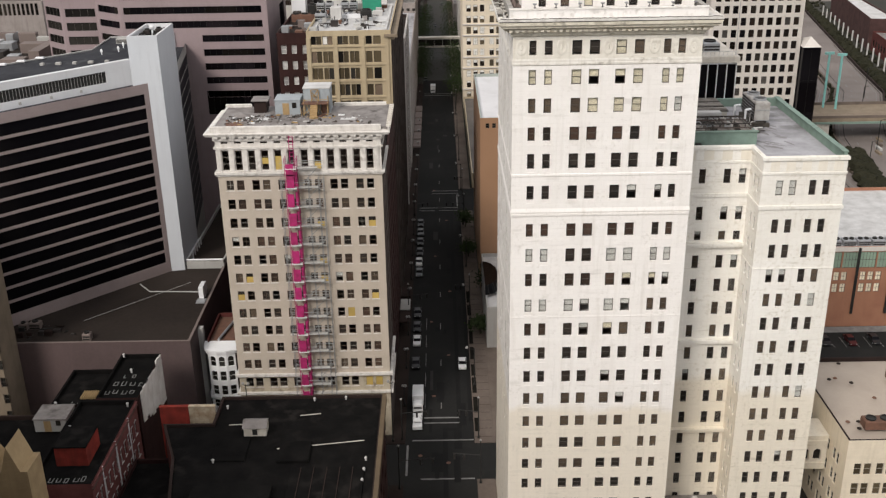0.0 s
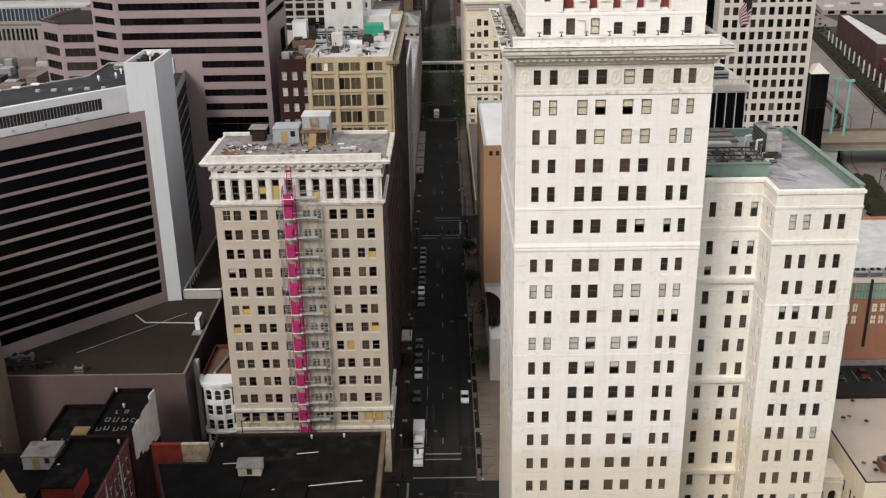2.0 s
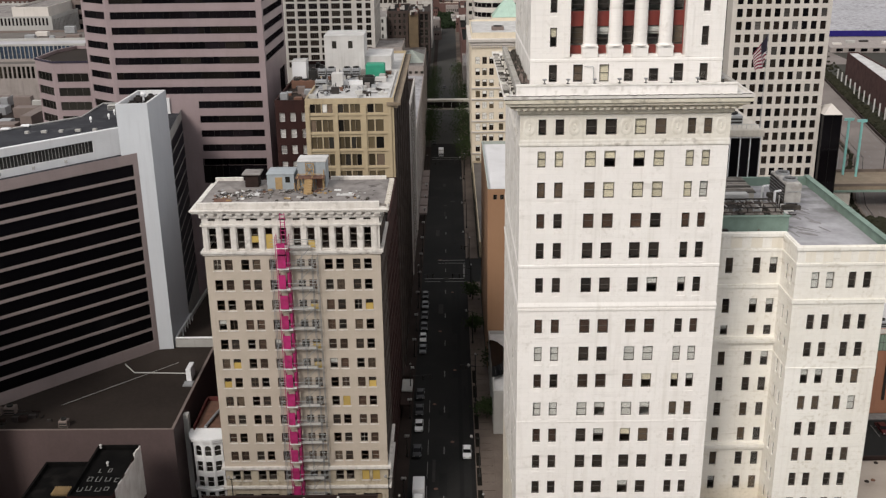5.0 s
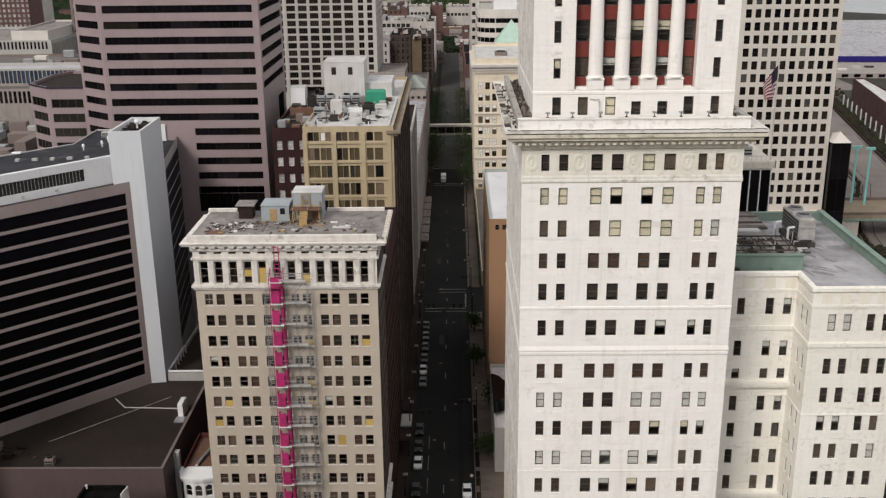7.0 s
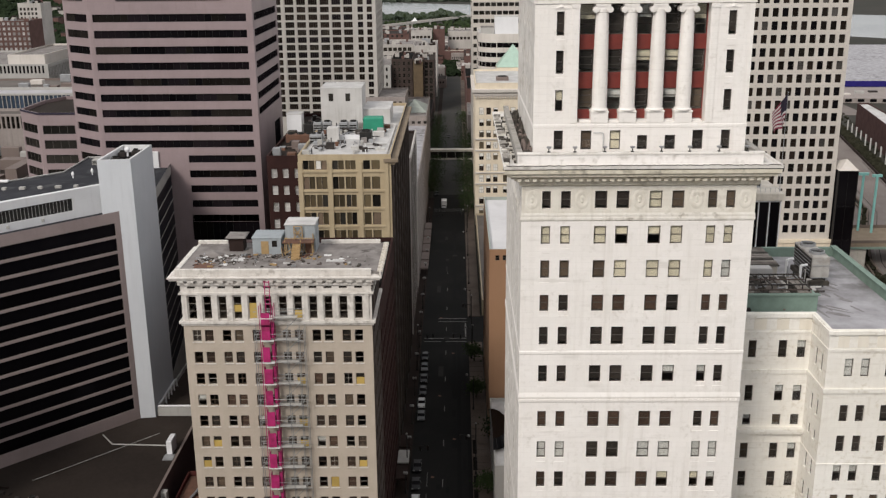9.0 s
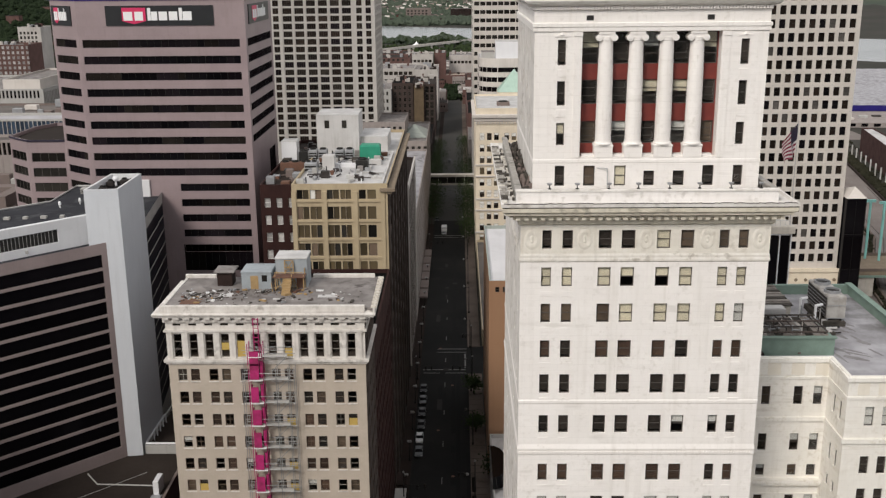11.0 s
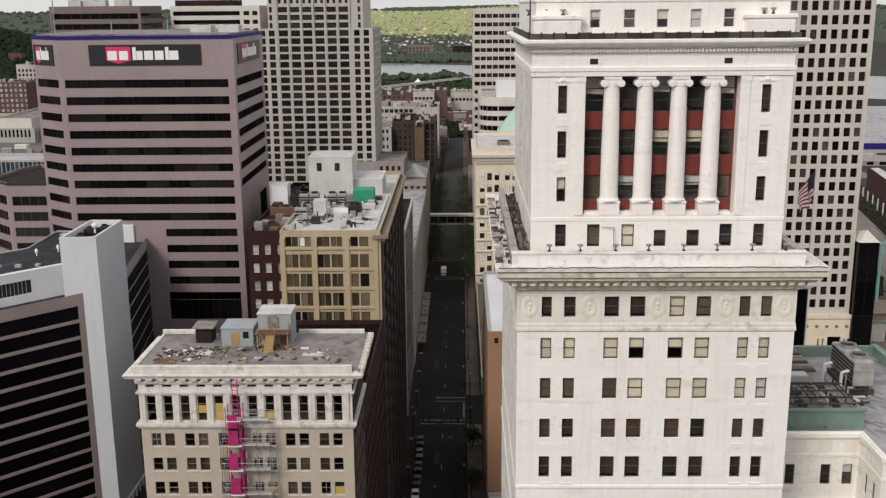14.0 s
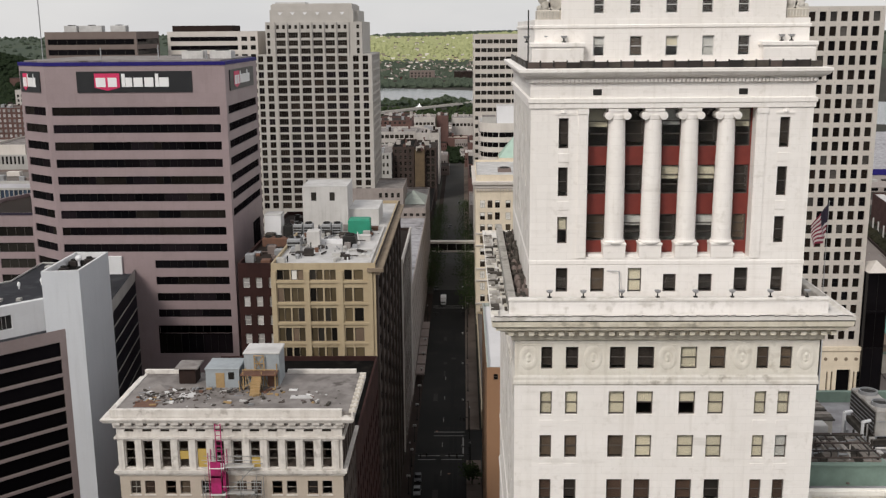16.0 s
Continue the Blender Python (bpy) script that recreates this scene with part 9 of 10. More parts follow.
mb.rod((48.2, 185.3, 72.4), (54.8, 185.3, 72.4), 0.06, 5)
part("rail", mb, WORN_P, dg)
flag = thing("flag", (54.0, 186, 71.6), "striped red and white flag with navy canton on a pole", "flag")
mb = MB()
mb.lathe(54.68, 186, [(0.07, 71.6), (0.05, 80), (0.035, 87.6), (0.08, 87.7), (0.03, 87.8)], 8)
part("pole", mb, METAL, flag)


def drape(u, v):
    """Cloth that hangs from the pole: u along the fly, v down the hoist."""
    x = 54.6 - 2.2 * u + 0.12 * math.sin(9 * u + 4 * v) + 0.5 * u * v
    y = 186 - 0.4 * u + 0.4 * math.sin(8 * u + 1.5 * v)
    return (x, y, 87.4 - 4.9 * v - u * (2.8 - 1.6 * v) - 0.25 * math.sin(7 * u) * u)


for band in range(13):
    mb = MB()
    for k in range(14):
        u0, u1 = k / 14, (k + 1) / 14
        if band < 7 and u1 < 0.44:
            continue
        mb.quad(drape(u0, band / 13), drape(u1, band / 13), drape(u1, (band + 1) / 13), drape(u0, (band + 1) / 13))
    part("stripe", mb, FLAG_W if band % 2 else FLAG_R, flag)
mb = MB()
for k in range(6):
    for j in range(4):
        u0, u1, v0, v1 = k / 14, (k + 1) / 14, j / 4 * 7 / 13, (j + 1) / 4 * 7 / 13
        mb.quad(drape(u0, v0), drape(u1, v0), drape(u1, v1), drape(u0, v1))
part("canton", mb, NAVY, flag)

rb_rows = [(2.0, 4.2), (5.8, 8.0), (9.6, 11.8), (13.4, 15.6)]
block("tan_roof_hall", "pale stone hall with a tan gravel roof", rect(64.2, 110, 136.7, 164), 20.0, CREAM_L, ROOF_T,
      {0: [(even(1.5, 3.6, 1.2, 12) + even(3.1, 3.6, 1.2, 12), rb_rows, GLASS_Y, 0)], 3: [(even(1.0, 4.2, 1.1, 6) + even(2.5, 4.2, 1.1, 6), rb_rows)]}, sash=FRAME_L, rim=BROWN)
roof_unit(71.5, 141.0, 19.8, 7.0, 2.2, 1.5, RUST, "long rusty fan unit on the tan roof", 3)
roof_unit(79.5, 156, 19.8, 2.4, 2.4, 2.0, RUST, "rusty vent on the tan roof", 1)
random.seed(31)
for k in range(10):
    mb = MB()
    x, y = random.uniform(66, 80), random.uniform(140, 162)
    mb.lathe(x, y, [(0.4, 19.8), (0.3, 19.95), (0.1, 20.05)], 8)
    solid("roof_drain", mb, RUST if k % 3 == 0 else TAR_B, "small drain on the tan gravel roof", "roof drain", group="gravel roof drains")
br = thing("arched_bridge", (60, 145, 0), "cream terracotta arched link between wing and hall", "footbridge")
arch_x = (57.0, 59.9, 61.9)
mb = MB()
panel(mb, (55.3, 144.0), (64.1, 144.0), 9.6, 15.9, [(x - 55.3, x - 54.0, 11.4, 13.6) for x in arch_x], 0.5)
mb.box(55.3, 64.1, 143.75, 144.0, 14.9, 15.3)
mb.box(55.3, 64.1, 143.8, 149.2, 15.9, 16.3)
mb.box(55.3, 64.1, 143.85, 144.0, 10.6, 10.9)
part("wall", mb, TERRA_W, br)
for x in arch_x:
    mb = MB()
    pts = [(x + 0.65 + 0.65 * math.cos(math.pi * k / 10), 12.95 + 0.65 * math.sin(math.pi * k / 10)) for k in range(11)]
    for (xa, za), (xb, zb) in zip(pts, pts[1:]):
        mb.quad((xa, 144.0, za), (xa, 144.0, 13.62), (xb, 144.0, 13.62), (xb, 144.0, zb))
        mb.quad((xa, 144.0, za), (xb, 144.0, zb), (xb, 144.4, zb), (xa, 144.4, za))
    part("arch", mb, TERRA_W, br)
mb = MB()
mb.box(55.4, 64.0, 144.5, 148.8, 9.7, 15.8)
part("glazing", mb, GLASS_D, br)
ent = thing("entrance_roof", (38, 134, 0), "low roof with grey plant at the wing foot", "roof")
mb = MB()
mb.box(TX1 + 0.1, WX0 - 0.1, 130.6, 135.8, 0, 10.4)
part("wall", mb, TERRA_W, ent)
mb = MB()
mb.bevel_box(TX1 + 0.1, WX0 - 0.1, 130.2, 135.8, 10.4, 10.8, 0.1)
part("roof", mb, ROOF_G, ent)
mb = MB()
mb.lathe(39.5, 133.6, [(0.55, 10.8), (0.55, 11.6), (0.42, 11.9), (0.1, 12.0)], 14)
part("dome", mb, WORN_P, ent)
for k in range(9):
    mb = MB()
    mb.rod((TX1 + 1.6 + 1.2 * k, 130.6, 10.8), (TX1 + 1.6 + 1.2 * k, 130.6, 12.0), 0.06, 6)
    part("rail_post", mb, DARKM, ent)
for z in (11.4, 12.0):
    mb = MB()
    mb.rod((TX1 + 1.6, 130.6, z), (WX0 - 0.6, 130.6, z), 0.06, 6)
    part("rail", mb, DARKM, ent)

mb = MB()
mb.box(64, 130, 165, 214.5, -0.1, 0.06)
solid("parking_lot", mb, ASPHALT, "dark asphalt parking lot behind the hall", "parking lot", "structure")
mb = MB()
for k in range(16):
    mb.box(78 + 2.8 * k, 78.12 + 2.8 * k, 204.5, 209.5, 0.0, 0.075)
mb.box(76, 124, 211.8, 214.4, 0.0, 0.25)
solid("parking_marking", mb, PAINT, "white stall lines and pale kerb of the parking lot", "road marking", "structure")
mill = block("brick_hall", "orange brick hall, green glass band, white flat roof", rect(72, 150, 215, 256), 20.5, BRICK_O, ROOF_W,
             {0: [(even(1.2, 8.0, 1.3, 9) + even(3.0, 8.0, 1.3, 9) + even(4.8, 8.0, 1.3, 9), [(9.0, 11.2), (12.0, 14.2)], SHADE, 1), (even(0.7, 4.0, 3.7, 19), [(15.2, 19.2)], GREEN_GL, 4)]}, sash=FRAME_D)
for k in range(10):
    mb = MB()
    mb.box(72 + 8.0 * k, 72.55 + 8.0 * k, 214.6, 215.0, 3.5, 20.3)
    part("post", mb, DARKM, mill)
mb = MB()
mb.box(72, 150, 214.9, 214.99, 19.4, 20.5)
part("fascia", mb, WARMW, mill)
for i in range(9):
    roof_unit(88 + 3.4 * i, 218.5, 19.7, 2.9, 2.4, 1.4, METAL, "row of grey condensers on the white roof", 2, 2)
random.seed(700)
mb = MB()
for k in range(420):
    y = random.uniform(306, 350)
    x = 137 + (y - 306) * 0.2 + random.uniform(0, 6)
    clump_low(mb, x, y, 0.0, random.uniform(1.0, 2.6), random)
solid("hedge", mb, SHRUB, "dull green hedge beside the motorway", "hedge", "stuff")

# motorway, overbridge with teal pylons, long brick shed, arena
LINE = [(150, 290), (153, 330), (160, 370), (172, 405), (186, 440), (194, 490), (204, 545), (215, 607), (232, 700), (258, 800)]


def beside(k, off):
    """A point off metres to the right of the motorway's centre line, at its k-th node."""
    a_, b_ = LINE[max(k - 1, 0)], LINE[min(k + 1, len(LINE) - 1)]
    d_ = Vector((b_[0] - a_[0], b_[1] - a_[1])).normalized()
    return (LINE[k][0] + d_.y * off, LINE[k][1] - d_.x * off)


def ribbon(mb, o0, o1, z0, z1, k0=0, k1=len(LINE) - 1):
    for k in range(k0, k1):
        mb.prism([beside(k, o0), beside(k, o1), beside(k + 1, o1), beside(k + 1, o0)], z0, z1)


mb = MB()
ribbon(mb, -9.5, 9.5, -0.2, 0.1)
solid("road", mb, OLDROAD, "worn concrete motorway lanes", "road", "structure")
mb = MB()
ribbon(mb, -34, -13, -0.2, 0.07)
solid("road", mb, OLDROAD, "second carriageway of the motorway", "road", "structure")
mb = MB()
for off in (-3.2, 3.2, -23.0):
    for k in range(len(LINE) - 1):
        pa_, pb_ = Vector(beside(k, off)), Vector(beside(k + 1, off))
        n_ = int((pb_ - pa_).length / 9)
        d_ = (pb_ - pa_) / n_
        s_ = Vector((d_.y, -d_.x)).normalized() * 0.1
        for q in range(n_):
            p_ = pa_ + d_ * q
            e_ = p_ + d_ * 0.38
            mb.quad((*(p_ - s_), 0.12), (*(p_ + s_), 0.12), (*(e_ + s_), 0.12), (*(e_ - s_), 0.12))
solid("road_marking", mb, PAINT, "white dashed lane lines on the motorway", "road marking", "structure")
for o0, o1, zz, mt, lab in ((9.6, 10.3, 1.3, BROWN, "dark stained barrier along the motorway"), (-10.6, -9.9, 1.1, CONC, "concrete barrier between the carriageways"), (-12.8, -12.3, 0.9, CONC, "low concrete kerb wall"), (-35.0, -34.3, 2.6, TAN_MID, "brown retaining wall of the motorway")):
    mb = MB()
    ribbon(mb, o0, o1, 0, zz)
    solid("barrier", mb, mt, lab, "barrier", "structure")
mb = MB()
for k in range(900):
    q = random.uniform(2.2, len(LINE) - 1.01)
    n_ = int(q)
    o_ = random.uniform(12.0, 16.0)
    pa_, pb_ = beside(n_, o_), beside(n_ + 1, o_)
    x, y = pa_[0] + (pb_[0] - pa_[0]) * (q - n_), pa_[1] + (pb_[1] - pa_[1]) * (q - n_)
    clump_low(mb, x, y, 0.0, random.uniform(0.8, 2.4), random)
solid("hedge", mb, SHRUB, "dark shrubs along the motorway embankment", "hedge", "stuff")
for k in range(16):
    x, y = 208.6 + 1.87 * k, 455 + 11.7 * k
    mb = MB()
    mb.bevel_box(x - 0.3, x + 0.3, y - 0.3, y + 0.3, 0, 7.0, 0.1)
    solid("white_post", mb, WORN_P, "tall white post beside the embankment", "post", group="white posts")
for x, y, hh in ((158, 352, 12), (170, 398, 13), (184, 430, 13), (172, 372, 11), (149, 336, 9)):
    mb = MB()
    mb.rod((x, y, 0), (x, y, hh), 0.16, 6)
    mb.rod((x, y, hh), (x + 2.0, y, hh + 0.3), 0.1, 6)
    solid("street_pole", mb, DARKM, "dark steel lamp pole beside the motorway", "lamp pole", group="motorway poles")
for k, off in enumerate((-8.2, -6.6, 6.8, 8.4, -16.5, -18.0, -28.0, -29.5)):
    mb = MB()
    ribbon(mb, off, off + 0.22, 0.05, 0.16 + 0.004 * k, 0, 6)
    solid("edge_line", mb, (PAINT, ASPHALT_D)[k % 2], "painted or tarred edge line along the motorway", "road marking", "structure")
for k in range(14):
    x, y = 152 + 2.3 * (k % 5) + 3.0 * (k // 5), 296 + 5.4 * k
    mb = MB()
    mb.bevel_box(x - 0.5, x + 0.5, y - 2.2, y + 2.2, 0.1, 1.0, 0.15)
    solid("barrier_block", mb, (CONC, TAN_MID, GREYP)[k % 3], "stained concrete barrier block beside the lanes", "barrier", group="motorway blocks")
for o0, o1, zz, mt in ((-47, -43, 1.8, TAN_MID), (-55, -49, 0.14, OLDROAD), (14, 18, 0.12, OLDROAD)):
    mb = MB()
    ribbon(mb, o0, o1, -0.1, zz, 0, 5)
    solid("ramp", mb, mt, "worn concrete ramp beside the motorway", "ramp", "structure")
mb = MB()
verge = random.Random(909)
for k in range(520):
    q = verge.uniform(0.0, len(LINE) - 1.01)
    n_ = int(q)
    o_ = verge.choice((verge.uniform(-42, -36), verge.uniform(-12.2, -10.7), verge.uniform(18.5, 26)))
    pa_, pb_ = beside(n_, o_), beside(n_ + 1, o_)
    clump_low(mb, pa_[0] + (pb_[0] - pa_[0]) * (q - n_), pa_[1] + (pb_[1] - pa_[1]) * (q - n_), 0.0, verge.uniform(0.4, 1.5), verge)
solid("verge", mb, SHRUB, "scrubby brown-green verge between the motorway lanes", "verge", "stuff")
ob_ = thing("overbridge", (170, 378, 0), "pale road bridge over the motorway with teal edge", "bridge")
mb = MB()
mb.box(128, 260, 366, 386, 7.6, 9.0)
part("deck", mb, TAN_MID, ob_)
mb = MB()
mb.box(128, 260, 365.7, 366, 6.9, 7.7)
part("girder", mb, COPPER, ob_)
mb = MB()
mb.box(128, 260, 366, 366.3, 9.0, 10.0)
mb.box(128, 260, 385.7, 386, 9.0, 10.1)
part("parapet", mb, CONC, ob_)
for x in (176, 210, 240):
    mb = MB()
    mb.box(x, x + 1.4, 374, 384, 0, 7.6)
    part("pier", mb, CONC, ob_)
mb = MB()
mb.box(126, 145.5, 366.5, 388, 0, 8.8)
mb.box(126, 146, 366.2, 388.2, 8.0, 8.9)
part("abutment", mb, PALE, ob_)
for x, y in ((148.2, 382.4), (151.9, 379.5)):
    py = thing("bridge_pylon", (x, y, 9), "slender teal steel pylon with a bracket", "pylon", "teal pylons")
    mb = MB()
    mb.bevel_box(x - 0.34, x + 0.34, y - 0.34, y + 0.34, 9, 30.5, 0.15)
    part("mast", mb, TEAL, py)
    mb = MB()
    mb.box(x - 1.7, x + 1.7, y - 0.4, y + 0.4, 29.6, 30.5)
    part("bracket", mb, TEAL, py)
block("long_brick_shed", "long dark red brick shed with pale flat roof", [(225.5, 532.6), (239, 530.5), (250.5, 638), (243.5, 637)], 16, BRICK_S, ROOF_W)
block("brick_depot", "low brick depot with grey roof", [(222.5, 500), (262, 494), (265, 524), (226.5, 530)], 10, BRICK, ROOF_G, {3: [(even(2, 5, 3, 5), [(3, 6)])]})
block("brick_depot", "low brick depot with red roof", [(217, 462), (258, 456), (261, 490), (221.5, 497)], 8, BRICK_O, RUST, {3: [(even(2, 5, 3, 6), [(2.5, 5)])]})
lot = thing("white_terrace", (355, 780, 0), "low grey-white terrace with dark openings before the riverside hall", "building")
mb = MB()
mb.prism([(272, 742), (432, 728), (432, 788), (284, 799)], 0, 3.4)
part("wall", mb, STONE_P, lot)
for k in range(18):
    mb = MB()
    x = 276 + 8.4 * k
    y = 742 - (x - 272) * 14 / 160
    mb.box(x, x + 5.6, y - 0.4, y + 0.3, 0.8, 2.9)
    part("opening", mb, GLASS_BK, lot)
for k in range(12):
    mb = MB()
    x, y = 282 + 12.0 * k, 758 + 6.0 * (k % 3)
    mb.bevel_box(x - 3.0, x + 3.0, y - 1.6, y + 1.6, 3.4, 4.6 + 0.7 * (k % 2), 0.2)
    part("roof_unit", mb, (WARMW, GREYP, BRONZE)[k % 3], lot)
mb = MB()
mb.box(196, 272, 690, 800, -0.2, 0.09)
solid("parking_lot", mb, OLDROAD, "grey parking ground before the white terrace", "parking lot", "structure")
ar = thing("arena", (345, 880, 0), "white and blue riverside hall with a wide grey roof", "arena")
mb = MB()
mb.prism([(284, 803), (430, 793), (445, 1020), (300, 1035)], 0, 3.4)
part("wall", mb, WHITEP, ar)
for k in range(14):
    mb = MB()
    x = 288 + 10 * k
    y = 803 - (x - 284) * 10 / 146
    mb.box(x, x + 6.5, y - 0.3, y - 0.05, 0.9, 2.6)
    part("window", mb, GLASS_D, ar)
mb = MB()
mb.prism([(282, 801), (432, 791), (447, 1022), (298, 1037)], 3.4, 7.8)
part("fascia", mb, BLUE_T, ar, "royal blue fascia")
mb = MB()
for k in range(10):
    a0, a1 = k / 10, (k + 1) / 10
    z0_, z1_ = 7.8 + 4 * math.sin(math.pi * a0 / 2), 7.8 + 4 * math.sin(math.pi * a1 / 2)
    mb.quad((282 + 16 * a0, 801 + 240 * a0, z0_), (432 + 10 * a0, 791 + 240 * a0, z0_), (432 + 10 * a1, 791 + 240 * a1, z1_), (282 + 16 * a1, 801 + 240 * a1, z1_))
part("roof", mb, ROOF_BL, ar)

# ---------------------------------------------------------------- left distance and the blocks at the end of the street
FAR = [
    ("glass_roof_hall", "long hall with slate-blue glass front and pale roof", rect(-190, -112, 330, 344), 68.2, GREYP, ROOF_L, {0: [(even(0.6, 1.3, 1.1, 58), [(62.6, 67.6)], GLASS_BL, 0)]}),
    ("slatted_garage", "grey parking garage with vertical slats", rect(-190, -122.5, 318, 329), 63.9, STONE_P, ROOF_D, {0: [(even(0.8, 1.4, 0.9, 47), [(59.6, 63.2)], GLASS_V, 0)]}),
    ("tan_roof_block", "tan block with gravel roof and plant", rect(-170, -108, 276, 312), 54.0, TAUPE, TAR_B, {}),
    ("slatted_hall", "beige hall with a band of white slats", rect(-240, -156, 420, 475), 66.9, GREYP, ROOF_G, {0: [(even(0.6, 1.5, 0.8, 55), [(63.4, 66.3)], GLASS_BK, 0)], 1: [(even(1, 1.5, 0.7, 35), [(52, 65.5)], GLASS_V, 0)]}),
    ("long_roof_house", "plain pale roof house on the slatted hall", rect(-173, -158.5, 424, 470), 70.2, WARMW, ROOF_G, {}),
    ("low_brick_hall", "low hall with a dull brown roof", rect(-230, -113, 345, 412), 62.5, TAUPE, ROOF_D, {}),
    ("apartment_block", "red brick apartment block on the wooded hill", rect(-326, -299, 750, 775), 60.5, BRICK_D, ROOF_D, {0: [(even(1.5, 3.4, 1.9, 8), [(40 + 3.5 * k, 42.1 + 3.5 * k) for k in range(6)], SHADE_G, 1)]}),
    ("apartment_block", "pale rendered apartment block on the wooded hill", rect(-322, -305, 790, 810), 70.5, WORN_W, ROOF_G, {0: [(even(1.2, 2.8, 1.6, 5), [(52 + 3.3 * k, 54 + 3.3 * k) for k in range(5)])]}),
    ("brick_block", "dark brick warehouse block", rect(-41.3, -27.2, 712, 760), 36.2, BRICK_K, TAR, {0: [(even(1.2, 3.2, 1.6, 4), [(8 + 4 * k, 10.4 + 4 * k) for k in range(7)])]}),
    ("brown_block", "brown brick office block", rect(-26.8, -12.6, 712, 760), 35.5, BRICK_K, TAR_B, {0: [(even(7.6, 3.2, 2.4, 2), [(9 + 5.2 * k, 13.2 + 5.2 * k) for k in range(5)])]}),
    ("stair_tower", "red-brown brick stair tower between dark blocks", rect(-26.6, -20.2, 709.5, 711.8), 34.6, TAN_DIM, TAR, {}),
    ("grey_side_block", "grey stone block with paired windows", rect(-58, -41.6, 705, 760), 33, GREYP, ROOF_G, {0: [(even(10.6, 2.6, 1.3, 2), [(9 + 5 * k, 11.4 + 5 * k) for k in range(5)])]}),
    ("dark_low_block", "low dark flat-roofed block", rect(-38, -12.6, 600, 690), 13.0, BROWN, TAR, {}),
    ("grey_block", "grey stone block with punched windows", rect(-46, -20.2, 470, 500), 46.0, STONE_P, ROOF_G, {0: [(even(15.6, 2.5, 1.3, 4), [(42.0, 44.0), (38.6, 40.6), (35.2, 37.2)])]}),
    ("low_stone_block", "low pale stone block with green hipped roof", rect(-22, -10.8, 468, 525), 38.0, STONE_P, ROOF_G, {0: [(even(2.0, 2.6, 1.4, 4), [(33.6, 35.6), (29.4, 31.4)])], 1: [(even(2, 4, 1.6, 13), [(5 + 5 * k, 7.2 + 5 * k) for k in range(6)])]}),
    ("white_garage", "white parking garage with dark decks", rect(-64, -29.5, 790, 830), 38.5, WORN_W, ROOF_G, {0: [(even(1.2, 3.6, 2.8, 9), [(33.6, 36.2), (28, 30.5)], GLASS_V, 1)]}),
    ("white_blank_block", "blank white rendered block", rect(-29.2, -12.2, 788, 830), 37.8, WORN_W, ROOF_G, {}),
    ("red_block", "red brick apartment block", rect(-95, -38, 900, 940), 37, BRICK_D, TAR_B, {0: [(even(2, 4, 2, 13), [(26 + 4 * k, 28 + 4 * k) for k in range(3)])]}),
    ("red_block", "red brick block by the river", rect(-72, -42, 1010, 1060), 31, BRICK_D, TAR_B, {0: [(even(2, 5, 2.5, 5), [(22 + 4 * k, 24.4 + 4 * k) for k in range(2)])]}),
    ("red_block", "small red brick block by the river", rect(-20, -9, 1010, 1040), 32, BRICK_D, TAR_B, {}),
    ("grey_garage", "pale banded garage by the river", rect(-44, -21, 1000, 1030), 31.5, WORN_W, ROOF_G, {0: [(even(1, 3.6, 2.6, 6), [(24, 26.4)], GLASS_V, 1)]}),
    ("grey_garage", "pale banded garage by the river", rect(-6, 40, 1030, 1070), 28.0, WORN_W, ROOF_G, {0: [(even(1, 3.6, 2.6, 12), [(20, 22.6)], GLASS_V, 1)]}),
    ("brick_row", "low mixed brick buildings beyond the street end", rect(-9, 60, 1000, 1022), 12, BRICK_D, ROOF_T, {}),
    ("brick_row", "low red brick sheds beyond the street end", rect(9, 60, 930, 985), 15, BRICK_D, TAR_B, {}),
    ("brick_row", "brick buildings along the street end", rect(8.5, 30, 640, 700), 26, BRICK_D, TAR, {3: [(even(3, 5, 2, 11), [(5 + 4 * k, 7.4 + 4 * k) for k in range(5)])]}),
    ("brick_row", "pale shop buildings along the street end", rect(8.5, 34, 592, 638), 18, STONE_P, ROOF_G, {3: [(even(3, 5, 2, 8), [(5 + 4 * k, 7.4 + 4 * k) for k in range(3)])]}),
    ("brick_row", "brick buildings along the street end", rect(8.5, 34, 720, 820), 20, BRICK_D, TAR, {}),
    ("riverside_block", "rose brick apartment block across the river", rect(-112, -57, 2300, 2330), 24, TAUPE, ROOF_G, {0: [(even(3, 8, 4, 6), [(5 + 6 * k, 8 + 6 * k) for k in range(3)])]}),
    ("riverside_block", "dark apartment block across the river", rect(-14, 40, 2290, 2330), 23, BROWN, ROOF_G, {0: [(even(3, 8, 4, 6), [(5 + 6 * k, 8 + 6 * k) for k in range(3)])]}),
]
for nm, lab, plan, h, wm, rm, fr in FAR:
    block(nm, lab, plan, h, wm, rm, fr, category="building")
random.seed(91)
for k in range(14):
    x, y = random.uniform(-160, -118), random.uniform(352, 408)
    mb = MB()
    w_ = random.uniform(0.8, 2.6)
    mb.bevel_box(x - w_, x + w_, y - w_ * 0.6, y + w_ * 0.6, 62.0, 62.6 + random.uniform(0.6, 2.4), 0.1)
    solid("roof_box", mb, random.choice([GREYP, WARMW, TAUPE, METAL]), "weathered plant box on the brown roof", "roof plant", group="hall roof boxes")
mb = MB()
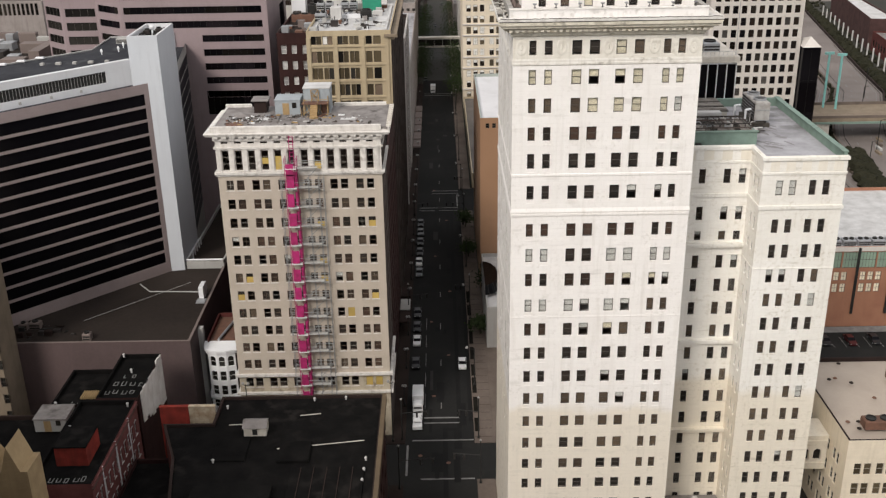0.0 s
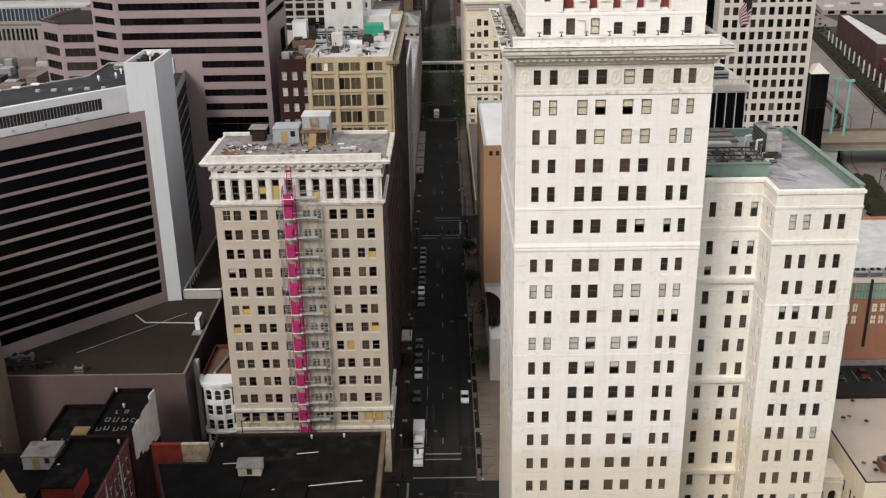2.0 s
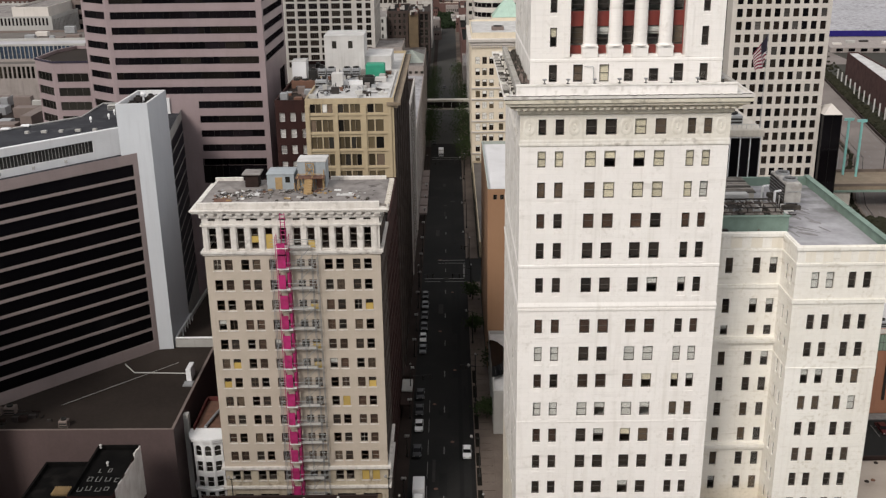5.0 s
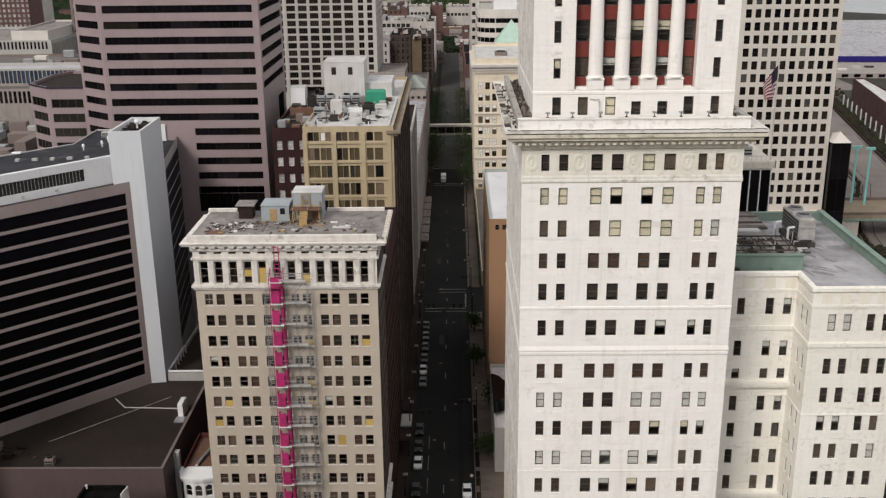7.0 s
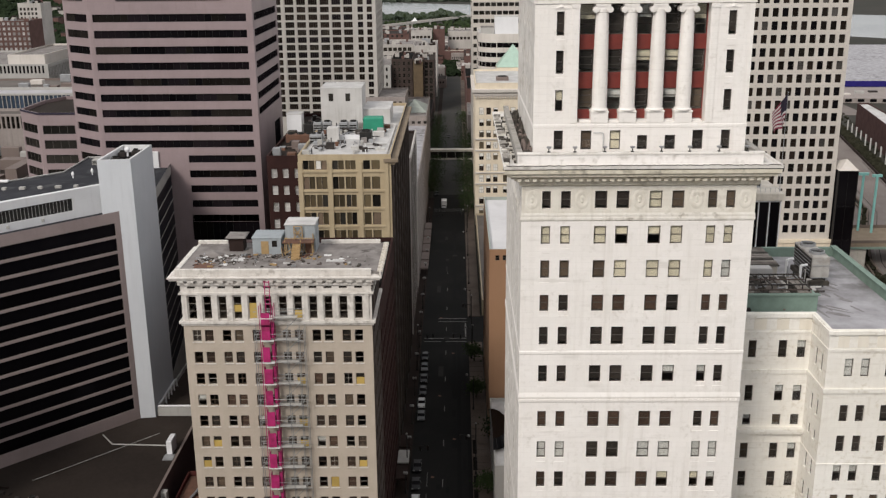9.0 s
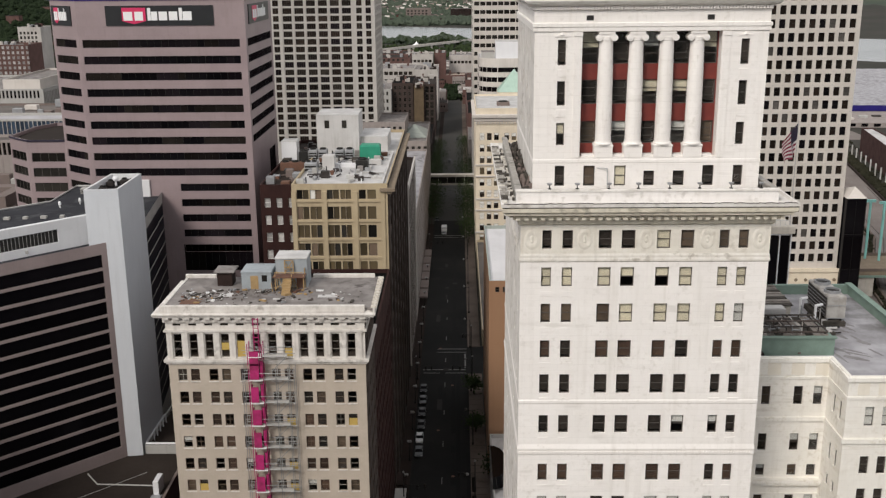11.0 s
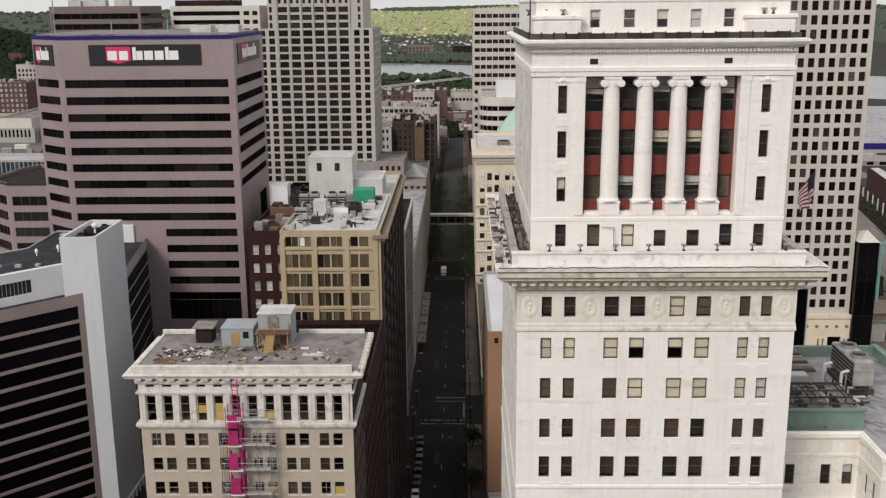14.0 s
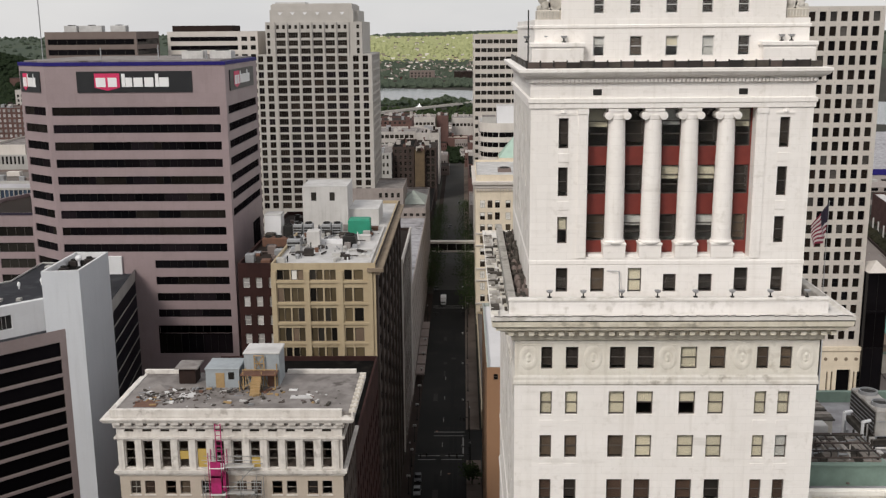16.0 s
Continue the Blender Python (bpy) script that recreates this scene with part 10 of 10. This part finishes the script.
for p, q in (((-22, 480), (-11.2, 480)), ((-11.2, 480), (-11.2, 505)), ((-11.2, 505), (-22, 505)), ((-22, 505), (-22, 480))):
    mb.poly([(*p, 37.4), (*q, 37.4), (-17.0, 492, 41.8)])
solid("hipped_roof", mb, MINT_G, "pale green hipped roof on the low stone block", "roof")

tent = MB()
tent.lathe(-57, 1500, [(5.5, 0.0), (5.2, 4.0), (3.0, 5.2), (0.9, 7.6), (0.1, 9.5)], 10)
solid("tent", tent, PAINTW, "white peaked tent among the riverside trees", "tent")
attics = random.Random(818)
mb = MB()
for nm, lab, plan, h, wm, rm, fr in FAR:
    xs_, ys_ = [p[0] for p in plan], [p[1] for p in plan]
    if 600 < min(ys_) < 1100:
        for k in range(9):
            x, y = attics.uniform(min(xs_) + 2, max(xs_) - 2), attics.uniform(min(ys_) + 2, max(ys_) - 2)
            w_, d_, t_ = attics.uniform(0.4, 1.9), attics.uniform(0.4, 1.9), attics.uniform(0.5, 2.6)
            mb.box(x - w_, x + w_, y - d_, y + d_, h - 1.0, h + t_, attics.choice((0, 0, 1, 2, 3)))
solid("roof_clutter", mb, [WORN_W, BRICK_D, METAL, TAR_B], "chimneys and plant boxes on the far roofs", "roof plant", "stuff")
yard = random.Random(515)
for k in range(15):
    x, y = yard.uniform(-136, -109.5), yard.uniform(278, 311)
    w_, d_, h_ = yard.uniform(0.8, 3.2), yard.uniform(0.8, 2.4), yard.uniform(0.5, 2.2)
    mb = MB()
    mb.bevel_box(x - w_, x + w_, y - d_, y + d_, 53.2, 53.9 + h_, 0.1)
    solid("roof_box", mb, yard.choice((GREYP, TAUPE, ROOF_W, TAUPE, METAL, BRONZE)), "weathered plant box on the gravel-roofed block", "roof plant", group="gravel roof boxes")
mb = MB()
mb.prism([(-112.5, 276.5), (-109.5, 276.5), (-109.5, 312), (-112.5, 312)], 53.2, 56.6)
solid("ramp_wall", mb, TAUPE, "long taupe wall of a roof ramp", "wall", "structure")

random.seed(404)
mb = MB()
for k in range(230):
    x, y = random.uniform(-110, 70), random.uniform(842, 1190)
    if -11 < x < 9.5 and y < 1000:
        continue
    sx, sy, hh = random.uniform(3, 9), random.uniform(4, 10), random.uniform(4, 13)
    m_ = random.choice([0, 0, 1, 2, 3])
    mb.box(x - sx, x + sx, y - sy, y + sy, 0, hh, m_)
    mb.box(x - sx + 0.4, x + sx - 0.4, y - sy + 0.4, y + sy - 0.4, hh, hh + 0.15, random.choice([1, 4, 5, 5]))
    if k % 2:
        mb.box(x - 1.2, x + 1.0, y - 1.2, y + 1.2, hh, hh + random.uniform(1, 2.6), random.choice([1, 5]))
    for q in range(int(sx)):
        mb.box(x - sx + 0.8 + 2 * q, x - sx + 1.7 + 2 * q, y - sy - 0.06, y - sy + 0.02, hh * 0.5, hh * 0.5 + 1.5, 6)
solid("low_buildings", mb, [BRICK_D, WORN_W, TAUPE, STONE_P, TAR_B, ROOF_G, GLASS_BK], "huddle of low brick and grey buildings before the river", "buildings", "stuff")
vb = MB()
for k in range(30):
    x0, x1 = -420 + 24 * k, -396 + 24 * k
    y0, y1 = 1520 + 1.5 * (x0), 1520 + 1.5 * (x1)
    if y0 < 1180 or y1 > 1600:
        continue
    for z0, z1, w0, w1 in ((5.0, 6.6, 0, 12), (6.6, 7.8, 0, 0.5), (6.6, 7.8, 11.5, 12)):
        vb.prism([(x0, y0 + w0), (x1, y1 + w0), (x1, y1 + w1), (x0, y0 + w1)], z0, z1)
    vb.box(x0, x0 + 2.5, y0 + 3, y0 + 9, 0, 5)
solid("viaduct", vb, WARMW, "pale concrete viaduct before the river", "viaduct", "structure")

# far houses and woods, too many to count
random.seed(77)
mb = MB()
for k in range(1500):
    y = (random.uniform(2150, 3100), random.uniform(2650, 3050), random.uniform(2700, 3250))[k % 3] if k % 8 else random.uniform(3250, 4200)
    x = random.uniform(-900, 900)
    if not (-330 < x < 250) and k % 3:
        continue
    z = land_height(x, y)
    sx, sy, h = random.uniform(3, 7), random.uniform(3, 7), random.uniform(4, 8)
    m_ = random.choice([0, 0, 1, 1, 2, 4])
    m_r = random.choice([3, 4, 4, 0])
    mb.box(x - sx, x + sx, y - sy, y + sy, z - 3, z + h, m_)
    mb.poly([(x - sx, y - sy, z + h), (x + sx, y - sy, z + h), (x + sx, y, z + h + 3), (x - sx, y, z + h + 3)], m_r)
    mb.poly([(x + sx, y + sy, z + h), (x - sx, y + sy, z + h), (x - sx, y, z + h + 3), (x + sx, y, z + h + 3)], m_r)
solid("far_houses", mb, [WARMW, CREAM, BRICK, TAR_B, TAUPE], "pale houses scattered over the far hillside", "houses", "stuff")
mb = MB()
for k in range(120):
    x, y = random.uniform(-900, -330), random.uniform(800, 1900)
    z = land_height(x, y)
    sx, sy, h = random.uniform(5, 14), random.uniform(6, 12), random.uniform(6, 12)
    mb.box(x - sx, x + sx, y - sy, y + sy, z - 4, z + h, random.choice([0, 1, 2, 2]))
    mb.box(x - sx - 0.3, x + sx + 0.3, y - sy - 0.3, y + sy + 0.3, z + h, z + h + 0.5, 3)
solid("hill_houses", mb, [WORN_W, BRICK_D, BRICK_D, TAR_B], "brick houses on the wooded hill", "houses", "stuff")


def clump(mb, x, y, z, r, rnd, mat=0, seg=7):
    """An uneven leafy mound: rings of jittered vertices."""
    i = len(mb.v)
    levels_ = ((0.75, 0.0), (1.0, 0.45), (0.85, 0.85), (0.45, 1.2))
    for q, hz in levels_:
        for k in range(seg):
            a = 2 * math.pi * k / seg + rnd.uniform(-0.2, 0.2)
            rr = r * q * rnd.uniform(0.7, 1.25)
            mb.v.append((x + rr * math.cos(a), y + rr * math.sin(a), z + r * hz * rnd.uniform(0.85, 1.15)))
    mb.v.append((x, y, z + r * 1.35))
    for j in range(3):
        for k in range(seg):
            q = (k + 1) % seg
            mb.f.append((i + j * seg + k, i + j * seg + q, i + (j + 1) * seg + q, i + (j + 1) * seg + k))
            mb.m.append(mat)
    for k in range(seg):
        mb.f.append((i + 3 * seg + k, i + 3 * seg + (k + 1) % seg, i + 4 * seg))
        mb.m.append(mat)


rnd = random.Random(99)
mb = MB()
for k in range(9500):
    if k % 4 == 0:
        x, y = rnd.uniform(-1900, 1900), rnd.uniform(2650, 4750)
    else:
        x, y = rnd.uniform(-330, 250), rnd.uniform(2850, 4750)
    # woods inside the painted sun patch take the lighter leaf colour
    sunlit = abs(x) < 480 and 3000 < y < 4250 + 120 * math.sin(x / 140)
    clump(mb, x, y, land_height(x, y) - 2, rnd.uniform(4, 9), rnd, 0 if sunlit else 1, 5)
solid("far_woods", mb, [LEAF_L, LEAF_H], "far hill woods in painted sunlit and hazy greens", "woods", "stuff")
mb = MB()
for k in range(4600):
    x, y = rnd.uniform(-330, 240), rnd.choice([rnd.uniform(2060, 2280), rnd.uniform(2080, 3050), rnd.uniform(2400, 3050)])
    clump(mb, x, y, land_height(x, y) - 0.5, rnd.uniform(3.5, 9), rnd, 1, 5)
for k in range(9000):
    y = rnd.uniform(620, 2200)
    x = -rnd.uniform(0.28, 0.55) * y - 60
    clump(mb, x, y, land_height(x, y) - 0.5, rnd.uniform(3.0, 7.5), rnd, 2, 5)
for k in range(900):
    x, y = rnd.uniform(-110, 80), rnd.uniform(1150, 1520)
    clump(mb, x, y, -0.3, rnd.uniform(1.6, 4.2), rnd, 0, 5)
for k in range(5600):
    x = rnd.uniform(-120, 50)
    top = 4 + 8 * math.exp(-((x + 18) / 26) ** 2) + 3 * math.exp(-((x + 80) / 14) ** 2) + 1.6 * math.sin(x / 5.0) + 1.2 * math.sin(x / 2.1)
    z = rnd.uniform(0, 1) ** 0.7 * max(top, 2)
    clump(mb, x, 1570 + rnd.uniform(-40, 55) - 0.4 * x, z - 1.5, rnd.uniform(0.8, 2.3), rnd, 0 if k % 5 < 2 else 1, 5)
for k in range(600):
    x, y = rnd.uniform(-10, 9), rnd.uniform(903, 998)
    clump(mb, x, y, rnd.uniform(-0.3, 3.5), rnd.uniform(0.7, 1.6), rnd, 2, 5)
solid("river_woods", mb, [LEAF, LEAF_H, LEAF_D], "dark green trees along the river banks and hill", "woods", "stuff")

# ---------------------------------------------------------------- street trees, lamps, signals, vehicles
def street_tree(x, y, h, seed, base=0.18):
    """A tapered trunk with limbs, and a crown of many small leaf sprays."""
    r = random.Random(seed)
    ob = thing("street_tree", (x, y, base), "dark leafy street tree on the sidewalk", "tree", "street trees")
    mb = MB()
    mb.lathe(x, y, [(0.2, base), (0.14, base + h * 0.3), (0.1, base + h * 0.55), (0.03, base + h * 0.8)], 7)
    tips = []
    for k in range(7):
        a, e = 2 * math.pi * k / 7 + r.uniform(-0.3, 0.3), r.uniform(0.3, 0.9)
        ln = h * r.uniform(0.22, 0.36)
        z = base + h * r.uniform(0.3, 0.55)
        tip = (x + ln * math.cos(a) * math.cos(e), y + ln * math.sin(a) * math.cos(e), z + ln * math.sin(e))
        mb.rod((x, y, z), tip, 0.05, 5)
        tips.append(tip)
    part("trunk", mb, BARK, ob)
    mb = MB()
    tips.append((x, y, base + h * 0.8))
    for k in range(520):
        t = tips[k % len(tips)]
        s = h * 0.17
        px, py_, pz = (t[0] + r.gauss(0, s), t[1] + r.gauss(0, s), t[2] + r.gauss(0, s * 0.75))
        u = Vector((r.gauss(0, 1), r.gauss(0, 1), r.gauss(0, 0.6))).normalized()
        v = u.orthogonal().normalized()
        q = r.uniform(0.2, 0.42)
        p = Vector((px, py_, pz))
        mb.quad(tuple(p - u * q), tuple(p + v * q * 0.6), tuple(p + u * q), tuple(p - v * q * 0.6))
    part("crown", mb, LEAF, ob)
    return ob


for i, (x, y, h) in enumerate(((-9.2, 552, 11), (-9.0, 562, 12), (-9.3, 575, 11), (-9.1, 592, 12), (-9.0, 610, 11), (7.2, 556, 11), (7.0, 572, 12), (7.4, 590, 11), (7.2, 615, 12),
                               (11.5, 237.4, 7), (8.6, 214, 5), (7.1, 261, 5), (7.0, 284, 5.5), (7.1, 438, 9), (7.0, 450, 10), (7.2, 461, 10), (-8.9, 468, 10), (-9.1, 478, 11), (-8.8, 488, 12), (-9.0, 498, 11), (-9.0, 508, 12), (-8.8, 518, 11), (7.2, 474, 10), (7.0, 486, 12), (7.3, 497, 11), (7.1, 508, 12), (7.0, 519, 11), (-9.2, 640, 11), (7.2, 650, 11), (6.6, 660, 10))):
    street_tree(x, y, h, 300 + i)


def street_lamp(x, y, h, arm, base=0.18, two=False):
    ob = thing("street_lamp", (x, y, base), "tall dark street lamp with globe heads", "street lamp", "street lamps")
    mb = MB()
    mb.lathe(x, y, [(0.3, base), (0.26, base + 0.5), (0.13, base + 0.7), (0.08, base + h)], 8)
    part("post", mb, DARKM, ob)
    for s in ((-1, 1) if two else (1,)):
        mb = MB()
        mb.rod((x, y, base + h - 0.3), (x + s * arm, y, base + h), 0.06)
        part("arm", mb, DARKM, ob)
        mb = MB()
        mb.lathe(x + s * arm, y, [(0.1, base + h - 0.1), (0.28, base + h + 0.05), (0.3, base + h + 0.3), (0.15, base + h + 0.5)], 10)
        part("globe", mb, LAMPG, ob)
    return ob


for x, y, h in ((-10.4, 169.0, 13.2), (-38.2, 169.0, 13.2)):
    street_lamp(x, y, h, 0.5, two=True)
for i in range(14):
    street_lamp(-8.5, 182 + 16 * i, 4.6, 0.25, two=True)
for i in range(9):
    street_lamp(6.3, 190 + 32 * i, 9.0, -1.6)


def signal_pole(x, y, arm, base=0.18):
    ob = thing("traffic_signal", (x, y, base), "black traffic signal on a mast arm over the junction", "traffic signal", "traffic signals")
    mb = MB()
    mb.lathe(x, y, [(0.25, base), (0.2, base + 0.4), (0.12, base + 0.6), (0.1, base + 9.0)], 8)
    part("pole", mb, DARKM, ob)
    mb = MB()
    mb.rod((x, y, base + 6.0), (x + arm, y, base + 6.5), 0.08)
    part("mast_arm", mb, DARKM, ob)
    for f in (0.6, 0.95):
        hx, hz = x + arm * f, base + 6.0 + 0.5 * f
        head = MB()
        head.box(hx - 0.2, hx + 0.2, y - 0.25, y + 0.15, hz - 1.15, hz - 0.05)
        hd = part("signal_head", head, DARKM, ob)
        for q in range(3):
            lens = MB()
            lens.rod((hx, y - 0.27, hz - 0.25 - 0.35 * q), (hx, y - 0.25, hz - 0.25 - 0.35 * q), 0.12, 8)
            part("lens", lens, BRONZE, hd)
    mb = MB()
    mb.lathe(x, y, [(0.15, base + 9.0), (0.25, base + 9.2), (0.1, base + 9.4)], 8)
    part("finial", mb, LAMPG, ob)
    return ob


signal_pole(-8.6, 153.4, 6.5)
signal_pole(6.2, 154.8, -5.0)
signal_pole(6.4, 169.6, -4.0)
signal_pole(-8.6, 169.4, 5.0)
signal_pole(6.4, 228, -3.6)
signal_pole(-8.6, 223, 4.8)
signal_pole(6.6, 288, -5.6)
signal_pole(-8.6, 288, 4.4)
signal_pole(6.6, 312.5, -2.6)
signal_pole(-8.6, 418, 5.4)
signal_pole(6.6, 420, -4.0)


def car_body(l, w_, h, cab0, cab1):
    """A car's lower body and its glasshouse, along y, front at -y, from side profiles with rounded edges."""
    body, top = MB(), MB()
    prof = [(-l / 2, 0.32), (-l / 2, 0.62), (-l / 2 + 0.18, 0.78), (cab0, 0.95), (cab1, 0.98), (l / 2 - 0.15, 0.92), (l / 2, 0.75), (l / 2, 0.32)]
    ins = [0.1, 0.05, 0.06, 0.04, 0.04, 0.06, 0.05, 0.1]
    for s in (-1, 1):
        body.poly([(s * (w_ / 2 - k), y, z) for (y, z), k in (zip(prof, ins) if s > 0 else list(zip(prof, ins))[::-1])])
    for (p, k), (q, j) in zip(zip(prof, ins), list(zip(prof, ins))[1:] + [(prof[0], ins[0])]):
        body.quad((-(w_ / 2 - k), p[0], p[1]), (-(w_ / 2 - j), q[0], q[1]), (w_ / 2 - j, q[0], q[1]), (w_ / 2 - k, p[0], p[1]))
    a, b = (cab0, cab0 + 0.75), (cab1 - 0.5, cab1)
    wi, wo = w_ / 2 - 0.24, w_ / 2 - 0.08
    lo = [(-wo, a[0]), (wo, a[0]), (wo, b[1]), (-wo, b[1])]
    hi = [(-wi, a[1]), (wi, a[1]), (wi, b[0]), (-wi, b[0])]
    for k in range(4):
        j = (k + 1) % 4
        top.quad((*lo[k], 0.95), (*lo[j], 0.95), (*hi[j], h - 0.06), (*hi[k], h - 0.06))
    roof = MB()
    roof.bevel_box(-wi - 0.03, wi + 0.03, a[1] - 0.05, b[0] + 0.05, h - 0.07, h, 0.04)
    return body, top, roof


def make_car(paint, lab, group, l=4.7, w_=1.85, h=1.45, cab0=-1.1, cab1=1.7):
    ob = thing("car", (0, 0, 0), lab, "car", group)
    body, top, roof = car_body(l, w_, h, cab0, cab1)
    part("body", body, paint, ob)
    part("windows", top, GLASS_BK, ob)
    part("roof_panel", roof, paint, ob)
    for sx in (-1, 1):
        for sy in (-0.31, 0.31):
            mb = MB()
            mb.rod((sx * (w_ / 2 - 0.24), sy * l, 0.33), (sx * (w_ / 2 - 0.02), sy * l, 0.33), 0.33, 12)
            wh = part("wheel", mb, RUBBER, ob)
            mb = MB()
            mb.rod((sx * (w_ / 2 - 0.03), sy * l, 0.33), (sx * (w_ / 2), sy * l, 0.33), 0.19, 10)
            part("rim", mb, METAL, wh)
        mb = MB()
        mb.box(sx * 0.65 - 0.18, sx * 0.65 + 0.18, -l / 2 - 0.02, -l / 2 + 0.1, 0.58, 0.7)
        part("headlight", mb, LAMPG, ob)
        mb = MB()
        mb.box(sx * 0.65 - 0.18, sx * 0.65 + 0.18, l / 2 - 0.1, l / 2 + 0.02, 0.68, 0.82)
        part("tail_light", mb, FLAG_R, ob)
    return ob


park = [("w", -6.4, 210.2, 0), ("k", -6.5, 217.3, 0), ("k", -6.5, 199.5, 0), ("k", -6.5, 225.0, 0), ("g", -6.5, 249.6, 0), ("w", -6.6, 256.8, 0), ("k", -6.5, 264.0, 0),
        ("k", -6.5, 271.5, 0), ("k", -6.6, 286.5, 0), ("g", -6.5, 279.0, 0), ("w", 3.9, 199.0, 0), ("k", -6.9, 477.0, 0), ("k", -2.5, 620.0, 0), ("k", 2.2, 700.0, 0),
        ("k", 79.6, 207.0, 0), ("k", 85.0, 207.2, 20), ("k", 87.8, 207.0, 0), ("r", 93.6, 207.0, 0), ("k", 99.2, 207.2, 0), ("g", 104.8, 207.0, 0), ("k", 76.6, 207.0, 0), ("k", 110.2, 207, 0)]
paints = {"w": (CAR_W, "white sedan on the asphalt"), "k": (CAR_K, "black sedan on the asphalt"), "g": (CAR_G, "grey sedan on the asphalt"), "r": (CAR_R, "dark red sedan on the asphalt")}
first = {}
for code, x, y, turn in park:
    grp = "parked cars in the lot" if x > 60 else "cars along the street"
    if code not in first:
        first[code] = make_car(paints[code][0], paints[code][1], grp)
        first[code].location = (x, y, 0.06 if x > 60 else 0.03)
        first[code].rotation_euler = (0, 0, radians(turn))
    else:
        c = copy_thing(first[code], pose(x, y, 0.06 if x > 60 else 0.03, 0, 0, turn))
        c["group"] = grp


def make_truck(x, y0, l, boxlen, lab, flat=False):
    ob = thing("truck", (x, y0 + l / 2, 0.03), lab, "truck")
    if flat:
        mb = MB()
        mb.bevel_box(x - 0.95, x + 0.95, y0, y0 + 1.5, 0.45, 1.15, 0.12)
        part("hood", mb, CAR_W, ob)
        mb = MB()
        mb.bevel_box(x - 0.88, x + 0.88, y0 + 1.5, y0 + 3.2, 0.45, 1.9, 0.3)
        part("cab", mb, CAR_W, ob)
        mb = MB()
        mb.quad((x - 0.75, y0 + 1.46, 1.15), (x + 0.75, y0 + 1.46, 1.15), (x + 0.62, y0 + 1.78, 1.8), (x - 0.62, y0 + 1.78, 1.8))
        part("windscreen", mb, GLASS_BK, ob)
        mb = MB()
        mb.box(x - 0.95, x + 0.95, y0 + 3.25, y0 + l, 0.45, 0.75)
        mb.box(x - 0.95, x - 0.87, y0 + 3.25, y0 + l, 0.75, 1.15)
        mb.box(x + 0.87, x + 0.95, y0 + 3.25, y0 + l, 0.75, 1.15)
        part("bed", mb, CAR_W, ob)
    else:
        mb = MB()
        mb.bevel_box(x - 1.0, x + 1.0, y0, y0 + l - boxlen - 0.2, 0.5, 2.3, 0.25)
        part("cab", mb, CAR_W, ob)
        mb = MB()
        mb.quad((x - 0.85, y0 - 0.02, 1.3), (x + 0.85, y0 - 0.02, 1.3), (x + 0.8, y0 + 0.02, 2.0), (x - 0.8, y0 + 0.02, 2.0))
        part("windscreen", mb, GLASS_BK, ob)
        mb = MB()
        mb.bevel_box(x - 1.15, x + 1.15, y0 + l - boxlen, y0 + l, 0.8, 3.0, 0.08)
        part("cargo_box", mb, CAR_W, ob)
        mb = MB()
        mb.box(x - 0.5, x + 0.5, y0 + 0.2, y0 + l - 0.1, 0.45, 0.8)
        part("chassis", mb, DARKM, ob)
    for sx in (-1, 1):
        for yy in (y0 + 0.9, y0 + l - 1.2):
            mb = MB()
            mb.rod((x + sx * 0.72, yy, 0.43), (x + sx * 0.96, yy, 0.43), 0.4, 12)
            part("wheel", mb, RUBBER, ob)
    return ob


make_truck(-5.7, 172.4, 5.8, 0, "white pickup with open bed at the stop line", True)
make_truck(-5.7, 179.0, 6.9, 4.6, "white box truck queued on the street")
make_truck(-3.3, 451, 7.0, 4.6, "white delivery van driving down the street")
